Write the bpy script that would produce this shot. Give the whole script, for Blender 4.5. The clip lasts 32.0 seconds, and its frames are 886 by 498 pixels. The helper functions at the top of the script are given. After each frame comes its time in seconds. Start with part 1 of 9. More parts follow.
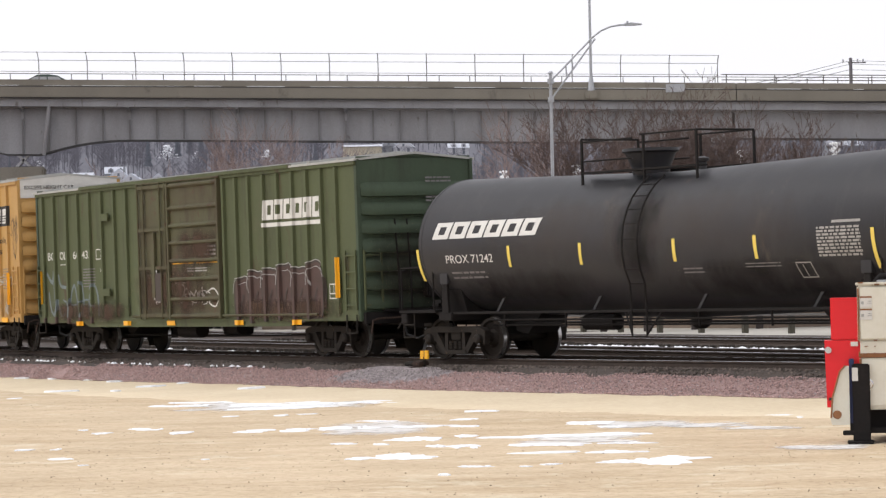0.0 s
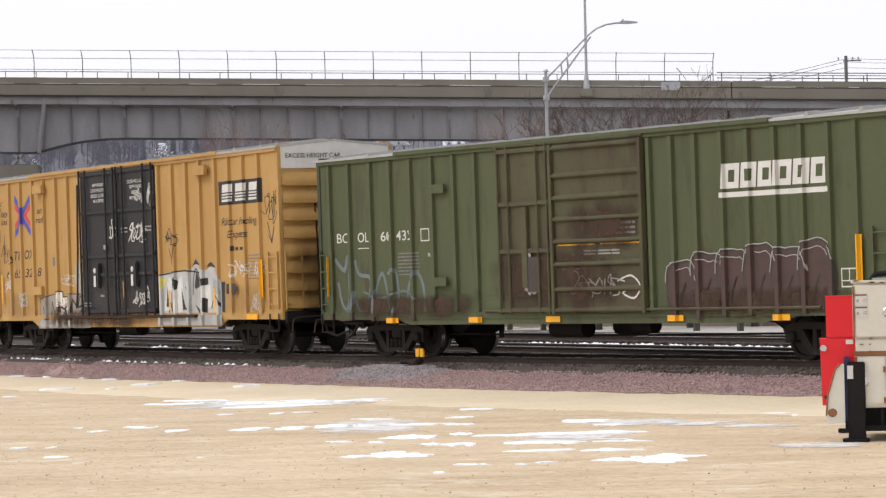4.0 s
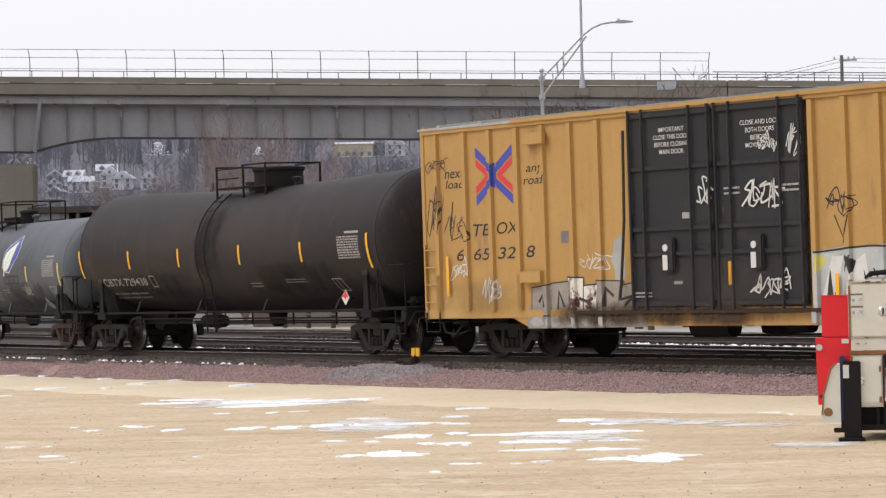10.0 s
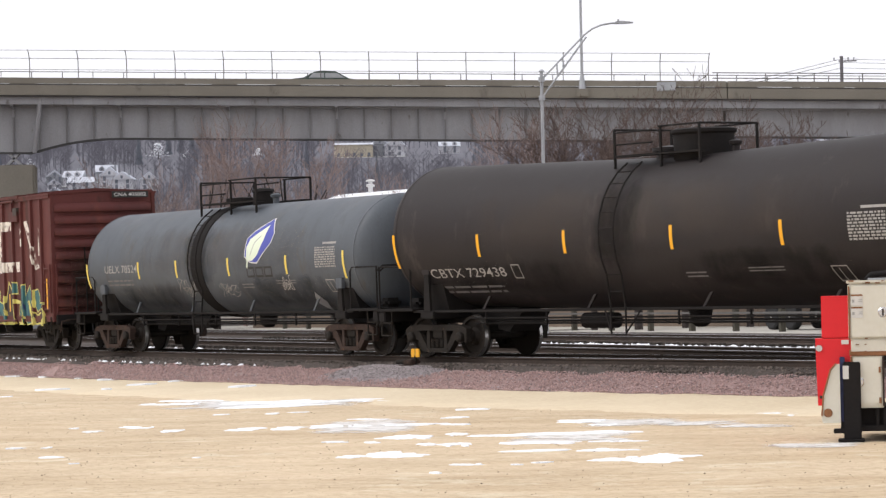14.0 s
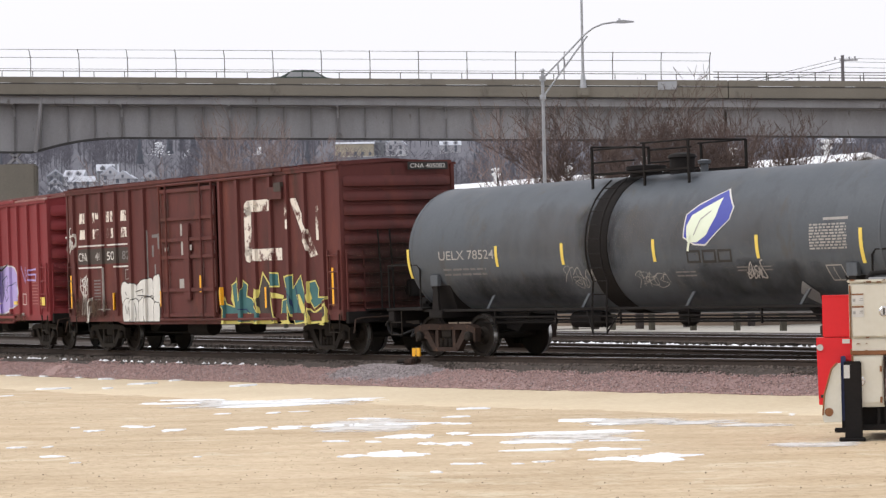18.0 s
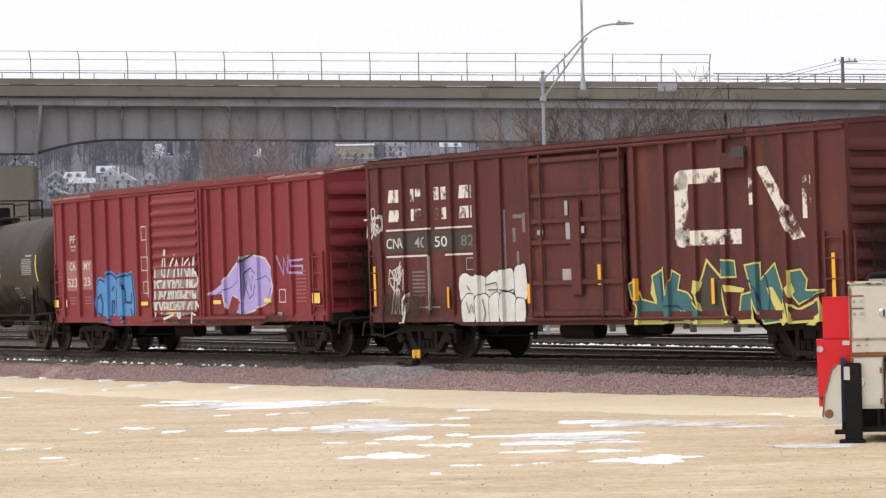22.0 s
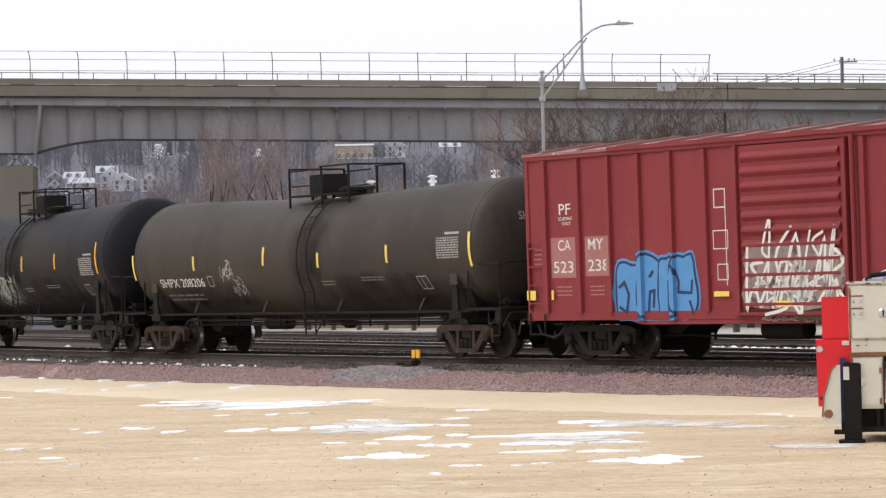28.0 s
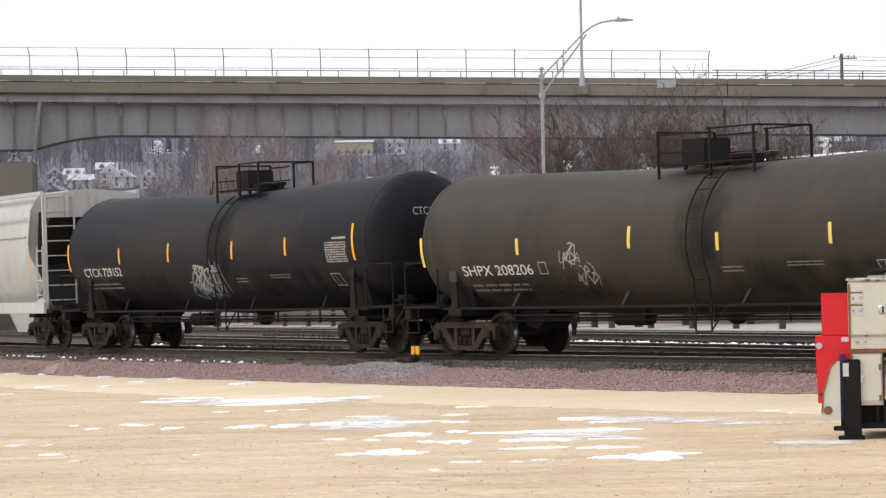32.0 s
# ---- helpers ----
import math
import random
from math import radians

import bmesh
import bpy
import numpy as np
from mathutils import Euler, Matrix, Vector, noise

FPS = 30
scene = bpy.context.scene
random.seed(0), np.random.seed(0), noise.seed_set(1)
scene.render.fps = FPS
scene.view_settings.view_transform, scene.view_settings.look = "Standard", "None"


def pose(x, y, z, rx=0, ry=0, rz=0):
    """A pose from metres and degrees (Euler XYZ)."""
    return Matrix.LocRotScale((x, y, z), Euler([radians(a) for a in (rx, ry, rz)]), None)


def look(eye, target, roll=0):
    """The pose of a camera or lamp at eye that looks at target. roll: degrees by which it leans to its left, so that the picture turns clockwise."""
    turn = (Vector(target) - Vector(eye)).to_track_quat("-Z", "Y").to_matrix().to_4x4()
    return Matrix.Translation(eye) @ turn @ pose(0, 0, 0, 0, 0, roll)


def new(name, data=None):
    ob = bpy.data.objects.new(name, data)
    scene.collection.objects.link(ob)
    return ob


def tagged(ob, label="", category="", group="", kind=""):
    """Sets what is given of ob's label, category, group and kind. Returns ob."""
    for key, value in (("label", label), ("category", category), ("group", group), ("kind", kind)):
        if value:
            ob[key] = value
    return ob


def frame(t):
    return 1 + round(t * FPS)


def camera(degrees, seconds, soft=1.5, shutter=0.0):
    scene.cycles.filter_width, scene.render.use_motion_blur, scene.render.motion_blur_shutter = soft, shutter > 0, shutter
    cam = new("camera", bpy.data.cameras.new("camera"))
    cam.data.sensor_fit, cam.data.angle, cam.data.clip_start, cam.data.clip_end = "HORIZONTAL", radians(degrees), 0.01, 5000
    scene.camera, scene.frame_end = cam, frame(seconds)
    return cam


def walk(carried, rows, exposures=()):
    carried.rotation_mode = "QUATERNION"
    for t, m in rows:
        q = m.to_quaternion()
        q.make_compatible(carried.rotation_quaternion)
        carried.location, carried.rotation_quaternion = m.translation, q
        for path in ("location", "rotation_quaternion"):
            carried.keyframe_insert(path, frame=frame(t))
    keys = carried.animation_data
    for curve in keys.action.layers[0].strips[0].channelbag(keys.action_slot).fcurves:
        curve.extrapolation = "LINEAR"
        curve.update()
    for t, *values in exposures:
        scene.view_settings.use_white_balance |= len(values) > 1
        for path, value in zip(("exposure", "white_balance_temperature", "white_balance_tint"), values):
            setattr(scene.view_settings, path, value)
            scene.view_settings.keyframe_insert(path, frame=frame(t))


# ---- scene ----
import collections

# The camera stands on the yard's edge and sways a little in its holder.
FOCAL = 4920.2
EYE = (0.0, 0.0, 1.362)


def view(dx, dy):
    yaw, pitch = -dx / FOCAL, radians(0.9258) + dy / FOCAL
    way = Vector((math.sin(yaw) * math.cos(pitch), math.cos(yaw) * math.cos(pitch), math.sin(pitch)))
    return look(EYE, Vector(EYE) + way * 60, -1.193)


cam = camera(18.107, 32.0, soft=1.35)
SWAY = [
    (0, 14.0, 5.0), (0.5, 12.3, 2.3), (1, 15.7, 1.2), (1.5, 18.8, 0.4), (2, 18.4, 1.5), (2.5, 15.2, 1.6), (3, 13.7, 1.5),
    (3.5, 10.3, 1.3), (5.5, -3.1, 3.2), (6, -3.2, 4.4), (6.5, -3.1, 4.5), (7, -2.3, 3.2), (7.5, -0.1, 1.5), (8, 0.1, 0.0),
    (8.5, 0.0, 0.1), (9, 0.0, 0.0), (9.5, 0.0, 0.0), (10, -1.5, 0.0), (10.5, -3.1, 1.5), (11, -4.6, 3.1), (11.5, -3.3, 1.5),
    (12, -1.9, 0.7), (12.5, -2.3, 0.1), (13, -3.1, 1.6), (13.5, -1.4, 1.3), (14, -1.9, 1.5), (14.5, -1.5, 0.0),
    (16.5, -1.5, 1.5), (17, -0.2, 0.0), (17.5, -0.1, 0.0), (18, -0.1, 0.1), (18.5, -0.1, 1.5), (19, -1.2, 1.6),
    (19.5, 1.8, -0.1), (20, 1.4, -0.7), (20.5, 0.1, 0.0), (21, -0.1, 1.6), (21.5, -0.2, 1.6), (22, -0.1, 3.1), (22.5, -1.2, 4.5),
    (23, -1.2, 4.5), (23.5, -0.1, 3.2), (24, -0.1, 1.7), (24.5, -0.1, 3.1), (25, 1.3, 0.1), (25.5, 0.0, 1.5), (27.5, -0.1, 3.1),
    (28, -1.1, 3.1), (28.5, -2.9, 4.6), (29, -2.8, 4.2), (29.5, 0.2, 0.0), (30, 0.0, -1.5), (30.5, -3.1, -0.3),
    (31, -4.7, 0.0), (31.5, -4.7, 0.1), (32, -1.7, -3.1),
]
walk(cam, [(t, view(dx, dy)) for t, dx, dy in SWAY], [(0, 0.03), (3, 0.02), (6, -0.03), (8, -0.05), (10, -0.08), (11, -0.06), (12.5, -0.02), (13.3, 0.06), (14, 0.07), (17, 0.03), (18.5, -0.02), (21, 0.0), (28, 0.01), (29, 0.04), (30, 0.05), (32, 0.06)])

# ---- light: a bright overcast winter day ----
world = bpy.data.worlds.new("overcast_sky")
scene.world = world
world.use_nodes = True
wn, wl = world.node_tree.nodes, world.node_tree.links
sky = wn.new("ShaderNodeTexSky")
sky.sky_type, sky.sun_disc = "NISHITA", False
sky.sun_elevation, sky.sun_rotation = radians(50), radians(276)
sky.air_density, sky.dust_density, sky.ozone_density = 1.0, 4.0, 1.0
veil = wn.new("ShaderNodeHueSaturation")
veil.inputs["Saturation"].default_value = 0.12
cloud = wn.new("ShaderNodeMixRGB")
cloud.inputs[0].default_value = 0.82
cloud.inputs[2].default_value = (8.64, 8.56, 9.07, 1)
wl.new(sky.outputs[0], veil.inputs["Color"])
wl.new(veil.outputs[0], cloud.inputs[1])
wl.new(cloud.outputs[0], wn["Background"].inputs["Color"])
wn["Background"].inputs["Strength"].default_value = 0.13
sun = new("sun", bpy.data.lights.new("sun", "SUN"))
sun.data.energy, sun.data.angle, sun.data.color = 1.5, radians(30), (1.0, 0.97, 0.95)
sun.matrix_world = look((0, 0, 0), (0.64, 0.07, -0.77))


# ---- materials ----
def mat(name, base, other=None, rough=0.7, metal=0.0, size=1.2, amount=0.5, grain=18.0, bump=0.2, wear=None, wear_at=0.62,
        streak=1.0, spec=0.3, vary=0.0, island=0.0):
    """A weathered surface: two scales of noise mix two colours, a third colour shows in worn spots, fine relief on top."""
    m = bpy.data.materials.new(name)
    m.use_nodes = True
    n, l = m.node_tree.nodes, m.node_tree.links
    bsdf = n["Principled BSDF"]
    bsdf.inputs["Metallic"].default_value = metal
    bsdf.inputs["Specular IOR Level"].default_value = spec
    co = n.new("ShaderNodeTexCoord")
    mp = n.new("ShaderNodeMapping")
    mp.inputs["Scale"].default_value = (1, 1, streak)
    l.new(co.outputs["Object"], mp.inputs["Vector"])
    big = n.new("ShaderNodeTexNoise")
    big.inputs["Scale"].default_value, big.inputs["Detail"].default_value, big.inputs["Roughness"].default_value = size, 6, 0.62
    fine = n.new("ShaderNodeTexNoise")
    fine.inputs["Scale"].default_value, fine.inputs["Detail"].default_value = grain, 4
    l.new(mp.outputs[0], big.inputs["Vector"])
    l.new((mp if streak >= 1 else co).outputs["Vector" if streak >= 1 else "Object"], fine.inputs["Vector"])
    other = other or tuple(c * 0.72 for c in base)
    ramp = n.new("ShaderNodeValToRGB")
    ramp.color_ramp.elements[0].position, ramp.color_ramp.elements[1].position = 0.5 - 0.22, 0.5 + 0.22
    l.new(big.outputs["Fac"], ramp.inputs[0])
    mul = n.new("ShaderNodeMath")
    mul.operation = "MULTIPLY"
    mul.inputs[1].default_value = amount
    l.new(ramp.outputs[0], mul.inputs[0])
    mix = n.new("ShaderNodeMixRGB")
    mix.inputs[1].default_value, mix.inputs[2].default_value = (*base, 1), (*other, 1)
    l.new(mul.outputs[0], mix.inputs[0])
    tint = n.new("ShaderNodeMixRGB")
    tint.blend_type = "OVERLAY"
    tint.inputs[0].default_value = 0.22 if bump > 0.08 else 0.09
    l.new(mix.outputs[0], tint.inputs[1])
    l.new(fine.outputs["Fac"], tint.inputs[2])
    colour = tint.outputs[0]
    if wear:
        spot = n.new("ShaderNodeTexNoise")
        spot.inputs["Scale"].default_value, spot.inputs["Detail"].default_value, spot.inputs["Roughness"].default_value = size * 2.3, 9, 0.7
        l.new(mp.outputs[0], spot.inputs["Vector"])
        cut = n.new("ShaderNodeValToRGB")
        cut.color_ramp.elements[0].position, cut.color_ramp.elements[1].position = wear_at, min(wear_at + 0.08, 1)
        l.new(spot.outputs["Fac"], cut.inputs[0])
        worn = n.new("ShaderNodeMixRGB")
        worn.inputs[2].default_value = (*wear, 1)
        l.new(cut.outputs[0], worn.inputs[0])
        l.new(colour, worn.inputs[1])
        colour = worn.outputs[0]
    if vary:
        info = n.new("ShaderNodeObjectInfo")
        hsv = n.new("ShaderNodeHueSaturation")
        span = n.new("ShaderNodeMapRange")
        span.inputs[3].default_value, span.inputs[4].default_value = 1 - vary, 1 + vary
        l.new(info.outputs["Random"], span.inputs[0])
        l.new(span.outputs[0], hsv.inputs["Value"])
        l.new(colour, hsv.inputs["Color"])
        colour = hsv.outputs[0]
    if island:
        geo = n.new("ShaderNodeNewGeometry")
        hsv = n.new("ShaderNodeHueSaturation")
        span = n.new("ShaderNodeMapRange")
        span.inputs[3].default_value, span.inputs[4].default_value = 1 - island, 1 + island
        l.new(geo.outputs["Random Per Island"], span.inputs[0])
        l.new(span.outputs[0], hsv.inputs["Value"])
        l.new(colour, hsv.inputs["Color"])
        colour = hsv.outputs[0]
    l.new(colour, bsdf.inputs["Base Color"])
    rr = n.new("ShaderNodeMapRange")
    rr.inputs[3].default_value, rr.inputs[4].default_value = max(rough - 0.14, 0.05), min(rough + 0.14, 1)
    l.new(big.outputs["Fac"], rr.inputs[0])
    l.new(rr.outputs[0], bsdf.inputs["Roughness"])
    bp = n.new("ShaderNodeBump")
    bp.inputs["Strength"].default_value, bp.inputs["Distance"].default_value = bump, 0.02
    l.new(fine.outputs["Fac"], bp.inputs["Height"])
    l.new(bp.outputs[0], bsdf.inputs["Normal"])
    return m


RUST = (0.16, 0.07, 0.035)
GRIME = (0.05, 0.042, 0.036)
M = dict(
    green=mat("green_car_paint", (0.09, 0.106, 0.052), (0.07, 0.079, 0.042), 0.62, size=0.5, amount=0.8, streak=0.35, wear=(0.075, 0.055, 0.035), wear_at=0.60, bump=0.07, spec=0.2),
    # End walls: a darker, bluer green than the sides.
    green_end=mat("darker_green_end", (0.058, 0.083, 0.052), (0.043, 0.06, 0.04), 0.62, size=0.5, amount=0.8, streak=0.35, wear=(0.05, 0.045, 0.033), wear_at=0.6, bump=0.07, spec=0.2),
    green_door=mat("green_door_paint", (0.086, 0.09, 0.046), (0.075, 0.058, 0.038), 0.62, size=0.8, amount=0.85, wear=(0.085, 0.05, 0.033), wear_at=0.57, bump=0.07, spec=0.2),
    yellow=mat("yellow_car_paint", (0.48, 0.288, 0.098), (0.37, 0.215, 0.075), 0.5, size=0.5, amount=0.75, streak=0.25, wear=(0.33, 0.19, 0.085), wear_at=0.61, bump=0.07, spec=0.2),
    black_door=mat("black_door_paint", (0.022, 0.023, 0.027), (0.036, 0.033, 0.033), 0.55, size=1.4, amount=0.7, wear=(0.10, 0.07, 0.055), wear_at=0.64, bump=0.07, spec=0.2),
    brown=mat("brown_car_paint", (0.115, 0.032, 0.029), (0.08, 0.028, 0.026), 0.6, size=0.5, amount=0.9, streak=0.35, wear=(0.06, 0.027, 0.022), wear_at=0.58, bump=0.07, spec=0.2),
    red=mat("red_car_paint", (0.235, 0.036, 0.042), (0.185, 0.031, 0.035), 0.55, size=0.4, amount=0.8, streak=0.3, wear=(0.16, 0.04, 0.035), wear_at=0.64, bump=0.07, spec=0.2),
    tank_black=mat("black_tank_paint", (0.021, 0.021, 0.024), (0.034, 0.032, 0.034), 0.45, size=0.7, amount=0.8, streak=0.25, wear=(0.065, 0.05, 0.042), wear_at=0.62, bump=0.07, spec=0.28),
    tank_brown=mat("brown_black_tank_paint", (0.022, 0.0185, 0.019), (0.031, 0.0262, 0.0255), 0.55, size=0.5, amount=0.9, streak=0.28, wear=(0.05, 0.04, 0.038), wear_at=0.6, bump=0.07, spec=0.16),
    tank_grey=mat("grey_tank_paint", (0.092, 0.103, 0.118), (0.073, 0.082, 0.094), 0.5, size=0.6, amount=0.7, streak=0.4, wear=(0.085, 0.085, 0.085), wear_at=0.58, bump=0.07, spec=0.2),
    tank_olive=mat("olive_black_tank_paint", (0.05, 0.042, 0.033), (0.032, 0.0275, 0.024), 0.55, size=0.5, amount=0.95, streak=0.28, wear=(0.028, 0.024, 0.022), wear_at=0.58, bump=0.07, spec=0.18),
    tank_dark=mat("deep_black_tank_paint", (0.0115, 0.0115, 0.0155), (0.0185, 0.0175, 0.021), 0.55, size=0.6, amount=0.9, streak=0.3, wear=(0.03, 0.027, 0.027), wear_at=0.6, bump=0.07, spec=0.1),
    pale=mat("pale_grey_hopper_paint", (0.5, 0.51, 0.5), (0.40, 0.405, 0.395), 0.6, size=0.8, amount=0.7, streak=0.35, wear=(0.30, 0.22, 0.15), wear_at=0.64, bump=0.07, spec=0.2),
    red_roof=mat("faded_red_roof", (0.24, 0.1, 0.092), (0.3, 0.17, 0.15), 0.6, size=0.9, amount=0.9, wear=(0.62, 0.56, 0.54), wear_at=0.56, bump=0.1, spec=0.2),
    steel=mat("grimy_cast_steel", (0.02, 0.018, 0.0165), (0.032, 0.026, 0.021), 0.75, 0.1, size=4, amount=0.8, wear=(0.10, 0.062, 0.042), wear_at=0.6, spec=0.12),
    brown_steel=mat("rusty_cast_steel", (0.055, 0.036, 0.029), (0.04, 0.03, 0.026), 0.8, 0.1, size=4, amount=0.8, wear=(0.14, 0.075, 0.045), wear_at=0.58, spec=0.12),
    under=mat("black_underframe", (0.014, 0.013, 0.013), (0.022, 0.019, 0.018), 0.8, size=3, amount=0.8, spec=0.12),
    wheel=mat("wheel_steel", (0.024, 0.021, 0.019), (0.036, 0.029, 0.024), 0.6, 0.3, size=5, amount=0.8, spec=0.12),
    tread=mat("polished_tread", (0.5, 0.49, 0.48), (0.4, 0.39, 0.38), 0.3, 0.9, size=6, amount=0.6, bump=0.02),
    rail=mat("rusty_rail_steel", (0.07, 0.05, 0.04), (0.045, 0.036, 0.03), 0.8, 0.2, size=3, amount=0.8),
    rail_top=mat("polished_rail_head", (0.42, 0.42, 0.43), (0.3, 0.3, 0.31), 0.28, 0.95, size=3, amount=0.6, bump=0.02),
    tie=mat("weathered_tie_wood", (0.075, 0.063, 0.053), (0.045, 0.038, 0.033), 0.9, size=5, amount=0.8, streak=3, vary=0.25),
    strip=mat("yellow_reflector", (0.85, 0.42, 0.02), (0.72, 0.34, 0.02), 0.4, size=3, amount=0.5, bump=0.03),
    pale_strip=mat("pale_yellow_reflector", (0.78, 0.60, 0.12), (0.65, 0.48, 0.10), 0.4, size=3, amount=0.5, bump=0.03),
    white=mat("white_lettering", (0.66, 0.65, 0.62), (0.5, 0.49, 0.46), 0.6, size=3, amount=0.6, bump=0.05),
    faded=mat("faded_lettering", (0.40, 0.38, 0.36), (0.25, 0.24, 0.23), 0.6, size=4, amount=0.8, bump=0.05),
    dim=mat("dim_lettering", (0.20, 0.19, 0.19), (0.12, 0.115, 0.115), 0.6, size=4, amount=0.8, bump=0.05),
    ink=mat("black_lettering", (0.03, 0.028, 0.028), (0.05, 0.045, 0.04), 0.6, size=3, amount=0.6, bump=0.05),
    blue=mat("blue_emblem", (0.06, 0.07, 0.36), (0.07, 0.09, 0.30), 0.5, size=3, bump=0.05),
    scarlet=mat("red_emblem", (0.62, 0.045, 0.05), (0.52, 0.045, 0.05), 0.5, size=3, bump=0.05),
    leaf_green=mat("pale_green_emblem", (0.70, 0.76, 0.62), (0.6, 0.68, 0.52), 0.5, size=3, bump=0.05),
    spray_grey=mat("grey_spray_paint", (0.42, 0.42, 0.40), (0.30, 0.30, 0.29), 0.6, size=2.5, amount=0.9, bump=0.05),
    spray_white=mat("white_spray_paint", (0.70, 0.70, 0.67), (0.5, 0.5, 0.48), 0.6, size=2.5, amount=0.8, bump=0.05),
    spray_taupe=mat("taupe_spray_paint", (0.33, 0.295, 0.25), (0.24, 0.21, 0.175), 0.6, size=2.5, amount=0.9, bump=0.05),
    spray_silver=mat("silver_spray_paint", (0.50, 0.51, 0.50), (0.36, 0.37, 0.37), 0.5, size=2, amount=0.9, bump=0.05),
    spray_teal=mat("teal_spray_paint", (0.05, 0.15, 0.155), (0.04, 0.11, 0.12), 0.6, size=2, amount=0.8, bump=0.05),
    spray_lime=mat("yellow_spray_paint", (0.62, 0.56, 0.16), (0.5, 0.46, 0.14), 0.6, size=2, amount=0.8, bump=0.05),
    spray_blue=mat("blue_spray_paint", (0.09, 0.27, 0.55), (0.075, 0.22, 0.46), 0.6, size=2, amount=0.8, bump=0.05),
    spray_navy=mat("navy_spray_paint", (0.02, 0.045, 0.12), (0.02, 0.03, 0.08), 0.6, size=2, amount=0.8, bump=0.05),
    spray_violet=mat("violet_spray_paint", (0.42, 0.35, 0.66), (0.36, 0.29, 0.58), 0.6, size=2, amount=0.8, bump=0.05),
    spray_rust=mat("dull_brown_spray_paint", (0.085, 0.05, 0.045), (0.065, 0.045, 0.038), 0.7, size=2, amount=0.9, bump=0.05),
    spray_slate=mat("slate_spray_paint", (0.16, 0.20, 0.215), (0.10, 0.12, 0.12), 0.6, size=2, amount=0.9, bump=0.05),
    smudge=mat("dark_grime_patch", (0.055, 0.044, 0.04), (0.075, 0.06, 0.053), 0.8, size=2, amount=0.9, bump=0.1),
    peeling=mat("peeling_white_paint", (0.74, 0.70, 0.63), (0.62, 0.57, 0.5), 0.6, size=1.3, amount=0.6, bump=0.1, wear=(0.10, 0.035, 0.03), wear_at=0.495),
    bare_steel=mat("rubbed_bare_steel", (0.30, 0.24, 0.225), (0.16, 0.10, 0.09), 0.6, size=2.2, amount=0.9, bump=0.1, wear=(0.10, 0.05, 0.045), wear_at=0.55),
    pink_patch=mat("faded_pink_paint", (0.36, 0.15, 0.14), (0.28, 0.12, 0.11), 0.6, size=2, amount=0.8, bump=0.05),
    roof_grey=mat("weathered_galvanised_roof", (0.42, 0.42, 0.40), (0.33, 0.33, 0.31), 0.6, 0.2, size=0.8, amount=0.8, streak=0.5),
    snow=mat("old_snow", (0.86, 0.88, 0.92), (0.74, 0.75, 0.76), 0.7, size=2.5, amount=0.6, grain=30, bump=0.35),
    concrete=mat("stained_concrete", (0.235, 0.215, 0.178), (0.175, 0.16, 0.135), 0.9, size=0.25, amount=0.9, streak=0.5, wear=(0.15, 0.135, 0.115), wear_at=0.6, bump=0.3),
    girder=mat("grey_girder_paint", (0.34, 0.34, 0.355), (0.235, 0.23, 0.238), 0.7, size=0.55, amount=1.0, streak=0.3, wear=(0.14, 0.122, 0.115), wear_at=0.6),
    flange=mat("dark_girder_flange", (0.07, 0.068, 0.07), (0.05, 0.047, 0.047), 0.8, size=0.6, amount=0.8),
    # Darker than the web: the ribs' shadow lines are put into their colour.
    stiff=mat("shade_toned_girder_ribs", (0.215, 0.21, 0.215), (0.15, 0.145, 0.148), 0.8, size=0.5, amount=0.9, streak=0.5),
    shrub=mat("reddish_brush", (0.31, 0.235, 0.22), (0.25, 0.19, 0.178), 0.95, size=1.5, amount=0.8),
    galv=mat("galvanised_steel", (0.42, 0.43, 0.45), (0.34, 0.35, 0.37), 0.5, 0.6, size=3, amount=0.6),
    fence=mat("weathered_fence_steel", (0.16, 0.155, 0.15), (0.11, 0.10, 0.095), 0.7, 0.4, size=3, amount=0.7),
    pole_wood=mat("grey_pole_wood", (0.19, 0.18, 0.19), (0.14, 0.13, 0.14), 0.9, size=2, amount=0.8, streak=0.2),
    bark=mat("grey_bark", (0.055, 0.044, 0.04), (0.036, 0.03, 0.028), 0.95, size=6, amount=0.8, streak=0.3, bump=0.5),
    twig=mat("reddish_twigs", (0.25, 0.185, 0.168), (0.185, 0.138, 0.125), 0.95, size=3, amount=0.8),
    dark_twig=mat("dark_reddish_twigs", (0.13, 0.092, 0.08), (0.09, 0.066, 0.058), 0.95, size=3, amount=0.8),
    # Bluish, low-contrast hill colours: the haze of distance is put into them.
    woods=mat("hazed_winter_woods", (0.15, 0.145, 0.168), (0.122, 0.118, 0.138), 0.95, size=0.05, amount=0.9, grain=0.8),
    conifer=mat("hazed_conifer", (0.115, 0.125, 0.148), (0.095, 0.105, 0.125), 0.95, size=0.1, amount=0.8),
    hill=mat("hazed_hillside", (0.14, 0.14, 0.163), (0.118, 0.119, 0.14), 0.95, size=0.02, amount=0.9, grain=0.3),
    sand=None, ballast=None,
    wall_white=mat("white_siding", (0.72, 0.72, 0.71), (0.62, 0.62, 0.62), 0.8, size=0.2, amount=0.5),
    wall_tan=mat("tan_siding", (0.48, 0.43, 0.33), (0.42, 0.37, 0.28), 0.8, size=0.2, amount=0.5),
    wall_grey=mat("grey_siding", (0.28, 0.29, 0.31), (0.22, 0.23, 0.25), 0.8, size=0.2, amount=0.5),
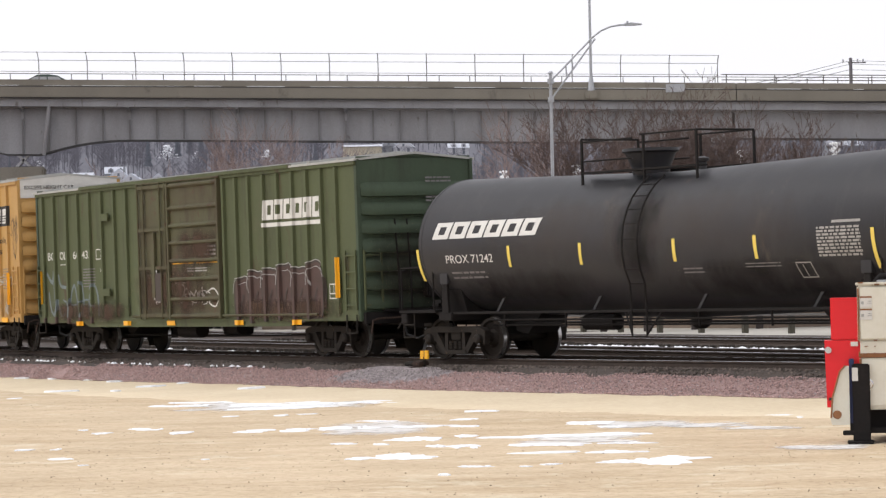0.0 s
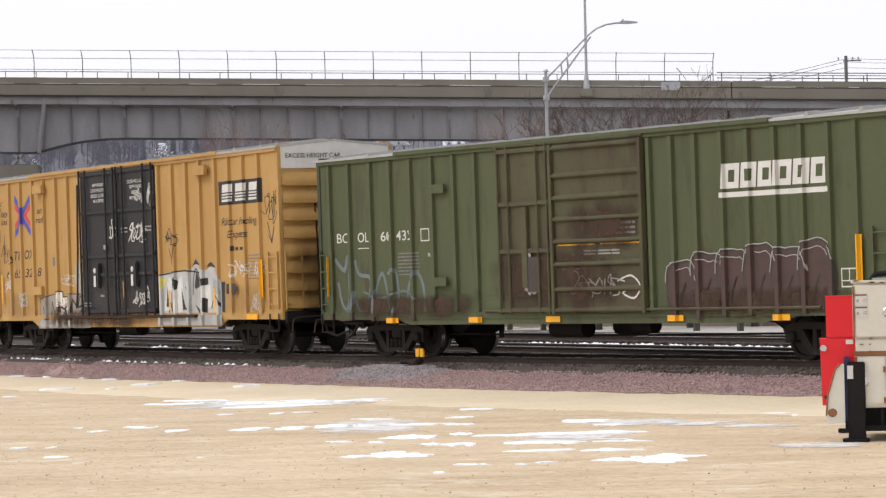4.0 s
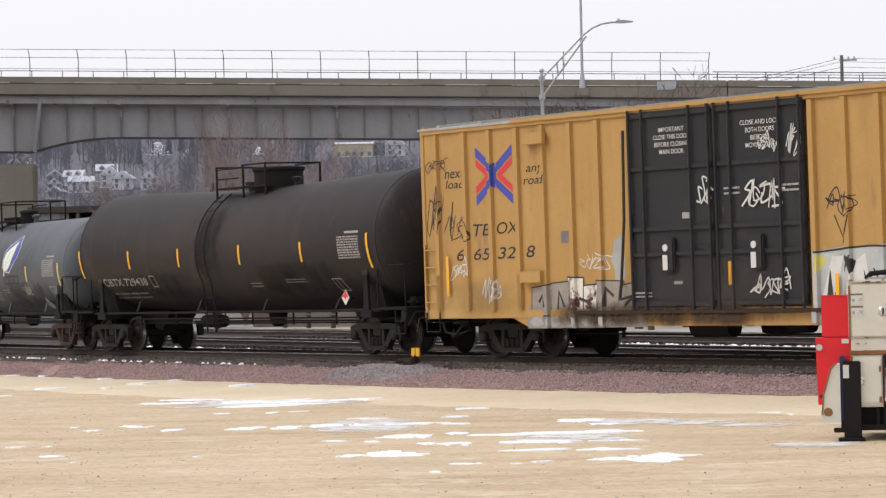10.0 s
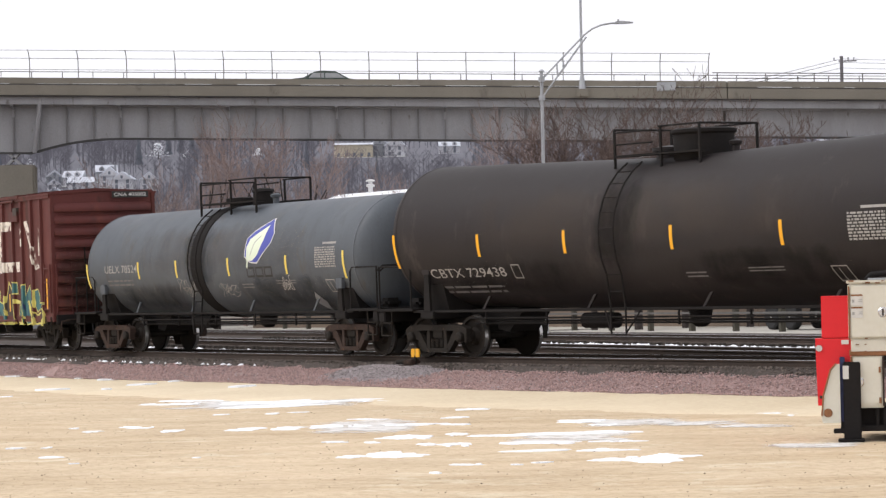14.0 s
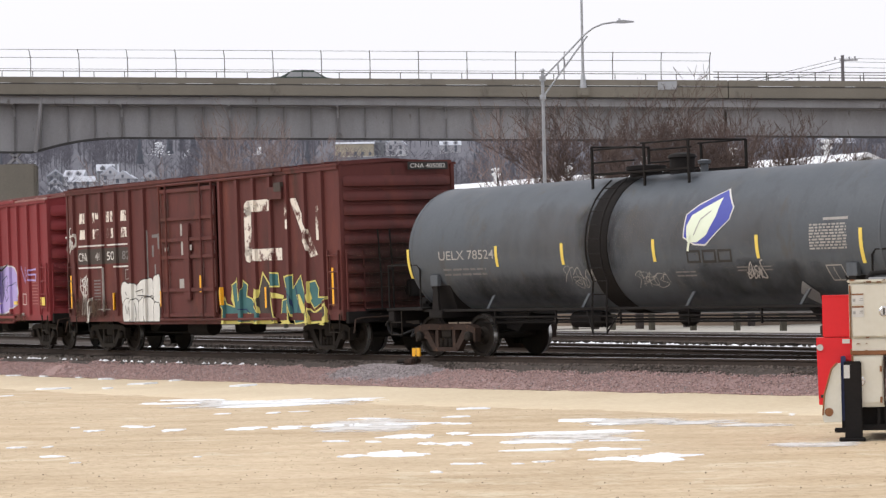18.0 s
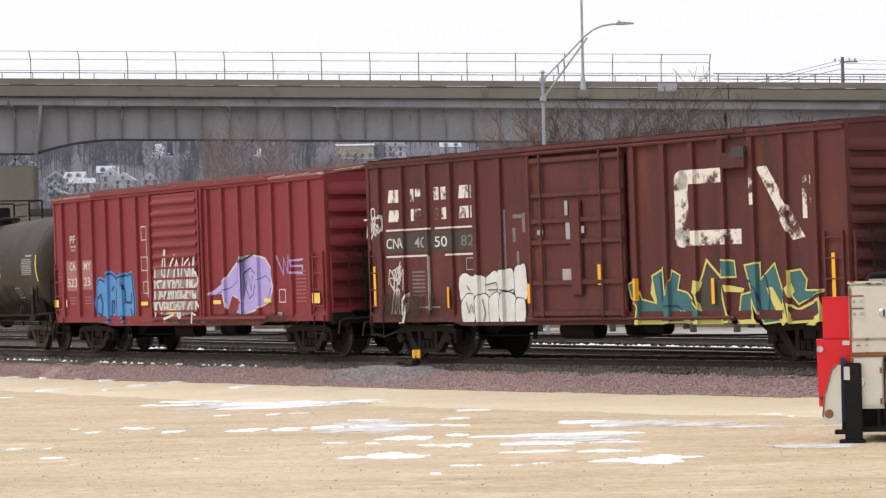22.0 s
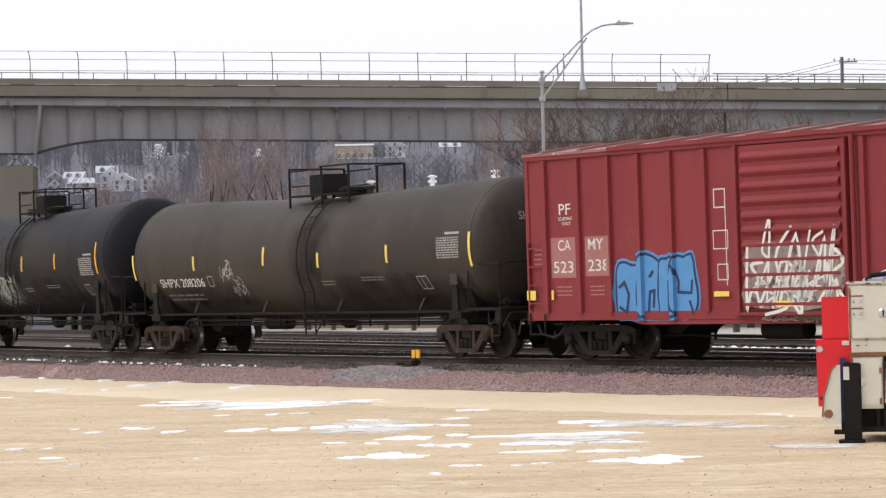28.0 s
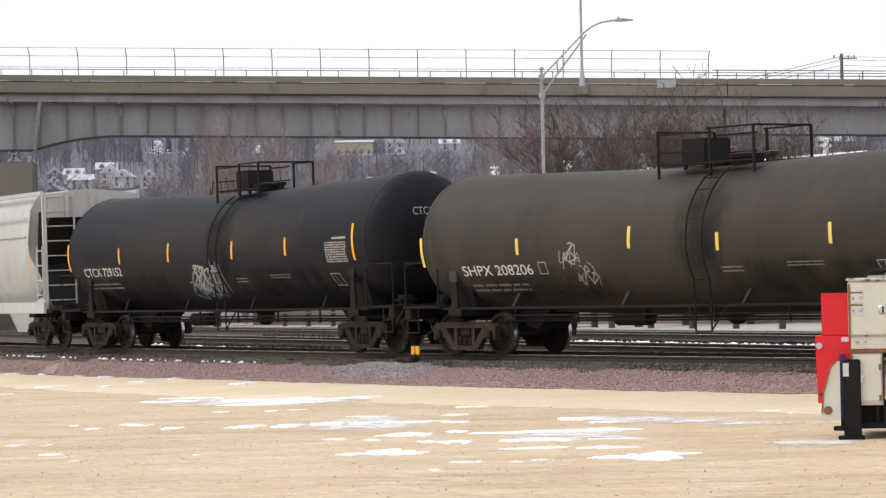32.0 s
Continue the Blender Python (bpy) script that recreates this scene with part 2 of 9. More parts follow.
    glass_dark=mat("dark_window_pane", (0.03, 0.035, 0.045), (0.02, 0.025, 0.03), 0.12, size=1, amount=0.4, bump=0.0, spec=0.6),
    # House copies of snow, siding and glass, contrast lowered to imitate haze.
    far_snow=mat("hazed_snowy_shingles", (0.56, 0.58, 0.64), (0.4, 0.42, 0.47), 0.8, size=0.4, amount=0.8),
    far_white=mat("hazed_house_siding", (0.5, 0.5, 0.53), (0.42, 0.42, 0.45), 0.8, size=0.2, amount=0.6),
    far_glass=mat("hazed_house_window", (0.15, 0.16, 0.19), (0.11, 0.12, 0.15), 0.2, size=1, amount=0.4, bump=0.0, spec=0.5),
    shingle=mat("grey_shingles", (0.12, 0.12, 0.13), (0.09, 0.09, 0.10), 0.9, size=0.5, amount=0.7),
    shed_wood=mat("brown_shed_boards", (0.20, 0.155, 0.12), (0.15, 0.115, 0.09), 0.9, size=1.5, amount=0.8, streak=0.2),
    enamel_red=mat("red_enamel", (0.72, 0.022, 0.03), (0.64, 0.022, 0.03), 0.35, size=2, amount=0.5, bump=0.03, wear=(0.35, 0.03, 0.03), wear_at=0.72),
    enamel_white=mat("chipped_cream_enamel", (0.68, 0.66, 0.57), (0.6, 0.57, 0.48), 0.45, size=1.5, amount=0.6, bump=0.05, wear=(0.35, 0.24, 0.13), wear_at=0.68),
    rust=mat("flaking_rust", (0.28, 0.13, 0.06), (0.19, 0.085, 0.045), 0.9, size=6, amount=0.8, bump=0.4),
    rubber=mat("black_rubber", (0.022, 0.022, 0.023), (0.035, 0.034, 0.033), 0.8, size=6, amount=0.6),
    chrome=mat("chromed_metal", (0.62, 0.62, 0.63), (0.5, 0.5, 0.5), 0.2, 0.95, size=4, amount=0.4, bump=0.02),
    navy=mat("dark_blue_paint", (0.03, 0.04, 0.12), (0.03, 0.035, 0.08), 0.5, size=3),
    signal=mat("signal_yellow_paint", (0.78, 0.40, 0.02), (0.66, 0.32, 0.02), 0.5, size=6, amount=0.6, wear=(0.3, 0.2, 0.06), wear_at=0.68),
    car_green=mat("dull_green_car_paint", (0.06, 0.085, 0.075), (0.05, 0.07, 0.062), 0.3, size=2, amount=0.3, bump=0.0),
    car_grey=mat("dark_grey_car_paint", (0.10, 0.105, 0.11), (0.08, 0.085, 0.09), 0.3, size=2, amount=0.3, bump=0.0),
    tan_post=mat("weathered_timber_post", (0.085, 0.078, 0.06), (0.06, 0.055, 0.044), 0.9, size=2, amount=0.8, streak=0.3),
)
M["sand"] = mat("packed_sand_and_gravel", (0.63, 0.503, 0.347), (0.52, 0.41, 0.275), 0.95, size=0.3, amount=0.9, grain=9, bump=0.5, wear=(0.66, 0.57, 0.42), wear_at=0.57)


def drawn_out(m, turn, along, across, low, high, dark):
    """Faint marks laid over a material's colour: old wheel tracks, and low bumps' shading put in as tone."""
    n, l = m.node_tree.nodes, m.node_tree.links
    bsdf = n["Principled BSDF"]
    src = bsdf.inputs["Base Color"].links[0].from_socket
    co = n.new("ShaderNodeTexCoord")
    mp = n.new("ShaderNodeMapping")
    mp.inputs["Rotation"].default_value = (0, 0, radians(turn))
    mp.inputs["Scale"].default_value = (along, across, 1)
    no = n.new("ShaderNodeTexNoise")
    no.inputs["Scale"].default_value, no.inputs["Detail"].default_value, no.inputs["Roughness"].default_value = 1.0, 8, 0.65
    rm = n.new("ShaderNodeMapRange")
    rm.inputs[1].default_value, rm.inputs[2].default_value = low, high
    mix = n.new("ShaderNodeMixRGB")
    mix.blend_type = "MULTIPLY"
    mix.inputs[2].default_value = (*dark, 1)
    l.new(co.outputs["Object"], mp.inputs["Vector"])
    l.new(mp.outputs[0], no.inputs["Vector"])
    l.new(no.outputs["Fac"], rm.inputs[0])
    l.new(rm.outputs[0], mix.inputs[0])
    l.new(src, mix.inputs[1])
    l.new(mix.outputs[0], bsdf.inputs["Base Color"])


drawn_out(M["sand"], 6, 0.3, 0.9, 0.46, 0.78, (0.84, 0.81, 0.77))
drawn_out(M["sand"], -24, 0.5, 1.3, 0.52, 0.76, (0.87, 0.85, 0.81))
drawn_out(M["sand"], 0, 4.5, 3.5, 0.5, 0.75, (0.8, 0.77, 0.73))
drawn_out(M["sand"], 15, 14, 9, 0.52, 0.7, (0.8, 0.77, 0.74))
drawn_out(M["sand"], 3, 0.12, 0.6, 0.5, 0.62, (0.9, 0.87, 0.83))
M["ballast"] = mat("red_quartzite_ballast", (0.33, 0.225, 0.21), (0.25, 0.178, 0.17), 0.95, size=0.5, amount=0.8, grain=14, bump=0.9, wear=(0.36, 0.29, 0.27), wear_at=0.60)
M["grey_ballast"] = mat("grey_ballast", (0.30, 0.265, 0.27), (0.21, 0.185, 0.19), 0.95, size=0.7, amount=0.8, grain=22, bump=0.9)
M["stone"] = mat("crushed_red_stone", (0.42, 0.285, 0.265), (0.31, 0.222, 0.21), 0.95, size=3, amount=0.8, grain=14, bump=0.3, island=0.36)
M["pale_stone"] = mat("crushed_grey_stone", (0.36, 0.32, 0.32), (0.27, 0.24, 0.24), 0.95, size=3, amount=0.8, grain=14, bump=0.3, island=0.5)
M["dark_bed"] = mat("oily_track_bed", (0.08, 0.065, 0.057), (0.055, 0.046, 0.041), 0.95, size=0.8, amount=0.8, grain=14, bump=0.9, wear=(0.11, 0.088, 0.082), wear_at=0.62)
M["grit"] = mat("brown_pebbles", (0.43, 0.34, 0.24), (0.34, 0.27, 0.195), 0.95, size=3, amount=0.8, island=0.5)
M["cinder"] = mat("dark_cinder_stone", (0.12, 0.097, 0.084), (0.08, 0.066, 0.058), 0.95, size=3, amount=0.8, island=0.6)
M["frost"] = mat("frosted_sand_edge", (0.68, 0.575, 0.415), (0.57, 0.465, 0.32), 0.95, size=0.4, amount=0.8, grain=9, bump=0.5)
M["field"] = mat("frozen_brown_grass", (0.17, 0.145, 0.12), (0.12, 0.1, 0.085), 0.95, size=0.1, amount=0.9, grain=2, bump=0.3, wear=(0.5, 0.48, 0.47), wear_at=0.6)
M["verge"] = mat("snow_dusted_verge", (0.45, 0.43, 0.39), (0.36, 0.34, 0.29), 0.95, size=0.15, amount=0.9, grain=5, bump=0.3)


def stain(name, colour, most, low, high, streak, axes=("X", "Z")):
    """Patchy dirt that thins out towards the edges of the patch it lies on."""
    m = mat(name, colour, None, 0.85, size=2.0, amount=0.9, spec=0.1)
    n, l = m.node_tree.nodes, m.node_tree.links
    co = n.new("ShaderNodeTexCoord")
    mp = n.new("ShaderNodeMapping")
    mp.inputs["Scale"].default_value = (1, 1, streak)
    no = n.new("ShaderNodeTexNoise")
    no.inputs["Scale"].default_value, no.inputs["Detail"].default_value, no.inputs["Roughness"].default_value = 1.7, 9, 0.68
    l.new(co.outputs["Object"], mp.inputs["Vector"])
    l.new(mp.outputs[0], no.inputs["Vector"])
    sep = n.new("ShaderNodeSeparateXYZ")
    l.new(co.outputs["Generated"], sep.inputs[0])
    value = no.outputs["Fac"]
    for k in axes:
        tri = n.new("ShaderNodeMath")
        tri.operation = "PINGPONG"
        tri.inputs[1].default_value = 0.5
        l.new(sep.outputs[k], tri.inputs[0])
        rise = n.new("ShaderNodeMapRange")
        rise.inputs[2].default_value, rise.inputs[3].default_value = 0.3, 0.3
        rise.inputs[4].default_value = 1.0
        l.new(tri.outputs[0], rise.inputs[0])
        mul = n.new("ShaderNodeMath")
        mul.operation = "MULTIPLY"
        l.new(value, mul.inputs[0])
        l.new(rise.outputs[0], mul.inputs[1])
        value = mul.outputs[0]
    cut = n.new("ShaderNodeMapRange")
    cut.inputs[1].default_value, cut.inputs[2].default_value, cut.inputs[4].default_value = low, high, most
    l.new(value, cut.inputs[0])
    l.new(cut.outputs[0], n["Principled BSDF"].inputs["Alpha"])
    return m


def weather(m, colour, most, low, high, across, down):
    """Ragged streaks of dirt that have run down a painted side."""
    n, l = m.node_tree.nodes, m.node_tree.links
    bsdf = n["Principled BSDF"]
    src = bsdf.inputs["Base Color"].links[0].from_socket
    co = n.new("ShaderNodeTexCoord")
    mp = n.new("ShaderNodeMapping")
    mp.inputs["Scale"].default_value = (across, across, down)
    no = n.new("ShaderNodeTexNoise")
    no.inputs["Scale"].default_value, no.inputs["Detail"].default_value, no.inputs["Roughness"].default_value = 1.0, 9, 0.66
    rm = n.new("ShaderNodeMapRange")
    rm.inputs[1].default_value, rm.inputs[2].default_value, rm.inputs[4].default_value = low, high, most
    mix = n.new("ShaderNodeMixRGB")
    mix.inputs[2].default_value = (*colour, 1)
    l.new(co.outputs["Object"], mp.inputs["Vector"])
    l.new(mp.outputs[0], no.inputs["Vector"])
    l.new(no.outputs["Fac"], rm.inputs[0])
    l.new(rm.outputs[0], mix.inputs[0])
    l.new(src, mix.inputs[1])
    l.new(mix.outputs[0], bsdf.inputs["Base Color"])


for key, colour, most, low, high, across, down in (
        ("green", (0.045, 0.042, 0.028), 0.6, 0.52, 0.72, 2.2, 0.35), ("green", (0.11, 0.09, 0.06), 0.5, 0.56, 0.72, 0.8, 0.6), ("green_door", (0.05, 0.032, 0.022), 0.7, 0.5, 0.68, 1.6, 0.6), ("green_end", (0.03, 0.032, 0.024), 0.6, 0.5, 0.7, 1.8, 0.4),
        ("yellow", (0.3, 0.18, 0.08), 0.5, 0.55, 0.74, 2.0, 0.3), ("yellow", (0.56, 0.37, 0.16), 0.45, 0.52, 0.7, 0.5, 0.4), ("brown", (0.055, 0.024, 0.021), 0.7, 0.5, 0.68, 1.5, 0.4), ("brown", (0.17, 0.05, 0.034), 0.6, 0.53, 0.7, 0.9, 0.35),
        ("red", (0.15, 0.03, 0.03), 0.5, 0.53, 0.72, 1.8, 0.35), ("red", (0.27, 0.055, 0.06), 0.5, 0.52, 0.7, 0.5, 0.5), ("black_door", (0.06, 0.052, 0.047), 0.6, 0.55, 0.72, 1.5, 0.7), ("tank_black", (0.05, 0.047, 0.046), 0.5, 0.55, 0.75, 1.6, 0.25),
        ("tank_grey", (0.055, 0.058, 0.064), 0.6, 0.53, 0.72, 1.6, 0.3), ("tank_grey", (0.125, 0.115, 0.1), 0.5, 0.56, 0.72, 0.6, 0.5), ("tank_olive", (0.062, 0.05, 0.038), 0.5, 0.53, 0.72, 1.2, 0.3), ("pale", (0.3, 0.27, 0.23), 0.5, 0.53, 0.7, 2.0, 0.3)):
    weather(M[key], colour, most, low, high, across, down)
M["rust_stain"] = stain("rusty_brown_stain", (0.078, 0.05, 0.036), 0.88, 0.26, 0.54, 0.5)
M["dark_stain"] = stain("dark_patchy_stain", (0.02, 0.0175, 0.0165), 0.55, 0.3, 0.66, 0.3)
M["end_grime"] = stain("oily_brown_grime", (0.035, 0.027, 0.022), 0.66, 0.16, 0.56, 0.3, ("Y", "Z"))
M["thin_snow"] = stain("thin_melting_snow", (0.85, 0.84, 0.82), 0.8, 0.33, 0.52, 1.0, ("X", "Y"))
M["dust_stain"] = stain("pale_dust_stain", (0.15, 0.122, 0.1), 0.34, 0.3, 0.72, 0.4)


# ---- mesh helpers ----
class Geo:
    """Collects vertices and faces, and makes them one mesh object."""

    def __init__(self):
        self.v, self.f = [], []

    def add(self, verts, faces):
        k = len(self.v)
        self.v += [tuple(p) for p in verts]
        self.f += [tuple(i + k for i in f) for f in faces]
        return self

    def box(self, x0, x1, y0, y1, z0, z1, b=0.0):
        if b <= 0:
            vs = [(x, y, z) for x in (x0, x1) for y in (y0, y1) for z in (z0, z1)]
            return self.add(vs, [(0, 1, 3, 2), (4, 6, 7, 5), (0, 4, 5, 1), (2, 3, 7, 6), (0, 2, 6, 4), (1, 5, 7, 3)])
        bm = bmesh.new()
        bmesh.ops.create_cube(bm, size=1, matrix=Matrix.Translation(((x0 + x1) / 2, (y0 + y1) / 2, (z0 + z1) / 2)) @ Matrix.Diagonal((x1 - x0, y1 - y0, z1 - z0, 1)))
        bmesh.ops.bevel(bm, geom=bm.edges, offset=b, segments=2, affect="EDGES")
        return self.take(bm)

    def take(self, bm):
        bm.verts.index_update()
        self.add([v.co for v in bm.verts], [[v.index for v in f.verts] for f in bm.faces])
        bm.free()
        return self

    def cyl(self, p, q, r, n=10, r2=None, caps=True):
        p, q = Vector(p), Vector(q)
        r2 = r if r2 is None else r2
        d = (q - p).normalized()
        a = d.orthogonal().normalized()
        b = d.cross(a)
        vs = [c + (a * math.cos(t) + b * math.sin(t)) * k for c, k in ((p, r), (q, r2)) for t in [2 * math.pi * i / n for i in range(n)]]
        fs = [(i, (i + 1) % n, n + (i + 1) % n, n + i) for i in range(n)]
        if caps:
            fs += [tuple(range(n - 1, -1, -1)), tuple(range(n, 2 * n))]
        return self.add(vs, fs)

    def tube(self, pts, r, n=6):
        """A pipe through points, one skin with mitred bends."""
        pts = [Vector(p) for p in pts]
        m, vs, a = len(pts), [], None
        for i, p in enumerate(pts):
            d0 = (pts[i] - pts[i - 1]).normalized() if i else None
            d1 = (pts[i + 1] - pts[i]).normalized() if i < m - 1 else None
            d = ((d0 or d1) + (d1 or d0)).normalized()
            a = d.orthogonal().normalized() if a is None else (a - d * a.dot(d)).normalized()
            b = d.cross(a)
            k = r / max(d.dot(d1 or d0), 0.5)
            vs += [p + (a * math.cos(t) + b * math.sin(t)) * (r + (k - r) * 0.5) for t in [2 * math.pi * j / n for j in range(n)]]
        fs = [(i * n + j, i * n + (j + 1) % n, (i + 1) * n + (j + 1) % n, (i + 1) * n + j) for i in range(m - 1) for j in range(n)]
        return self.add(vs, fs + [tuple(range(n - 1, -1, -1)), tuple(range((m - 1) * n, m * n))])

    def lathe(self, profile, at=(0, 0, 0), axis="y", n=28, closed=False):
        """profile: pairs of the place along the axis and the radius."""
        vs, fs = [], []
        for s, r in profile:
            for i in range(n):
                c, d = r * math.cos(2 * math.pi * i / n), r * math.sin(2 * math.pi * i / n)
                vs.append(Vector(at) + Vector({"x": (s, c, d), "y": (d, s, c), "z": (c, d, s)}[axis]))
        m = len(profile)
        for j in range(m if closed else m - 1):
            for i in range(n):
                a, b = j * n, ((j + 1) % m) * n
                fs.append((a + i, a + (i + 1) % n, b + (i + 1) % n, b + i))
        if not closed:
            fs += [tuple(range(n)), tuple((m - 1) * n + i for i in range(n - 1, -1, -1))]
        return self.add(vs, fs)

    def prism(self, poly, a0, a1, axis="y"):
        """A polygon of pairs, pushed along an axis: pairs are x, z for y; y, z for x; x, y for z."""
        n = len(poly)
        put = {"y": lambda u, w, a: (u, a, w), "x": lambda u, w, a: (a, u, w), "z": lambda u, w, a: (u, w, a)}[axis]
        vs = [put(u, w, a) for a in (a0, a1) for u, w in poly]
        return self.add(vs, [tuple(range(n)), tuple(range(2 * n - 1, n - 1, -1))] + [(i, n + i, n + (i + 1) % n, (i + 1) % n) for i in range(n)])

    def mesh(self, name, material):
        me = bpy.data.meshes.new(name)
        me.from_pydata(self.v, [], self.f)
        me.materials.append(material)
        bm = bmesh.new()
        bm.from_mesh(me)
        bmesh.ops.recalc_face_normals(bm, faces=bm.faces)
        bm.to_mesh(me)
        bm.free()
        me.polygons.foreach_set("use_smooth", [True] * len(me.polygons))
        me.set_sharp_from_angle(angle=radians(32))
        return me

    def ob(self, name, material, parent=None, label=""):
        o = new(name, self.mesh(name, material))
        o.parent = parent
        return tagged(o, label)


def piece(name, mesh, parent, m=None, label=""):
    """One more object on a mesh that is already there."""
    o = new(name, mesh)
    o.parent = parent
    if m is not None:
        o.matrix_basis = m
    return tagged(o, label)


def thing(name, label, category, group="", kind=""):
    return tagged(new(name), label, category, group, kind)


# ---- the plan: the curved track, the straight yard tracks behind it ----
TURN, AWAY, BEND, FALL, LEAN = radians(34.3225), 63.619, 0.0049488, -0.0013785, 0.92


def on_track(a, side=0.0, z=0.0):
    """A place a metres along the curved track (rising towards the camera's right), side metres towards the camera, z above the rail."""
    th, h = TURN + BEND * a / 2, TURN + BEND * a
    return Vector((a * math.sin(th) - side * math.cos(h), AWAY - a * math.cos(th) - side * math.sin(h), z + FALL * a))


def car_pose(a, reach):
    """The pose of a car whose middle is at a and whose bogies are reach metres from it."""
    view_shift = lambda k: k + 0.0011 * max(0.0, -3.0 - max(k, -30.0)) ** 2   # slides far cars along the track to fit the camera's view
    p, q = on_track(view_shift(a - reach)), on_track(view_shift(a + reach))
    d = q - p
    mid = (p + q) / 2 + Vector((d.y, -d.x, 0)).normalized() * 0.05
    return pose(mid.x, mid.y, mid.z, LEAN, 0, math.degrees(math.atan2(d.y, d.x)))


RUN = (-25.49, -21.21, -16.91, -12.62, -8.36, -4.12, 0.14, 4.41, 8.63, 12.76, 16.87, 21.03, 25.23, 29.39, 33.53, 37.72, 41.93, 46.13, 50.30, 54.45, 58.56, 62.66, 66.75, 70.76, 74.68, 78.60, 82.53, 86.41, 90.15, 93.81, 97.43, 100.94, 104.34)


def run(t):
    """How far the train has rolled at t seconds."""
    i = min(max(int(t), 0), 31)
    g = lambda k: RUN[k] if 0 <= k <= 32 else (2 * RUN[0] - RUN[1] if k < 0 else 2 * RUN[32] - RUN[31])
    a, b, c, d = g(i - 1), g(i), g(i + 1), g(i + 2)
    u = t - i
    return b + 0.5 * u * (c - a + u * (2 * a - 5 * b + 4 * c - d + u * (3 * (b - c) + d - a)))


# ---- ground ----
def strip(name, a0, a1, step, profile, material, label, category, wobble=0.0, seed=1, kind="structure"):
    """A band that follows the curved track: profile(a) gives pairs of side and height."""
    g, rows = Geo(), []
    k = int((a1 - a0) / step) + 1
    for i in range(k):
        a = a0 + (a1 - a0) * i / (k - 1)
        row = []
        for j, (s, z) in enumerate(profile(a)):
            w = wobble * noise.noise((a * 0.9, j * 3.7, seed)) if wobble else 0
            row.append(on_track(a, s + w, z - FALL * a + (0.03 * noise.noise((a * 1.7, s * 1.7, seed)) if wobble else 0)))
        rows.append(row)
    n = len(rows[0])
    g.add([p for r in rows for p in r], [(i * n + j, i * n + j + 1, (i + 1) * n + j + 1, (i + 1) * n + j) for i in range(k - 1) for j in range(n - 1)])
    return tagged(g.ob(name, material), label, category, kind=kind)


def ground_z(x, y):
    """Height of the packed yard: gentle waves, small ruts and bumps."""
    if not 12 < y < 108:
        return -0.75
    return -0.75 + 0.025 * noise.noise((x * 0.3, y * 0.3, 2)) + 0.012 * noise.noise((x * 0.9, y * 2.1, 7)) + 0.006 * noise.noise((x * 3.1, y * 2.6, 9))


def make_ground():
    xs = [-3000, -900, -400, -150, -80, -50, -35, -25, -18, -13] + [-10 + 0.2 * i for i in range(101)] + [13, 18, 25, 35, 50, 80, 150, 400, 900, 3000]
    ys = [-900, -200, -60, 0, 10, 16, 20, 24] + [26 + 0.4 * i for i in range(95)] + [66, 70, 75, 80, 90, 112, 125, 150, 200, 300, 420, 600, 1500, 4000]
    g = Geo()
    vs = [(x, y, ground_z(x, y)) for y in ys for x in xs]
    n = len(xs)
    g.add(vs, [(j * n + i, j * n + i + 1, (j + 1) * n + i + 1, (j + 1) * n + i) for j in range(len(ys) - 1) for i in range(n - 1)])
    tagged(g.ob("ground", M["sand"]), "packed tan sand and gravel yard with wheel marks", "ground", kind="structure")


def far_field():
    """Frozen brown grass beyond the yard, as far as the hill's foot."""
    g, n = Geo(), 30
    spots = [(-320 + 640 * i / (n - 1), 118 + 440 * (j / 11) ** 1.6) for j in range(12) for i in range(n)]
    g.add([(x, y, -0.725 + 0.05 * noise.noise((x * 0.1, y * 0.1, 3))) for x, y in spots], [(j * n + i, j * n + i + 1, (j + 1) * n + i + 1, (j + 1) * n + i) for j in range(11) for i in range(n - 1)])
    tagged(g.ob("far_field", M["field"]), "frozen brown grass dusted with snow beyond the yard", "ground", kind="structure")


def shoulder(a):
    return max(1.95, 3.15 - 1.25 * ((a - 2) / 20) ** 2)


make_ground()
far_field()


def toe(a):
    """Where the bank meets the sand: metres from the track's middle, and height; the sand rises a little to meet it."""
    f = min(max((a + 22) / 20, 0), 1)
    f = f * f * (3 - 2 * f)
    return shoulder(a) * (1 - 0.12 * f), -0.73 + 0.105 * f


def BANK(a):
    w, z = toe(a)
    return [(w + 0.12, z - 0.09), (w, z), (w * 0.62 + 0.6, z * 0.6 - 0.12), (w * 0.3 + 1.1, z * 0.25 - 0.22), (1.45, -0.29), (1.3, -0.30)]


def EDGE(a):
    w, z = toe(a)
    return [(w + 4.3, -0.82), (w + 4.0, -0.735), (w + 2.2, -0.712), (w + 0.9, z * 0.6 - 0.285), (w + 0.2, z + 0.004), (w - 0.15, z - 0.02)]


def bank_z(a, s):
    """Height of the bank's surface s metres from the track's middle."""
    rows = BANK(a)
    for (s1, z1), (s0, z0) in zip(rows, rows[1:]):
        if s0 <= s <= s1:
            return z0 + (z1 - z0) * (s - s0) / (s1 - s0)
    return toe(a)[1]


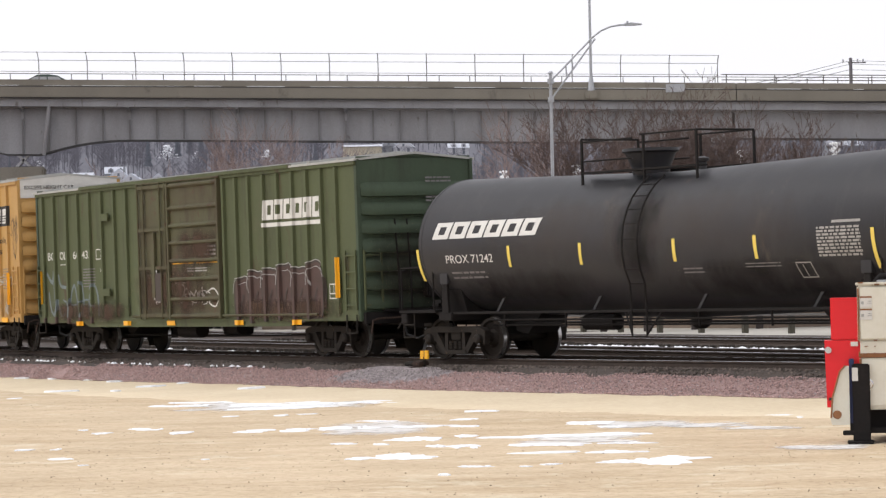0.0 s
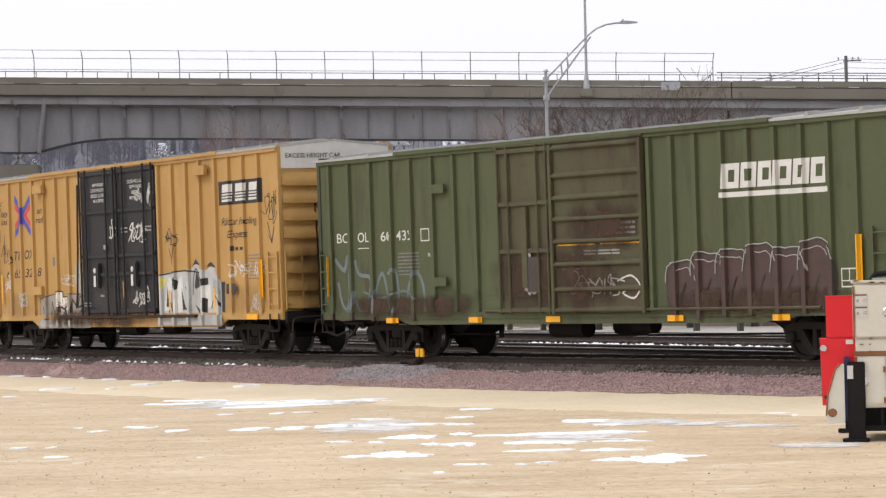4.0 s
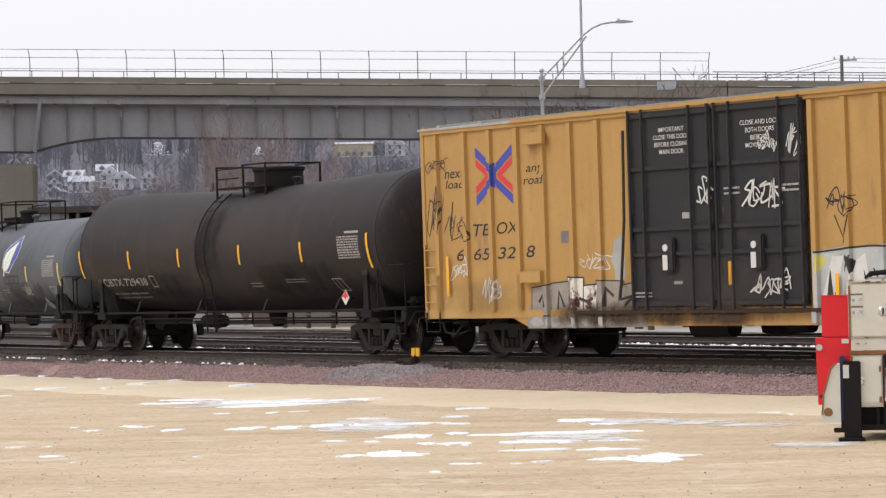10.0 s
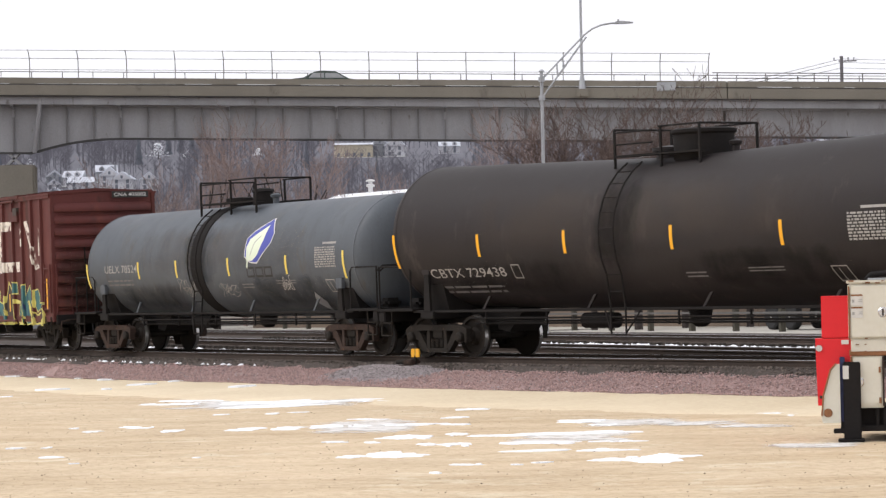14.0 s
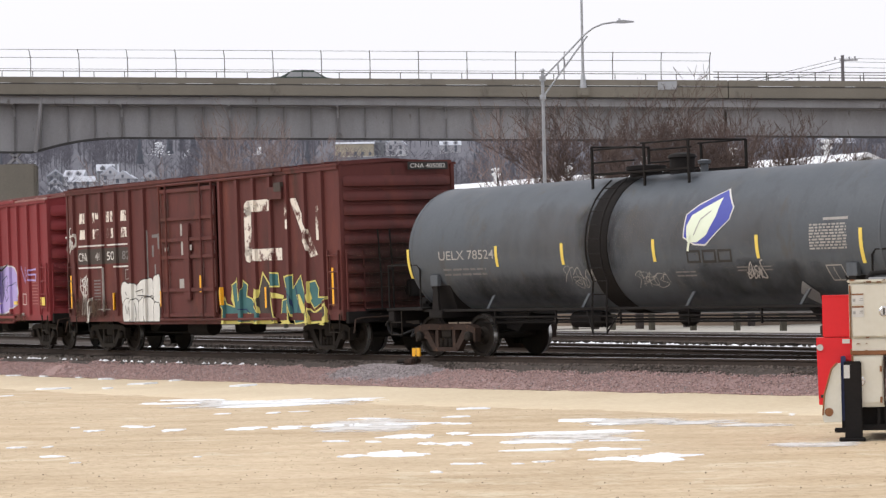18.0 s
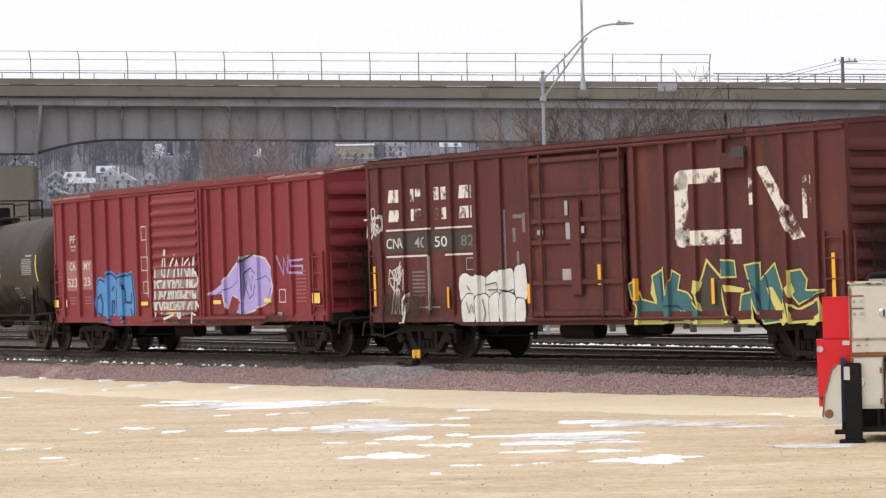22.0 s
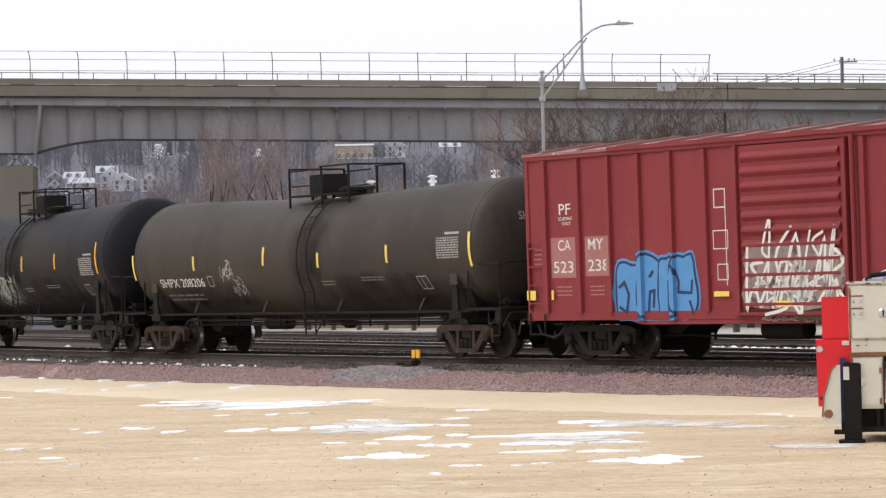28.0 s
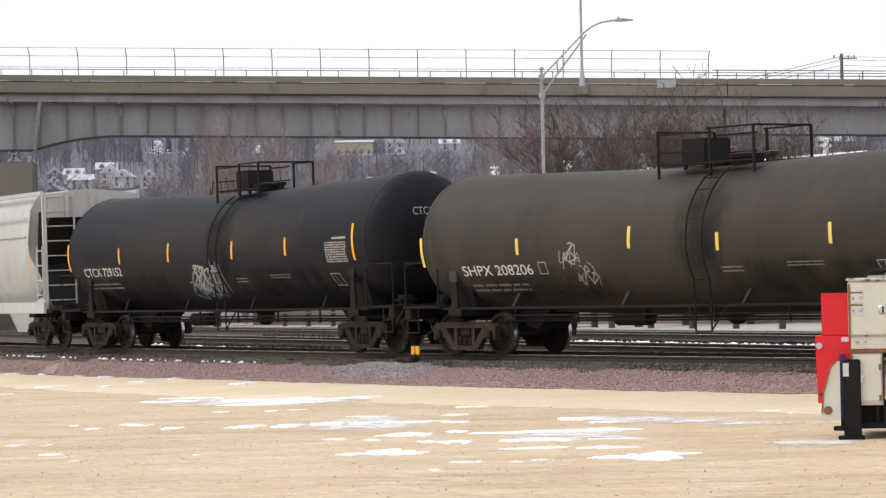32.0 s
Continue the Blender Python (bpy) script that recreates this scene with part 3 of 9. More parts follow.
strip("ballast_bank", -178, 160, 0.35, BANK, M["ballast"], "sloping bank of reddish crushed stone ballast", "ballast", 0.05, 3)
strip("frosted_edge", -60, 40, 0.4, EDGE, M["frost"], "pale frosted strip of sand along the ballast", "ground", 0.35, 5)
strip("track_bed", -178, 160, 0.5, lambda a: [(1.62, -0.34), (1.42, -0.22), (1.25, -0.18), (0.95, -0.185), (0.4, -0.2), (-0.4, -0.22), (-1.4, -0.235)],
      M["dark_bed"], "dark oily stone bed under the curved track", "ballast", 0.1, 6)
strip("yard_bed", -140, 45, 2.0, lambda a: [(-1.2, -0.26)] + [(-1.4 - 2.2 * i, -0.25) for i in range(16)],
      M["dark_bed"], "dark stone and cinder bed of the yard tracks", "ballast", 0.12, 8)


def heap_z(a, s):
    rise = 0.16 * math.exp(-((a - 0.3) / 2.1) ** 4) * math.exp(-((s - 1.75) / 0.62) ** 2)
    return bank_z(a, s) - 0.05 + rise + 0.05 * noise.noise((a * 2, s * 2, 4))


def grey_heap():
    """The low mound of fresh grey stone beside the switch."""
    g, n, m = Geo(), 40, 9
    spots = [(-4.2 + 8.4 * i / (n - 1), 1.25 + 1.4 * j / (m - 1)) for i in range(n) for j in range(m)]
    g.add([on_track(a, s, heap_z(a, s) - FALL * a) for a, s in spots], [(i * m + j, i * m + j + 1, (i + 1) * m + j + 1, (i + 1) * m + j) for i in range(n - 1) for j in range(m - 1)])
    tagged(g.ob("ballast_heap", M["grey_ballast"]), "low heap of fresh grey crushed stone beside the switch", "ballast", kind="structure")


grey_heap()


# ---- tracks ----
def rail_mesh(points, head):
    """A rail swept along points: its body, or the bright strip of its head."""
    sec = [(-0.075, -0.17), (0.075, -0.17), (0.06, -0.15), (0.012, -0.13), (0.012, -0.05), (0.036, -0.035), (0.036, -0.004), (-0.036, -0.004), (-0.036, -0.035), (-0.012, -0.05), (-0.012, -0.13), (-0.06, -0.15)]
    if head:
        sec = [(-0.03, -0.003), (0.03, -0.003), (0.026, 0.003), (-0.026, 0.003)]
    g, n = Geo(), len(sec)
    vs = []
    for i, p in enumerate(points):
        d = (points[min(i + 1, len(points) - 1)] - points[max(i - 1, 0)]).normalized()
        side = Vector((d.y, -d.x, 0))
        vs += [p + side * u + Vector((0, 0, w)) for u, w in sec]
    g.add(vs, [(i * n + j, i * n + (j + 1) % n, (i + 1) * n + (j + 1) % n, (i + 1) * n + j) for i in range(len(points) - 1) for j in range(n)])
    return g


TIE = Geo().box(-0.115, 0.115, -1.3, 1.3, -0.34, -0.165, 0.012).mesh("tie", M["tie"])


def make_track(name, place, a0, a1, tie0, tie1, label):
    """place(a, side, z) gives the points of a track."""
    tr = thing(name, label, "railway track", kind="structure")
    k = int((a1 - a0) / 1.5)
    for side in (0.755, -0.755):
        pts = [place(a0 + (a1 - a0) * i / k, side, -0.016 * side) for i in range(k + 1)]
        r = rail_mesh(pts, False).ob("rail", M["rail"], tr, "rusty steel rail")
        rail_mesh(pts, True).ob("rail_head", M["rail_top"], r, "polished running surface")
    a = tie0
    rnd = random.Random(7)
    while a < tie1:
        p, q = place(a, 1.0, 0), place(a, -1.0, 0)
        c = (p + q) / 2
        piece("tie", TIE, tr, pose(c.x, c.y, c.z + rnd.uniform(-0.012, 0.012), 0, 0, math.degrees(math.atan2(q.y - p.y, q.x - p.x)) - 90 + rnd.uniform(-1.5, 1.5)))
        a += 0.53
    return tr


def yard(x0, y0):
    """A straight track whose rail nearest the camera passes x0, y0."""
    h = radians(24.2)
    u, n = Vector((math.sin(h), -math.cos(h), 0)), Vector((-math.cos(h), -math.sin(h), 0))
    base = Vector((x0, y0, 0)) - n * 0.755
    return lambda a, side, z: base + u * a + n * side + Vector((0, 0, z + 0.0))


make_track("track_1", on_track, -176, 158, -34, 18, "curved railway track with rusty rails on worn timber ties")
make_track("track_2", yard(2.67, 70.25), -110, 20, -34, 12, "straight yard track behind the passing train, snow between its ties")
make_track("track_3", yard(3.89, 88.13), -90, 60, -26, 14, "far yard track with rusty rails")


def snow_clumps():
    """Crusts of snow left between the ties of the yard tracks."""
    g, rnd = Geo(), random.Random(5)
    for x0, y0, a0, a1, count, s0, s1 in ((2.67, 70.25, -3, 18, 90, 0.85, 2.2), (2.67, 70.25, -6, 18, 130, -1.3, 0.7), (3.89, 88.13, -1, 16, 150, 1.45, 2.35), (3.89, 88.13, -4, 18, 30, -1.4, 1.3), (2.67, 70.25, -40, -6, 25, -1.3, 2.2)):
        place = yard(x0, y0)
        for _ in range(count):
            c = place(rnd.uniform(a0, a1), rnd.uniform(s0, s1), -0.235)
            r, n = rnd.uniform(0.05, 0.17), 7
            ring = [c + Vector((r * rnd.uniform(0.6, 1.3) * math.cos(2 * math.pi * i / n), r * rnd.uniform(0.6, 1.3) * math.sin(2 * math.pi * i / n), -0.02)) for i in range(n)]
            g.add(ring + [c + Vector((0, 0, rnd.uniform(0.01, 0.06)))], [(i, (i + 1) % n, n) for i in range(n)])
    for _ in range(46):
        a = rnd.uniform(-26, -6)
        c = on_track(a, rnd.uniform(1.45, 1.62), -0.25)
        r, n = rnd.uniform(0.03, 0.085), 7
        ring = [c + Vector((r * rnd.uniform(0.6, 1.3) * math.cos(2 * math.pi * i / n), r * rnd.uniform(0.6, 1.3) * math.sin(2 * math.pi * i / n), -0.03)) for i in range(n)]
        g.add(ring + [c + Vector((0, 0, 0.022))], [(i, (i + 1) % n, n) for i in range(n)])
    tagged(g.ob("snow_clumps", M["snow"]), "crusted clumps of old snow between the ties", "snow", kind="stuff")


snow_clumps()


def loose_stones():
    """Stones of the bank and grit on the sand."""
    rnd = random.Random(11)
    for name, label, material, count in (("ballast_stones", "loose reddish crushed stones on the bank", "stone", 44000), ("cinders", "dark oily stones along the tie ends", "cinder", 7000), ("grit", "scattered dark pebbles on the sand", "grit", 2600), ("pale_stones", "pale stones among the ballast", "pale_stone", 6500)):
        g = Geo()
        for _ in range(count):
            if name == "grit":
                y = rnd.uniform(24, 62)
                x = rnd.uniform(-0.165, 0.165) * y
                z, r = ground_z(x, y) + 0.003, rnd.choice((0.004, 0.005, 0.006, 0.007, 0.008, 0.010, 0.014))
                p = Vector((x, y, z))
            elif name == "cinders":
                a, s = rnd.uniform(-33, 24), rnd.uniform(0.86, 1.5)
                r = rnd.uniform(0.018, 0.045)
                p = on_track(a, s, -0.17 - 0.35 * max(0, s - 1.25) - FALL * a)
            else:
                a = rnd.uniform(-47, 24)
                w, low = toe(a)
                s = rnd.uniform(1.4, w + 0.2)
                z = bank_z(a, s) if s < w else low
                r = rnd.uniform(0.009, 0.024)
                lift = 0.03 * noise.noise((a * 1.7, s * 1.7, 3)) + 0.022
                if name == "pale_stones" and rnd.random() < 0.6:
                    a, s = rnd.gauss(0.3, 1.5), rnd.gauss(1.85, 0.4)
                    z, lift = heap_z(a, s), 0.01
                p = on_track(a, s, z + lift - FALL * a)
            vs = [p + Vector((rnd.uniform(0.6, 1.3) * r * x, rnd.uniform(0.6, 1.3) * r * y, rnd.uniform(0.5, 1.1) * r * z2)) for x, y, z2 in ((1, 0, 0), (0, 1, 0), (-1, 0, 0), (0, -1, 0), (0, 0, 1), (0, 0, -1))]
            g.add(vs, [(0, 1, 4), (1, 2, 4), (2, 3, 4), (3, 0, 4), (1, 0, 5), (2, 1, 5), (3, 2, 5), (0, 3, 5)])
        me = bpy.data.meshes.new(name)
        me.from_pydata(g.v, [], g.f)
        me.materials.append(M[material])
        tagged(new(name, me), label, "stones", kind="stuff")


loose_stones()


SNOW = Geo()


def snow_patch(x, y, rx, ry, seed):
    """A thin melting crust of snow: ragged lobes drawn out sideways, placed and sized to fit the camera's view."""
    g, rnd = SNOW, random.Random(seed)
    lobes = 7 + int(rx * 9)
    n = 30
    for k in range(lobes):
        f = rnd.uniform(-1, 1) if k else 0.0
        cx, cy = x + rx * 0.72 * f, y + ry * rnd.uniform(-0.6, 0.6) * (1 - 0.4 * abs(f))
        ax, ay = rx * rnd.uniform(0.14, 0.34) * (1 - 0.3 * abs(f)), ry * rnd.uniform(0.12, 0.42)
        if k < 2:
            ax, ay = rx * 0.78, ry * rnd.uniform(0.25, 0.45)
        vs = [(cx, cy, ground_z(cx, cy) + 0.012)]
        for z, m in ((0.011, 0.88), (-0.014, 1.0)):
            for i in range(n):
                t = 2 * math.pi * i / n
                w = m * (1 + 0.5 * noise.noise((math.cos(t) * 2.2 + k, math.sin(t) * 2.2, seed)) + 0.3 * noise.noise((math.cos(t) * 6 + k, math.sin(t) * 6, seed + 9)))
                px, py = cx + ax * w * math.cos(t), cy + ay * w * math.sin(t)
                vs.append((px, py, ground_z(px, py) + z))
        g.add(vs, [(0, 1 + i, 1 + (i + 1) % n) for i in range(n)] + [(1 + i, 1 + n + i, 1 + n + (i + 1) % n, 1 + (i + 1) % n) for i in range(n)])


snow_patch(-5.57, 57.00, 0.74, 0.73, 1)
snow_patch(-4.39, 58.83, 1.25, 0.98, 8)
snow_patch(-3.61, 56.29, 1.26, 1.44, 15)
snow_patch(-3.20, 54.27, 1.11, 0.67, 22)
snow_patch(-1.53, 56.19, 0.93, 1.42, 29)
snow_patch(-3.26, 44.79, 0.32, 0.61, 36)
snow_patch(-2.57, 44.93, 0.32, 0.62, 43)
snow_patch(-1.93, 45.09, 0.33, 0.68, 50)
snow_patch(-1.44, 45.32, 0.17, 0.57, 57)
snow_patch(-1.22, 47.57, 0.34, 0.50, 64)
snow_patch(-0.63, 45.41, 0.56, 0.58, 71)
snow_patch(-0.51, 41.43, 0.44, 1.05, 78)
snow_patch(-0.23, 39.17, 0.16, 0.51, 85)
snow_patch(-1.30, 36.73, 0.21, 0.37, 92)
snow_patch(-0.78, 36.91, 0.46, 0.76, 99)
snow_patch(-1.66, 40.42, 0.20, 0.36, 106)
snow_patch(-1.05, 40.01, 0.14, 0.27, 113)
snow_patch(-4.43, 44.86, 0.23, 0.61, 120)
snow_patch(-5.10, 46.59, 0.26, 0.48, 127)
snow_patch(-5.80, 45.45, 0.17, 0.34, 134)
snow_patch(-6.23, 46.63, 0.10, 0.30, 141)
snow_patch(-6.30, 40.64, 0.15, 0.37, 148)
snow_patch(-5.43, 38.06, 0.18, 0.36, 155)
snow_patch(-5.84, 40.72, 0.08, 0.32, 162)
snow_patch(-4.86, 36.33, 0.07, 0.22, 169)
snow_patch(-9.73, 67.72, 0.69, 0.90, 176)
snow_patch(-7.71, 69.82, 0.39, 0.68, 183)
snow_patch(-4.88, 67.05, 0.35, 0.63, 190)
snow_patch(-9.95, 63.11, 0.16, 0.55, 197)
snow_patch(-4.11, 51.17, 0.19, 0.29, 204)
snow_patch(-3.19, 50.87, 0.15, 0.43, 211)
snow_patch(-2.68, 51.17, 0.21, 0.29, 218)
snow_patch(-0.14, 32.89, 0.08, 0.27, 225)
snow_patch(-3.33, 37.23, 0.07, 0.15, 232)
snow_patch(1.90, 41.78, 1.13, 0.74, 239)
snow_patch(1.32, 39.08, 0.67, 0.64, 246)
snow_patch(2.31, 39.21, 0.38, 0.30, 253)
snow_patch(1.17, 37.11, 0.50, 0.31, 260)
snow_patch(2.13, 36.98, 0.53, 0.38, 267)
snow_patch(2.05, 34.90, 0.34, 0.41, 274)
snow_patch(2.61, 35.05, 0.48, 0.89, 281)
snow_patch(2.24, 45.49, 0.51, 0.69, 288)
snow_patch(2.45, 44.15, 0.23, 0.43, 295)
snow_patch(4.85, 48.13, 0.28, 0.39, 302)
snow_patch(5.50, 47.01, 0.35, 0.49, 309)
snow_patch(5.86, 45.95, 0.32, 0.41, 316)
snow_patch(0.16, 42.11, 0.21, 0.69, 323)
snow_patch(0.18, 38.93, 0.23, 0.63, 330)
snow_patch(0.24, 34.78, 0.24, 0.24, 337)
snow_patch(1.17, 34.73, 0.12, 0.20, 344)
snow_patch(0.85, 34.44, 0.07, 0.16, 351)
snow_patch(0.22, 47.65, 0.26, 0.50, 358)
snow_patch(0.19, 45.16, 0.24, 0.45, 365)
snow_patch(0.49, 50.88, 0.41, 0.43, 372)
snow_patch(1.43, 51.57, 0.33, 0.37, 379)
snow_patch(3.89, 50.74, 0.14, 0.29, 386)
snow_patch(0.23, 56.96, 0.28, 0.54, 393)
def snow_sliver(a, past, rx, seed, ry=0.28):
    """A thin tongue of snow on the sandy strip, past metres beyond the bank's toe."""
    rnd, n, side = random.Random(seed), 22, toe(a)[0] + past
    c, s = math.sin(TURN + BEND * a), math.cos(TURN + BEND * a)

    def at(dx, dy, up):
        k, m = a + dx * c - dy * s, side - dx * s - dy * c
        rows = EDGE(k)
        z = next((z0 + (z1 - z0) * (m - s0) / (s1 - s0) for (s1, z1), (s0, z0) in zip(rows, rows[1:]) if s0 <= m <= s1), rows[-1][1])
        return on_track(k, m, z + up - FALL * k)

    for k in range(3):
        ox, oy = rx * rnd.uniform(-0.5, 0.5) * k / 2, ry * rnd.uniform(-0.5, 0.5) * k / 2
        ax, ay = rx * (0.95 - 0.22 * k), ry * (0.5 - 0.1 * k)
        vs = [at(ox, oy, 0.035)]
        for up, m in ((0.034, 0.9), (-0.03, 1.0)):
            for i in range(n):
                t = 2 * math.pi * i / n
                w = m * (1 + 0.5 * noise.noise((math.cos(t) * 2.2 + k, math.sin(t) * 2.2, seed)))
                vs.append(at(ox + ax * w * math.cos(t), oy + ay * w * math.sin(t), up))
        SNOW.add(vs, [(0, 1 + i, 1 + (i + 1) % n) for i in range(n)] + [(1 + i, 1 + n + i, 1 + n + (i + 1) % n, 1 + (i + 1) % n) for i in range(n)])


for i, (a, past, rx) in enumerate(((-19.75, 0.25, 0.3), (-17.75, 0.15, 0.2), (-12.25, 0.25, 0.25), (-14.5, 0.2, 0.12), (-7.75, 0.25, 0.2), (-7.5, 1.3, 0.35), (-3.0, 0.9, 0.32), (-7.75, 3.5, 0.46), (-6.25, 2.8, 0.14))):
    snow_sliver(a, past, rx, 400 + 7 * i)
tagged(SNOW.ob("snow_patches", M["snow"]), "thin melting patches of snow on the sand", "snow", kind="stuff")


def thin_snow(x, y, rx, ry):
    """A last film of snow through which the sand shows."""
    g, n, m = Geo(), 24, 12
    spots = [(x + rx * (2 * i / (n - 1) - 1), y + ry * (2 * j / (m - 1) - 1)) for j in range(m) for i in range(n)]
    g.add([(a, b, ground_z(a, b) + 0.008) for a, b in spots], [(j * n + i, j * n + i + 1, (j + 1) * n + i + 1, (j + 1) * n + i) for j in range(m - 1) for i in range(n - 1)])
    tagged(g.ob("snow_film", M["thin_snow"]), "broken film of melting snow on the sand", "snow", kind="stuff")


thin_snow(2.97, 44.69, 1.25, 1.93)
thin_snow(4.01, 43.77, 0.99, 1.19)
thin_snow(4.62, 42.43, 1.06, 0.81)
thin_snow(4.86, 37.29, 0.96, 1.02)
thin_snow(1.82, 40.48, 1.39, 1.87)
thin_snow(-3.52, 56.24, 3.05, 4.09)
thin_snow(-1.29, 45.03, 1.23, 3.46)


# ---- bridge ----
BY, DROP = 175.0, 0.026


def top(x):
    """Height of the parapet's top edge."""
    return 14.93 - DROP * x


def sheared(g):
    """Bends a bridge part built level to the bridge's grade."""
    g.v = [(x, y, z + top(x)) for x, y, z in g.v]
    return g


def haunch(x):
    d = abs(x + 27.0)
    return -3.72 - 0.95 * max(0.0, 1 - max(d - 1.2, 0) / 6.0) ** 2.2


def make_bridge():
    br = thing("road_bridge", "long road bridge with a grey steel plate girder and stained concrete parapet", "bridge", kind="structure")
    for x0, x1 in ((-420, 18.16), (18.21, 420)):
        sheared(Geo().box(x0, x1, BY, BY + 0.35, -1.12, -0.39, 0.02)).ob("fascia", M["concrete"], br, "stained concrete deck edge")
        sheared(Geo().box(x0, x1, BY + 0.10, BY + 0.4, -0.40, 0.0, 0.03)).ob("parapet", M["concrete"], br, "weathered concrete kerb of the parapet")
        sheared(Geo().box(x0, x1, BY + 0.35, BY + 11.0, -1.10, -0.67)).ob("deck", M["concrete"], br)
        sheared(Geo().box(x0, x1, BY + 10.6, BY + 11.0, -1.1, -0.1, 0.02)).ob("far_parapet", M["concrete"], br)
    sheared(Geo().box(17.9, 18.5, BY + 0.42, BY + 0.5, -1.1, -0.05)).ob("joint_plate", M["concrete"], br, "plate behind the expansion joint")
    # Two dark strips added to draw the shadow lines along the deck edge.
    sheared(Geo().box(-420, 420, BY - 0.006, BY + 0.05, -0.465, -0.4)).ob("drip_joint", M["flange"], br, "dark strip standing in for shade under the kerb")
    sheared(Geo().box(-420, 420, BY + 0.06, BY + 0.3, -1.19, -1.11)).ob("fascia_foot", M["flange"], br, "dark strip standing in for shade under the deck edge")
    rnd, x = random.Random(3), -40.0
    while x < 34:
        w = rnd.uniform(0.4, 3.2)
        if not 17.9 < x + w < 21.5:
            sheared(Geo().box(x, x + w, BY + 0.0, BY + 0.1, -0.395, -0.395 + rnd.uniform(0.008, 0.026))).ob("ledge_snow", M["snow"], br, "line of snow on the kerb ledge")
        x += w + rnd.choice((0.1, 0.2, 0.5, 1.6))
    for y, far in ((BY + 1.3, 0), (BY + 9.5, 1)):
        for x0, x1 in ((-420, 18.19), (18.194, 420)):
            low = (-3.72 if x0 < 0 else -3.42) + 0.85 * far
            n = 300
            xs = [x0 + (x1 - x0) * i / n for i in range(n + 1)] if x0 > 0 else [-420, -200, -60] + [-36 + 0.5 * i for i in range(109)]
            web, fl = Geo(), Geo()
            for a, b in zip(xs, xs[1:]):
                ha, hb = (haunch(a) + 0.85 * far, haunch(b) + 0.85 * far) if x0 < 0 else (low, low)
                web.add([(a, y, ha), (b, y, hb), (b, y, -1.72), (a, y, -1.72), (a, y + 0.03, ha), (b, y + 0.03, hb), (b, y + 0.03, -1.72), (a, y + 0.03, -1.72)], [(0, 1, 2, 3), (7, 6, 5, 4)])
                fl.add([(a, y - 0.28, ha), (b, y - 0.28, hb), (b, y + 0.28, hb), (a, y + 0.28, ha), (a, y - 0.28, ha - 0.11), (b, y - 0.28, hb - 0.11), (b, y + 0.28, hb - 0.11), (a, y + 0.28, ha - 0.11)],
                       [(0, 1, 2, 3), (7, 6, 5, 4), (0, 4, 5, 1), (2, 6, 7, 3)])
            sheared(web).ob("web_plate", M["girder"], br, "grey riveted web plate")
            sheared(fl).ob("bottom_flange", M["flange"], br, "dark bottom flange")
            sheared(Geo().box(x0, x1, y - 0.3, y + 0.3, -1.78, -1.66)).ob("top_flange", M["girder"], br)
            sheared(Geo().box(x0, x1, y - (0.95 if not far else 0.12), y + 0.12, -1.68, -1.10)).ob("haunch_beam", M["girder"], br)
    y = BY + 1.3
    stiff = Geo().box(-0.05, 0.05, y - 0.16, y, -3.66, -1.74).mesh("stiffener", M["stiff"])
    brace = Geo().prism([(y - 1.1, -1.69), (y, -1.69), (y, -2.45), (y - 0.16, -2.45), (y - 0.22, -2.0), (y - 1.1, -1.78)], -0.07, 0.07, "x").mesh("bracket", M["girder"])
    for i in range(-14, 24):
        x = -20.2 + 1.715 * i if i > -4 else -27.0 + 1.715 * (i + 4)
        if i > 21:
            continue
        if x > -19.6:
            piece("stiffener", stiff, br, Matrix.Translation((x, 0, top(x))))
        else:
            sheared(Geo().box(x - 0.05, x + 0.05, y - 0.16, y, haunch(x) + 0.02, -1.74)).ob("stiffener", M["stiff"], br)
        if i % 4 == 0:
            piece("bracket", brace, br, Matrix.Translation((x, 0, top(x))), "steel bracket under the deck edge")
    # leaning pipe and bearing over the pier
    x = -25.3
    Geo().cyl((x + 0.15, y - 0.9, top(x) - 1.3), (x - 0.35, y - 0.35, top(x) - 4.7), 0.13, 10).ob("downpipe", M["girder"], br, "grey drain pipe")
    for p0, p1 in ((-0.42, 0.3), (0.42, -0.3)):
        Geo().prism([(-27.0 + p0 - 0.12, 10.15), (-27.0 + p0 + 0.12, 10.15), (-27.0 + p1 + 0.1, 10.87), (-27.0 + p1 - 0.1, 10.87)], y - 0.2, y + 0.2).ob("bearing", M["girder"], br, "crossed steel bearing shoe")
    Geo().box(-27.6, -26.4, y - 0.3, y + 0.3, 10.0, 10.17, 0.02).ob("bearing_plate", M["flange"], br)
    for px, yy in ((-27.0, BY + 0.7), (-33.5, BY + 8.8), (-117.0, BY + 0.7), (108.0, BY + 0.7)):
        h = top(px) - 5.5
        Geo().box(px - 3.0, px + 1.35, yy, yy + 1.3, -1.0, h, 0.12).ob("pier", M["concrete"], br, "stained concrete pier")
    # safety fence: posts that bow outward at the top, three rails
    fence = thing("bridge_fence", "tall steel pipe fence along the bridge parapet", "fence")
    post = Geo().tube([(0, BY + 0.3, -0.3), (0, BY + 0.3, 0.9), (0, BY + 0.18, 1.25), (0, BY - 0.15, 1.53), (0, BY - 0.55, 1.69)], 0.027, 8).mesh("post", M["fence"])
    for i in range(-14, 15):
        x = 17.06 - 3.06 * (14 - i)
        piece("post", post, fence, Matrix.Translation((x, 0, top(x))))
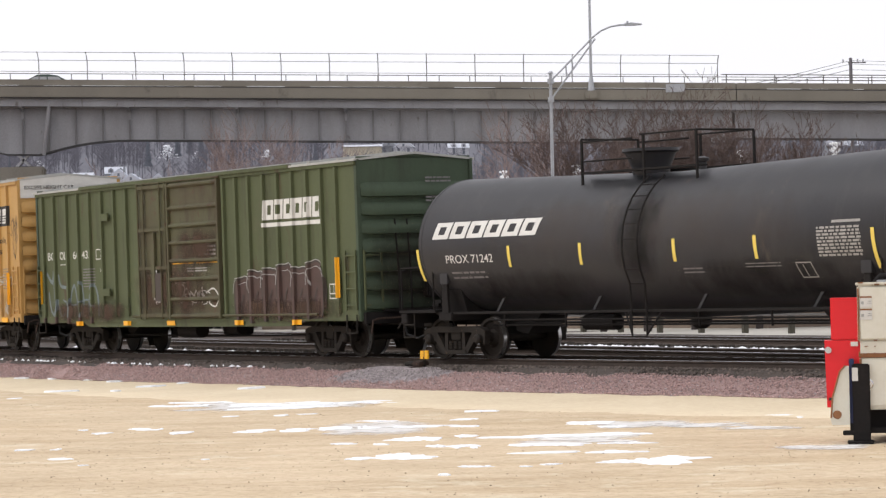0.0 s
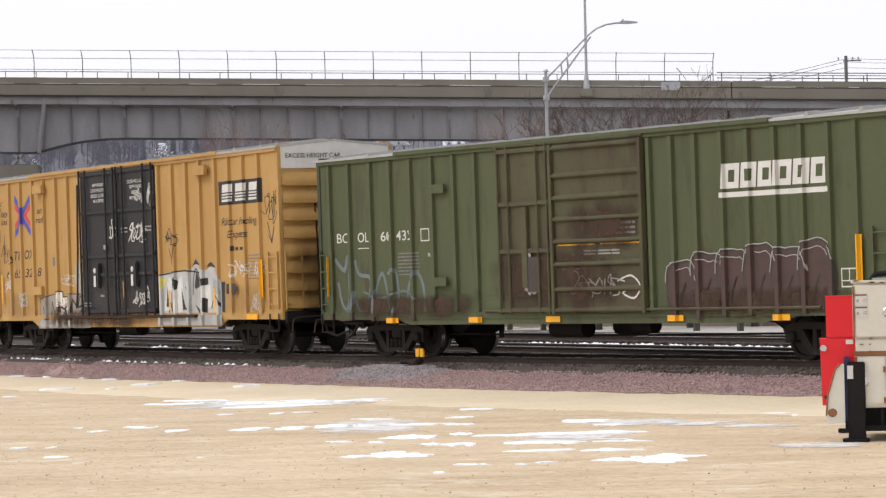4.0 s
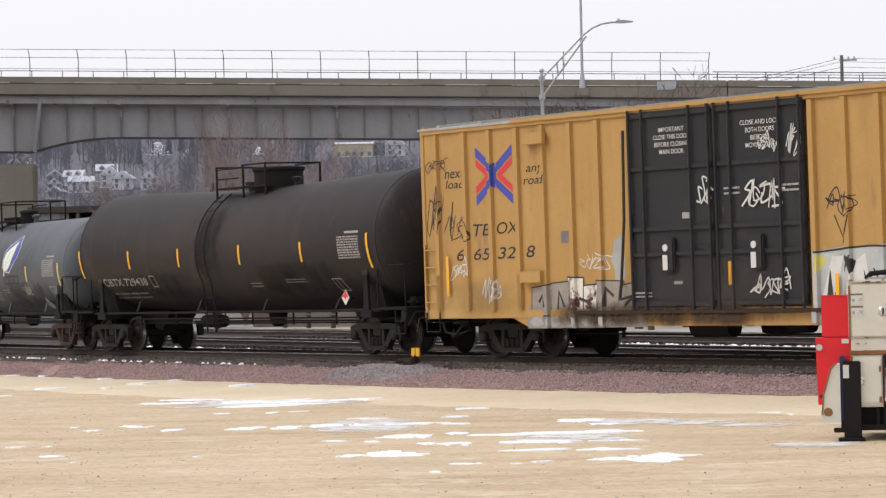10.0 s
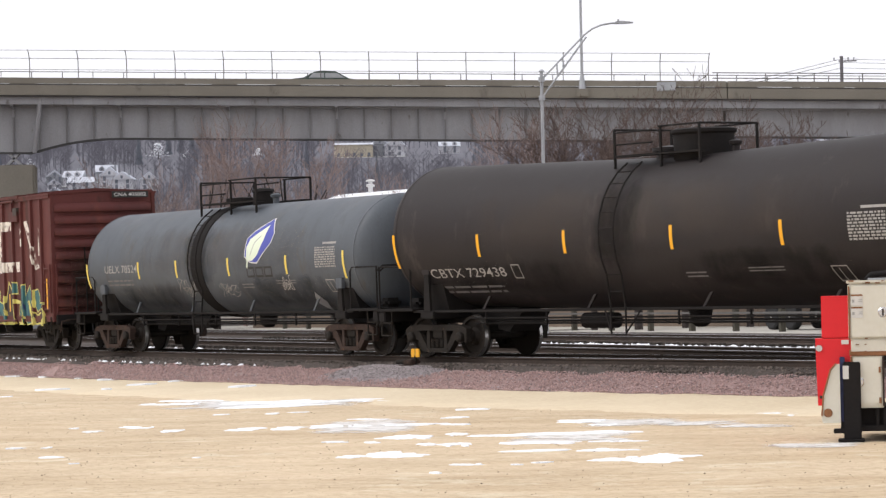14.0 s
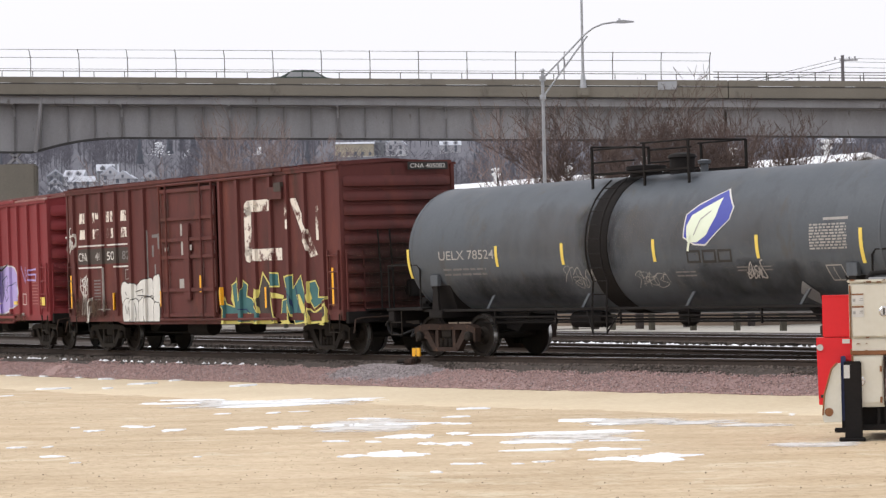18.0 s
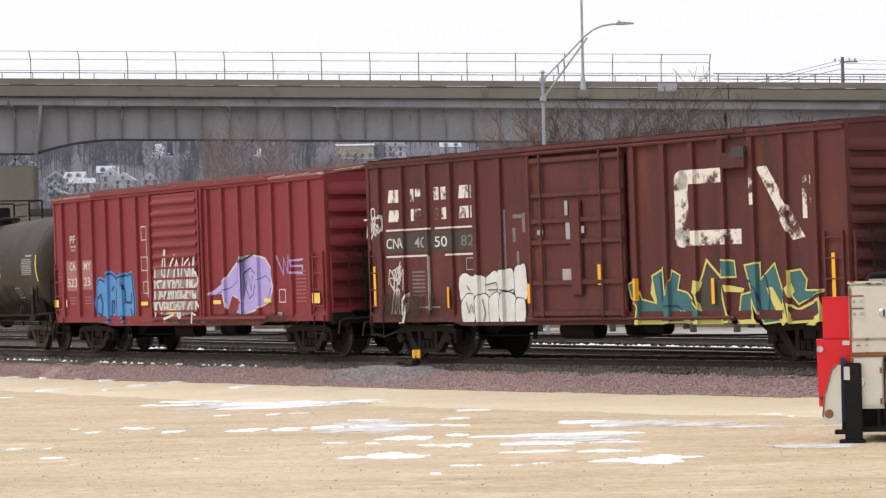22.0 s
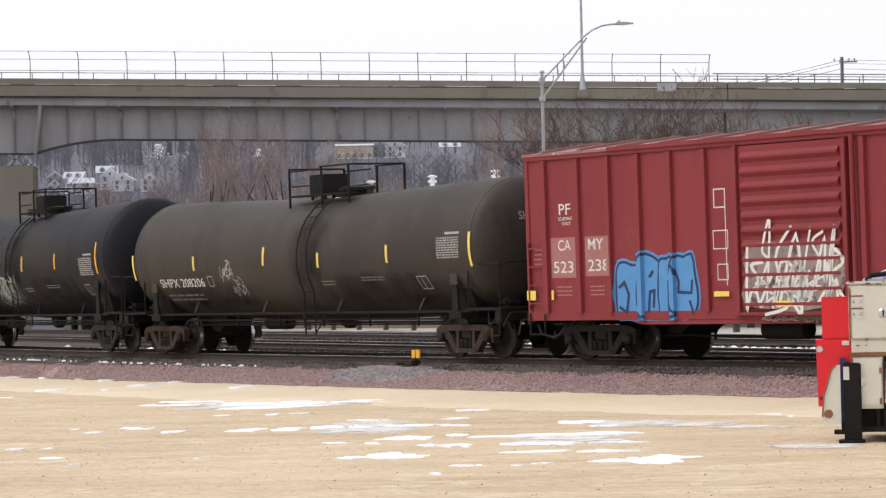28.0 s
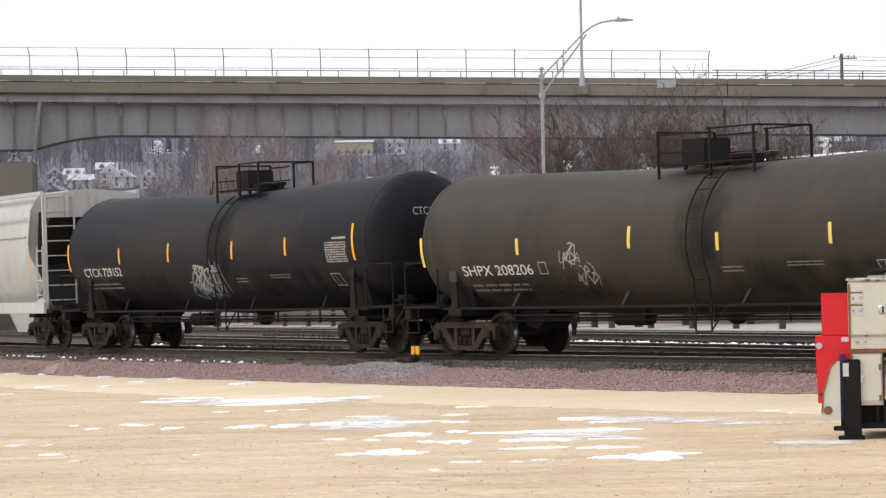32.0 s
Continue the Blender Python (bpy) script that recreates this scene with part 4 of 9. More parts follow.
    for dz, dy in ((1.67, -0.52), (1.22, 0.19), (0.52, 0.3)):
        sheared(Geo().tube([(-68, BY + dy, dz), (-30, BY + dy, dz), (0, BY + dy, dz), (17.06, BY + dy, dz)], 0.015, 6)).ob("rail", M["fence"], fence)
    # Far railing made tall enough to show over the near parapet from the camera.
    low = thing("bridge_railing", "pipe railing on the far side of the bridge, height fitted to the camera's view", "railing")
    short = Geo().cyl((0, BY + 10.8, -0.2), (0, BY + 10.8, 1.24), 0.03, 6).mesh("post", M["fence"])
    for i in range(60):
        x = -60 + 2.05 * i
        piece("post", short, low, Matrix.Translation((x, 0, top(x))))
    sheared(Geo().tube([(-70, BY + 10.8, 1.22), (62, BY + 10.8, 1.22)], 0.025, 6)).ob("rail", M["fence"], low)
    near = thing("bridge_railing", "two-rail pipe railing on the bridge beyond the joint", "railing")
    for i in range(16):
        x = 17.6 + 3.06 * i
        Geo().cyl((x, BY + 0.3, top(x) - 0.2), (x, BY + 0.3, top(x) + 0.56), 0.035, 6).ob("post", M["fence"], near)
    for dz in (0.54, 0.2):
        sheared(Geo().tube([(17.3, BY + 0.3, dz), (64, BY + 0.3, dz)], 0.03, 6)).ob("rail", M["fence"], near)
    # lamp pole on the parapet, small sign, joint
    x = 9.05
    lp = thing("bridge_lamp_pole", "tall tapered grey steel lamp pole on the bridge parapet", "lamp pole")
    Geo().cyl((x, BY - 0.02, top(x) - 0.1), (x, BY - 0.02, top(x) + 9.5), 0.095, 14, 0.06).ob("pole", M["galv"], lp)
    Geo().box(x - 0.42, x + 0.42, BY - 0.32, BY + 0.12, top(x) - 1.1, top(x) - 0.55, 0.08).ob("pedestal", M["concrete"], lp, "concrete pedestal")
    Geo().cyl((x, BY - 0.02, top(x) - 0.56), (x, BY - 0.02, top(x) + 0.3), 0.24, 14, 0.12).ob("base_flare", M["galv"], lp)
    x = 14.35
    Geo().box(x - 0.6, x + 0.6, BY - 0.06, BY - 0.01, top(x) - 0.62, top(x) - 0.1, 0.01).ob("drain_plate", M["galv"], br, "pale grey metal plate on the parapet")


make_bridge()


def street_lamp():
    x, y = 3.9, 105.0
    la = thing("street_lamp", "galvanised steel street lamp with a truss arm behind the tracks", "street lamp")
    Geo().cyl((x, y, -0.75), (x, y, 9.75), 0.07, 14, 0.06).ob("pole", M["galv"], la)
    Geo().cyl((x, y, 9.72), (x, y, 9.80), 0.12, 14, 0.05).ob("cap", M["galv"], la)
    arm = [(x, y, 9.42), (5.55, y, 11.08), (5.85, y, 11.3), (6.2, y, 11.44), (6.6, y, 11.5), (6.9, y, 11.5)]
    Geo().tube(arm, 0.034, 8).ob("upper_arm", M["galv"], la)
    Geo().tube([(x, y, 8.72), (5.62, y, 11.0)], 0.034, 8).ob("lower_arm", M["galv"], la)
    for f in (0.36, 0.5):
        Geo().tube([(x + 1.62 * f, y, 9.42 + 1.66 * f), (x + 1.72 * f, y, 8.72 + 2.28 * f)], 0.03, 6).ob("strut", M["galv"], la)
    for z in (9.42, 8.72):
        Geo().cyl((x, y, z - 0.09), (x, y, z + 0.09), 0.12, 14).ob("clamp", M["galv"], la)
    Geo().prism([(6.7, 11.47), (6.75, 11.56), (7.0, 11.57), (7.4, 11.52), (7.4, 11.49), (7.0, 11.46)], y - 0.13, y + 0.13).ob("luminaire", M["galv"], la, "flat grey lamp head")
    Geo().cyl((6.85, y, 11.56), (6.85, y, 11.64), 0.04, 8).ob("photocell", M["galv"], la)


street_lamp()


def power_pole():
    x, y = 29.05, 200.0
    pp = thing("power_pole", "grey wooden power pole with a crossarm beyond the bridge", "utility pole")
    Geo().cyl((x, y, -0.75), (x, y, 17.95), 0.15, 12, 0.12).ob("pole", M["pole_wood"], pp)
    Geo().box(x - 0.2, x + 1.1, y - 0.06, y + 0.06, 17.55, 17.64).ob("crossarm", M["pole_wood"], pp)
    for k, dx in enumerate((-0.6, 0.55, 1.0)):
        Geo().cyl((x + dx * 0.9, y, 17.66), (x + dx * 0.9, y, 17.85), 0.06, 8).ob("insulator", M["galv"], pp)
    for k, (z, far) in enumerate(((17.75, 15.6), (17.5, 15.5), (17.1, 15.35))):
        pts = [(x - 9.0 * i / 8 * 2.2, y + 2 * i, z + (far - z) * (i / 8) - 0.5 * math.sin(math.pi * i / 8)) for i in range(9)]
        Geo().tube(pts, 0.018, 4).ob("wire", M["under"], pp, "sagging black cable")
        pts = [(x + 12 * i / 6, y, z - 0.2 * math.sin(math.pi * i / 6)) for i in range(7)]
        Geo().tube(pts, 0.016, 4).ob("wire", M["under"], pp, "sagging black cable")


power_pole()


# ---- hill and distance ----
def hill_z(x, y):
    f = min(max((y - 560) / 900, 0), 0.9)
    return -0.9 + 95.0 * f + 3.0 * noise.noise((x * 0.006, y * 0.006, 1)) * f + 2.5 * noise.noise((x * 0.02, y * 0.02, 6)) * f


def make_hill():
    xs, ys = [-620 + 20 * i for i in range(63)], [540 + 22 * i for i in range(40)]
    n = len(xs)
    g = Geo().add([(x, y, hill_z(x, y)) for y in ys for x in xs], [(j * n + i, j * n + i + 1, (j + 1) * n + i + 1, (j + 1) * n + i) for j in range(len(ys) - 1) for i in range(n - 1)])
    tagged(g.ob("hillside", M["hill"]), "wooded winter hillside with a dusting of snow, tinted by haze", "hill", kind="structure")
    rnd = random.Random(21)
    woods, firs = Geo(), Geo()
    for k in range(5200):
        y = rnd.uniform(575, 1340)
        x = rnd.uniform(-0.19, 0.19) * y
        z, h = hill_z(x, y), rnd.uniform(6, 12)
        f = x / y
        if (-0.146 < f < -0.1 and 840 < y < 985) or (-0.044 < f < 0.012 and 985 < y < 1150) or (-0.108 < f < -0.094 and 1000 < y < 1130):
            continue
        if rnd.random() < 0.012:
            for q in range(5):
                b, r = z + h * (0.1 + 0.2 * q), 2.0 * (1 - 0.19 * q)
                ring = [(x + r * math.cos(2 * math.pi * i / 6 + q), y + r * math.sin(2 * math.pi * i / 6 + q), b) for i in range(6)]
                firs.add(ring + [(x, y, b + h * 0.38)], [(i, (i + 1) % 6, 6) for i in range(6)])
            continue
        woods.add([(x - 0.16, y, z - 0.3), (x + 0.16, y, z - 0.3), (x + 0.03, y + 0.1, z + h)], [(0, 1, 2)])
        for q in range(15):
            b = z + h * rnd.uniform(0.25, 0.85)
            t, up, r = rnd.uniform(0, 6.28), rnd.uniform(0.5, 1.4), h * rnd.uniform(0.15, 0.38)
            tip = (x + r * math.cos(t), y + r * math.sin(t), b + r * up)
            w = 0.10
            woods.add([(x, y, b - w), (x, y, b + w), tip], [(0, 1, 2)])
            for e in range(2):
                t2 = t + rnd.uniform(-1.2, 1.2)
                mid = Vector((x, y, b)).lerp(Vector(tip), rnd.uniform(0.3, 0.8))
                woods.add([mid, mid + Vector((0, 0, 0.14)), mid + Vector((0.5 * r * math.cos(t2), 0.5 * r * math.sin(t2), 0.6 * r))], [(0, 1, 2)])
    for name, g, m, label in (("far_woods", woods, "woods", "bare winter woods covering the hill, haze put into their colour"), ("far_firs", firs, "conifer", "fir trees scattered over the hill, haze put into their colour")):
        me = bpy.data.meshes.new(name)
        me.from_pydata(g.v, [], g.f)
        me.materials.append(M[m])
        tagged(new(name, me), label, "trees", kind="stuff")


make_hill()


def house(x, y, w, d, h, roof, wall, label, turn=0, gable=True, stories=2, roofm="far_snow"):
    """A house with its own walls, snowy roof and windows; x, y is the middle of its front."""
    z = hill_z(x, y) - 0.8
    o = thing("house", label, "house", "houses on the hill")
    o.matrix_basis = pose(x, y, z, 0, 0, turn)
    Geo().box(-w / 2, w / 2, 0, d, 0, h).ob("wall", M[wall], o)
    if gable:
        Geo().prism([(-w / 2 - 0.4, h), (w / 2 + 0.4, h), (0, h + roof)], -0.4, d + 0.4, "y").ob("roof", M[roofm], o, "snow-covered roof")
        Geo().prism([(-w / 2 + 0.35, h), (w / 2 - 0.35, h), (0, h + roof - 0.55)], -0.46, -0.41, "y").ob("gable", M[wall], o)
        Geo().box(-0.4, 0.4, -0.52, -0.47, h + 0.4, h + 1.4).ob("window", M["far_glass"], o)
    else:
        Geo().prism([(-0.5, h), (d + 0.5, h), (d / 2, h + roof)], -w / 2 - 0.4, w / 2 + 0.4, "x").ob("roof", M[roofm], o, "snow-covered roof")
        for k in (-0.25, 0.25):
            if roof > 2:
                dm = Geo().prism([(k * w - 0.9, h + 0.4), (k * w + 0.9, h + 0.4), (k * w + 0.9, h + 1.4), (k * w, h + 2.1), (k * w - 0.9, h + 1.4)], 0.0, 2.6, "y").ob("dormer", M[wall], o)
                Geo().box(k * w - 0.4, k * w + 0.4, -0.06, -0.01, h + 0.6, h + 1.4).ob("pane", M["far_glass"], dm)
    Geo().box(w * 0.22 - 0.4, w * 0.22 + 0.4, d * 0.5, d * 0.5 + 0.8, h, h + roof + 0.9).ob("chimney", M["wall_grey"], o)
    n = max(2, int(w / 2.9))
    for s in range(stories):
        for i in range(n):
            cx = -w / 2 + w * (i + 0.5) / n
            b = 1.4 + s * (h - 1.0) / stories
            Geo().box(cx - 0.5, cx + 0.5, -0.08, -0.01, b, b + 1.4).ob("window", M["far_glass"], o)
    Geo().box(-w / 2 - 0.3, w / 2 + 0.3, -1.6, -0.05, 0.7, 0.95).ob("porch", M["wall_white"], o)


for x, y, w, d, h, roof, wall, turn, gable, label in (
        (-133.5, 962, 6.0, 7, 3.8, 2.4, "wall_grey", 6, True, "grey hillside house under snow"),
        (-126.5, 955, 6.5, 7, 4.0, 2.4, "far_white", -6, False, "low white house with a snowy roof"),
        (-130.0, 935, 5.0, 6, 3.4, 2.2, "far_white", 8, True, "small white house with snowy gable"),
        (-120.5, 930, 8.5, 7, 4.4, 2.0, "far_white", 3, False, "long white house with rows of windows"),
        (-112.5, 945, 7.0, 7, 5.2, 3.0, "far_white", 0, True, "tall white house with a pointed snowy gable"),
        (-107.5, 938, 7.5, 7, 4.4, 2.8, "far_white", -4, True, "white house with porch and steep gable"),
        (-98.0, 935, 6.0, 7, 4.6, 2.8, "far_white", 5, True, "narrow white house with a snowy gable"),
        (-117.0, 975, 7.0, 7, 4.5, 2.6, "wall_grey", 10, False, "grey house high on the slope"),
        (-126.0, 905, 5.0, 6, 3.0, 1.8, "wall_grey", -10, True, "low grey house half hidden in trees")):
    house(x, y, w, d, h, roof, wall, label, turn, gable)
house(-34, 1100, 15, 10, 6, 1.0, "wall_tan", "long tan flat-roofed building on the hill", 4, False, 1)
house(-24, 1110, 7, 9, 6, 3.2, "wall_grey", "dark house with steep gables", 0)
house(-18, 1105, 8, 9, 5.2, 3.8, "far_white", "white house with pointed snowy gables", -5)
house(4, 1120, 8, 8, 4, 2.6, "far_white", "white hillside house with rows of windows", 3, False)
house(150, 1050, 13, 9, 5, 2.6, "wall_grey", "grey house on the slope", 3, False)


def snowy_tree(x, y, w, h, seed):
    """A distant tree whose crown is laden with snow."""
    rnd, g = random.Random(seed), Geo()
    z = hill_z(x, y)
    o = thing("snowy_tree", "distant tree laden with bright snow on the hill", "tree", "snowy trees on the hill")
    Geo().cyl((x, y, z - 0.5), (x, y, z + h * 0.6), 0.25, 7, 0.1).ob("trunk", M["bark"], o)
    for _ in range(90):
        t, r = rnd.uniform(0, 6.28), rnd.uniform(0.0, 0.5) ** 0.7
        k = rnd.uniform(0.15, 1.0)
        c = Vector((x + w * r * math.cos(t) * (1.25 - k), y + w * r * math.sin(t) * (1.25 - k), z + h * k))
        q = rnd.uniform(0.25, 0.6)
        vs = [c + Vector((rnd.uniform(0.5, 1.3) * q * a, rnd.uniform(0.5, 1.3) * q * b, rnd.uniform(0.3, 0.8) * q * e)) for a, b, e in ((1, 0, 0), (0, 1, 0), (-1, 0, 0), (0, -1, 0), (0, 0, 1), (0, 0, -1))]
        g.add(vs, [(0, 1, 4), (1, 2, 4), (2, 3, 4), (3, 0, 4), (1, 0, 5), (2, 1, 5), (3, 2, 5), (0, 3, 5)])
    g.ob("crown", M["snow"], o, "clumps of snow on the twigs")


snowy_tree(-113.5, 1120, 8.5, 6.5, 1)
snowy_tree(-155.0, 1050, 4.0, 4.5, 2)
snowy_tree(-100.5, 1105, 3.5, 4.0, 3)
snowy_tree(-72.0, 1100, 3.0, 3.5, 4)


def storage_bays():
    """The flat-roofed row of open bays beyond the yard."""
    y, z = 150.0, -0.75
    o = thing("storage_building", "flat-roofed grey building with a row of dark open bays", "shed")
    Geo().box(-22.3, -16.0, y - 0.25, y + 6.0, 6.15, 6.5, 0.03).ob("roof", M["tie"], o, "flat weathered roof slab")
    Geo().box(-22.2, -20.6, y, y + 5.8, z, 6.15).ob("wall", M["wall_grey"], o, "plain grey wall")
    Geo().box(-20.6, -16.1, y + 2.5, y + 5.8, z, 6.15).ob("back_wall", M["shingle"], o, "dark back wall of the bays")
    for k, w in enumerate((0.5, 0.16, 0.18, 0.18, 0.16, 0.14)):
        x = -20.6 + 0.88 * k
        Geo().box(x, x + w, y, y + 2.5, z, 6.15, 0.01).ob("pillar", M["concrete"], o, "grey pillar between the bays")


storage_bays()


# ---- the long shed ----
def make_shed():
    p, q = Vector((-5.5, 156.3, 0)), Vector((18.3, 120.9, 0))
    d = q - p
    length = d.length
    sh = thing("long_shed", "long low shed with a snow-covered roof and white roof vents", "shed")
    sh.matrix_basis = pose(p.x, p.y, -0.75, 0, 0, math.degrees(math.atan2(d.y, d.x)))
    Geo().box(0, length, -6.0, 6.0, 0, 5.7).ob("wall", M["shed_wood"], sh, "brown board wall")
    Geo().prism([(-6.6, 5.58), (0, 7.7), (6.6, 5.58), (6.6, 5.73), (0, 7.88), (-6.6, 5.73)], -0.4, length + 0.4, "x").ob("roof", M["snow"], sh, "snow-covered gable roof")
    Geo().prism([(-6.0, 5.7), (6.0, 5.7), (0, 7.65)], length - 0.05, length + 0.05, "x").ob("gable", M["shed_wood"], sh, "brown board gable")
    for x in (2.9, 9.03, 14.94, 21.2, 27.45, 33.92, 40.42):
        v = Geo().cyl((x, 0, 7.6), (x, 0, 8.15), 0.13, 12).ob("vent", M["wall_white"], sh, "white metal roof vent")
        Geo().lathe([(8.15, 0.13), (8.19, 0.24), (8.29, 0.24), (8.33, 0.13)], (x, 0, 0), "z", 14).ob("collar", M["wall_white"], v)
        Geo().lathe([(8.33, 0.12), (8.45, 0.12), (8.47, 0.26), (8.53, 0.26), (8.58, 0.1)], (x, 0, 0), "z", 14).ob("hood", M["wall_white"], v)


make_shed()


# ---- bare trees ----
def bare_tree(x, y, height, spread, seed, label, low=0.25, reach=5, stems=5, name="tree", bark="bark", twig="twig"):
    """A bare winter tree: low forks fan out into upright limbs with ever finer twigs."""
    rnd = random.Random(seed)
    tr = thing(name, label, name, "bare trees behind the tracks")
    trunk, twigs = Geo(), Geo()
    base = Vector((x, y, -0.75))

    def grow(p, d, length, r, depth):
        if depth == 0 or length < 0.1:
            return
        steps = 4 if depth > 2 else 2
        for i in range(steps):
            bend = Vector((rnd.uniform(-1, 1), rnd.uniform(-1, 1), rnd.uniform(-0.35, 0.6))) * 0.17
            d2 = (d + bend).normalized()
            q = p + d2 * length / steps
            r2 = r * 0.88
            if r > 0.028:
                trunk.cyl(p, q, r, 7, r2, False)
            else:
                twigs.cyl(p, q, max(r, fine), 3, max(r2, fine * 0.8), False)
            p, d, r = q, d2, r2
            if depth < reach and rnd.random() < (0.9 if depth > 2 else 0.7):
                a = rnd.uniform(0, 6.28)
                side = Vector((math.cos(a), math.sin(a), rnd.uniform(-0.1, 0.5)))
                grow(p, (d * 0.75 + side * 0.8).normalized(), length * rnd.uniform(0.4, 0.62), r * 0.52, depth - 1)
        for _ in range(2):
            a = rnd.uniform(0, 6.28)
            side = Vector((math.cos(a) * spread, math.sin(a) * spread, rnd.uniform(0.0, 0.5)))
            grow(p, (d + side * 0.6).normalized(), length * rnd.uniform(0.55, 0.78), r * 0.72, depth - 1)

    h0 = height * low
    fine = (0.000062 if y > 125 else 0.000085) * y
    trunk.cyl(base, base + Vector((0, 0, h0)), height * 0.019, 9, height * 0.016)
    for k in range(stems):
        a = 6.28 * k / stems + rnd.uniform(-0.5, 0.5)
        d = Vector((math.cos(a) * spread, math.sin(a) * spread, 1.0)).normalized()
        grow(base + Vector((0, 0, h0 * rnd.uniform(0.75, 1.0))), d, height * rnd.uniform(0.26, 0.34), height * 0.0105, reach)
    for part_name, g, m in (("trunk", trunk, bark), ("crown", twigs, twig)):
        me = bpy.data.meshes.new(part_name)
        me.from_pydata(g.v, [], g.f)
        me.materials.append(M[m])
        o = new(part_name, me)
        o.parent = tr


BARE = "bare grey-brown tree with fine reddish twigs"
LOW = "low bare tree with a broad tangle of twigs"
for x, y, h, spread, seed, label in (
        (-14.9, 149, 9.6, 0.5, 3, BARE), (-12.2, 150, 11.2, 0.5, 1, BARE), (-10.3, 156, 9.6, 0.5, 4, LOW), (-7.9, 152, 12.0, 0.5, 2, BARE), (-5.6, 158, 9.6, 0.5, 14, LOW), (-1.3, 150, 8.6, 0.5, 11, "small bare tree with dense twigs"),
        (3.9, 138, 11.0, 0.35, 5, BARE), (16.4, 120, 8.6, 0.5, 10, BARE), (18.4, 117, 8.2, 0.5, 12, BARE), (14.8, 119, 9.4, 0.5, 9, BARE), (-17.0, 165, 8.0, 0.5, 16, LOW), (-21.5, 168, 6.4, 0.5, 17, LOW)):
    bare_tree(x, y, h, spread, seed, label, twig="twig" if y > 125 else "dark_twig")
bare_tree(8.0, 114, 9.8, 0.95, 6, "broad bare tree with dark spreading limbs", 0.3, 6, 7, twig="dark_twig")
bare_tree(6.3, 116, 8.2, 0.6, 15, BARE, twig="dark_twig")
bare_tree(10.2, 117, 9.4, 0.65, 7, BARE, 0.25, 6, 5, twig="dark_twig")
bare_tree(12.8, 116, 9.0, 0.5, 8, "tall bare tree with forked limbs", 0.25, 6, 6, twig="dark_twig")
for k, (x, h) in enumerate(((-11.6, 8.4), (-9.4, 8.8), (-8.8, 9.2), (-6.8, 9.0), (-4.6, 8.8), (-3.4, 8.0), (-13.6, 7.4), (-2.4, 7.2), (-16.4, 6.0), (-19.0, 5.4))):
    bare_tree(x, 163 + (k * 37 % 5), h, 0.6, 40 + k, "tall bush of dense reddish bare twigs", 0.1, 4, 7, "shrub", "shrub", "shrub")


# ---- verge and guard fence behind the yard ----
def make_verge():
    h = radians(25.0)
    u, n = Vector((math.sin(h), -math.cos(h), 0)), Vector((math.cos(h), math.sin(h), 0))
    base = Vector((8.2, 110, 0))
    at = lambda k, s, z: base + u * k + n * s + Vector((0, 0, z))
    g = Geo()
    rows = [(k, s) for k in range(-60, 61, 4) for s in (-2, 3, 9, 16, 30)]
    g.add([at(k, s, -0.24 + 0.04 * noise.noise((k * 0.3, s, 1))) for k, s in rows], [(i * 5 + j, i * 5 + j + 1, (i + 1) * 5 + j + 1, (i + 1) * 5 + j) for i in range(30) for j in range(4)])
    tagged(g.ob("snowy_verge", M["verge"]), "pale frozen road verge dusted with snow", "road", kind="structure")
    f = thing("guard_fence", "low guard fence of timber posts and steel beams", "guardrail")
    post = Geo().box(-0.11, 0.11, -0.1, 0.1, -0.1, 0.86, 0.02).mesh("post", M["tan_post"])
    for i in range(-12, 13):
        c = at(3.25 * i, 0, -0.24)
        piece("post", post, f, pose(c.x, c.y, c.z, 0, 0, -65))
    for z0, z1 in ((0.40, 0.48), (0.66, 0.74)):
        p, q = at(-40, -0.2, z0 - 0.24), at(40, -0.2, z0 - 0.24)
        w = Vector((0, 0, z1 - z0))
        t = n * 0.05
        Geo().add([p, q, q + w, p + w, p + t, q + t, q + w + t, p + w + t], [(0, 1, 2, 3), (7, 6, 5, 4), (3, 2, 6, 7), (0, 4, 5, 1)]).ob("beam", M["fence"], f, "dark weathered steel beam")
    return at


on_verge = make_verge()


# ---- rolling stock: running gear ----
WHEEL = 0.457
ROLLING = []      # cars of the train: object, middle along the train, bogie reach
WHEELSETS = []    # wheelset, its place in its bogie


def wheelset_mesh():
    g = Geo().cyl((0, -1.05, 0), (0, 1.05, 0), 0.085, 14)
    for s in (-1, 1):
        prof = [(0.655, 0.14), (0.66, 0.40), (0.675, 0.482), (0.705, 0.482), (0.722, 0.459), (0.81, 0.455), (0.815, 0.385), (0.77, 0.36), (0.745, 0.2), (0.80, 0.16), (0.83, 0.15), (0.83, 0.09)]
        g.lathe([(s * y, r) for y, r in prof], axis="y", n=32)
    me = g.mesh("wheelset", M["wheel"])
    me.materials.append(M["tread"])
    for f in me.polygons:
        r = [math.hypot(me.vertices[i].co.x, me.vertices[i].co.z) for i in f.vertices]
        if 0.452 < min(r) and max(r) < 0.47:
            f.material_index = 1
    return me


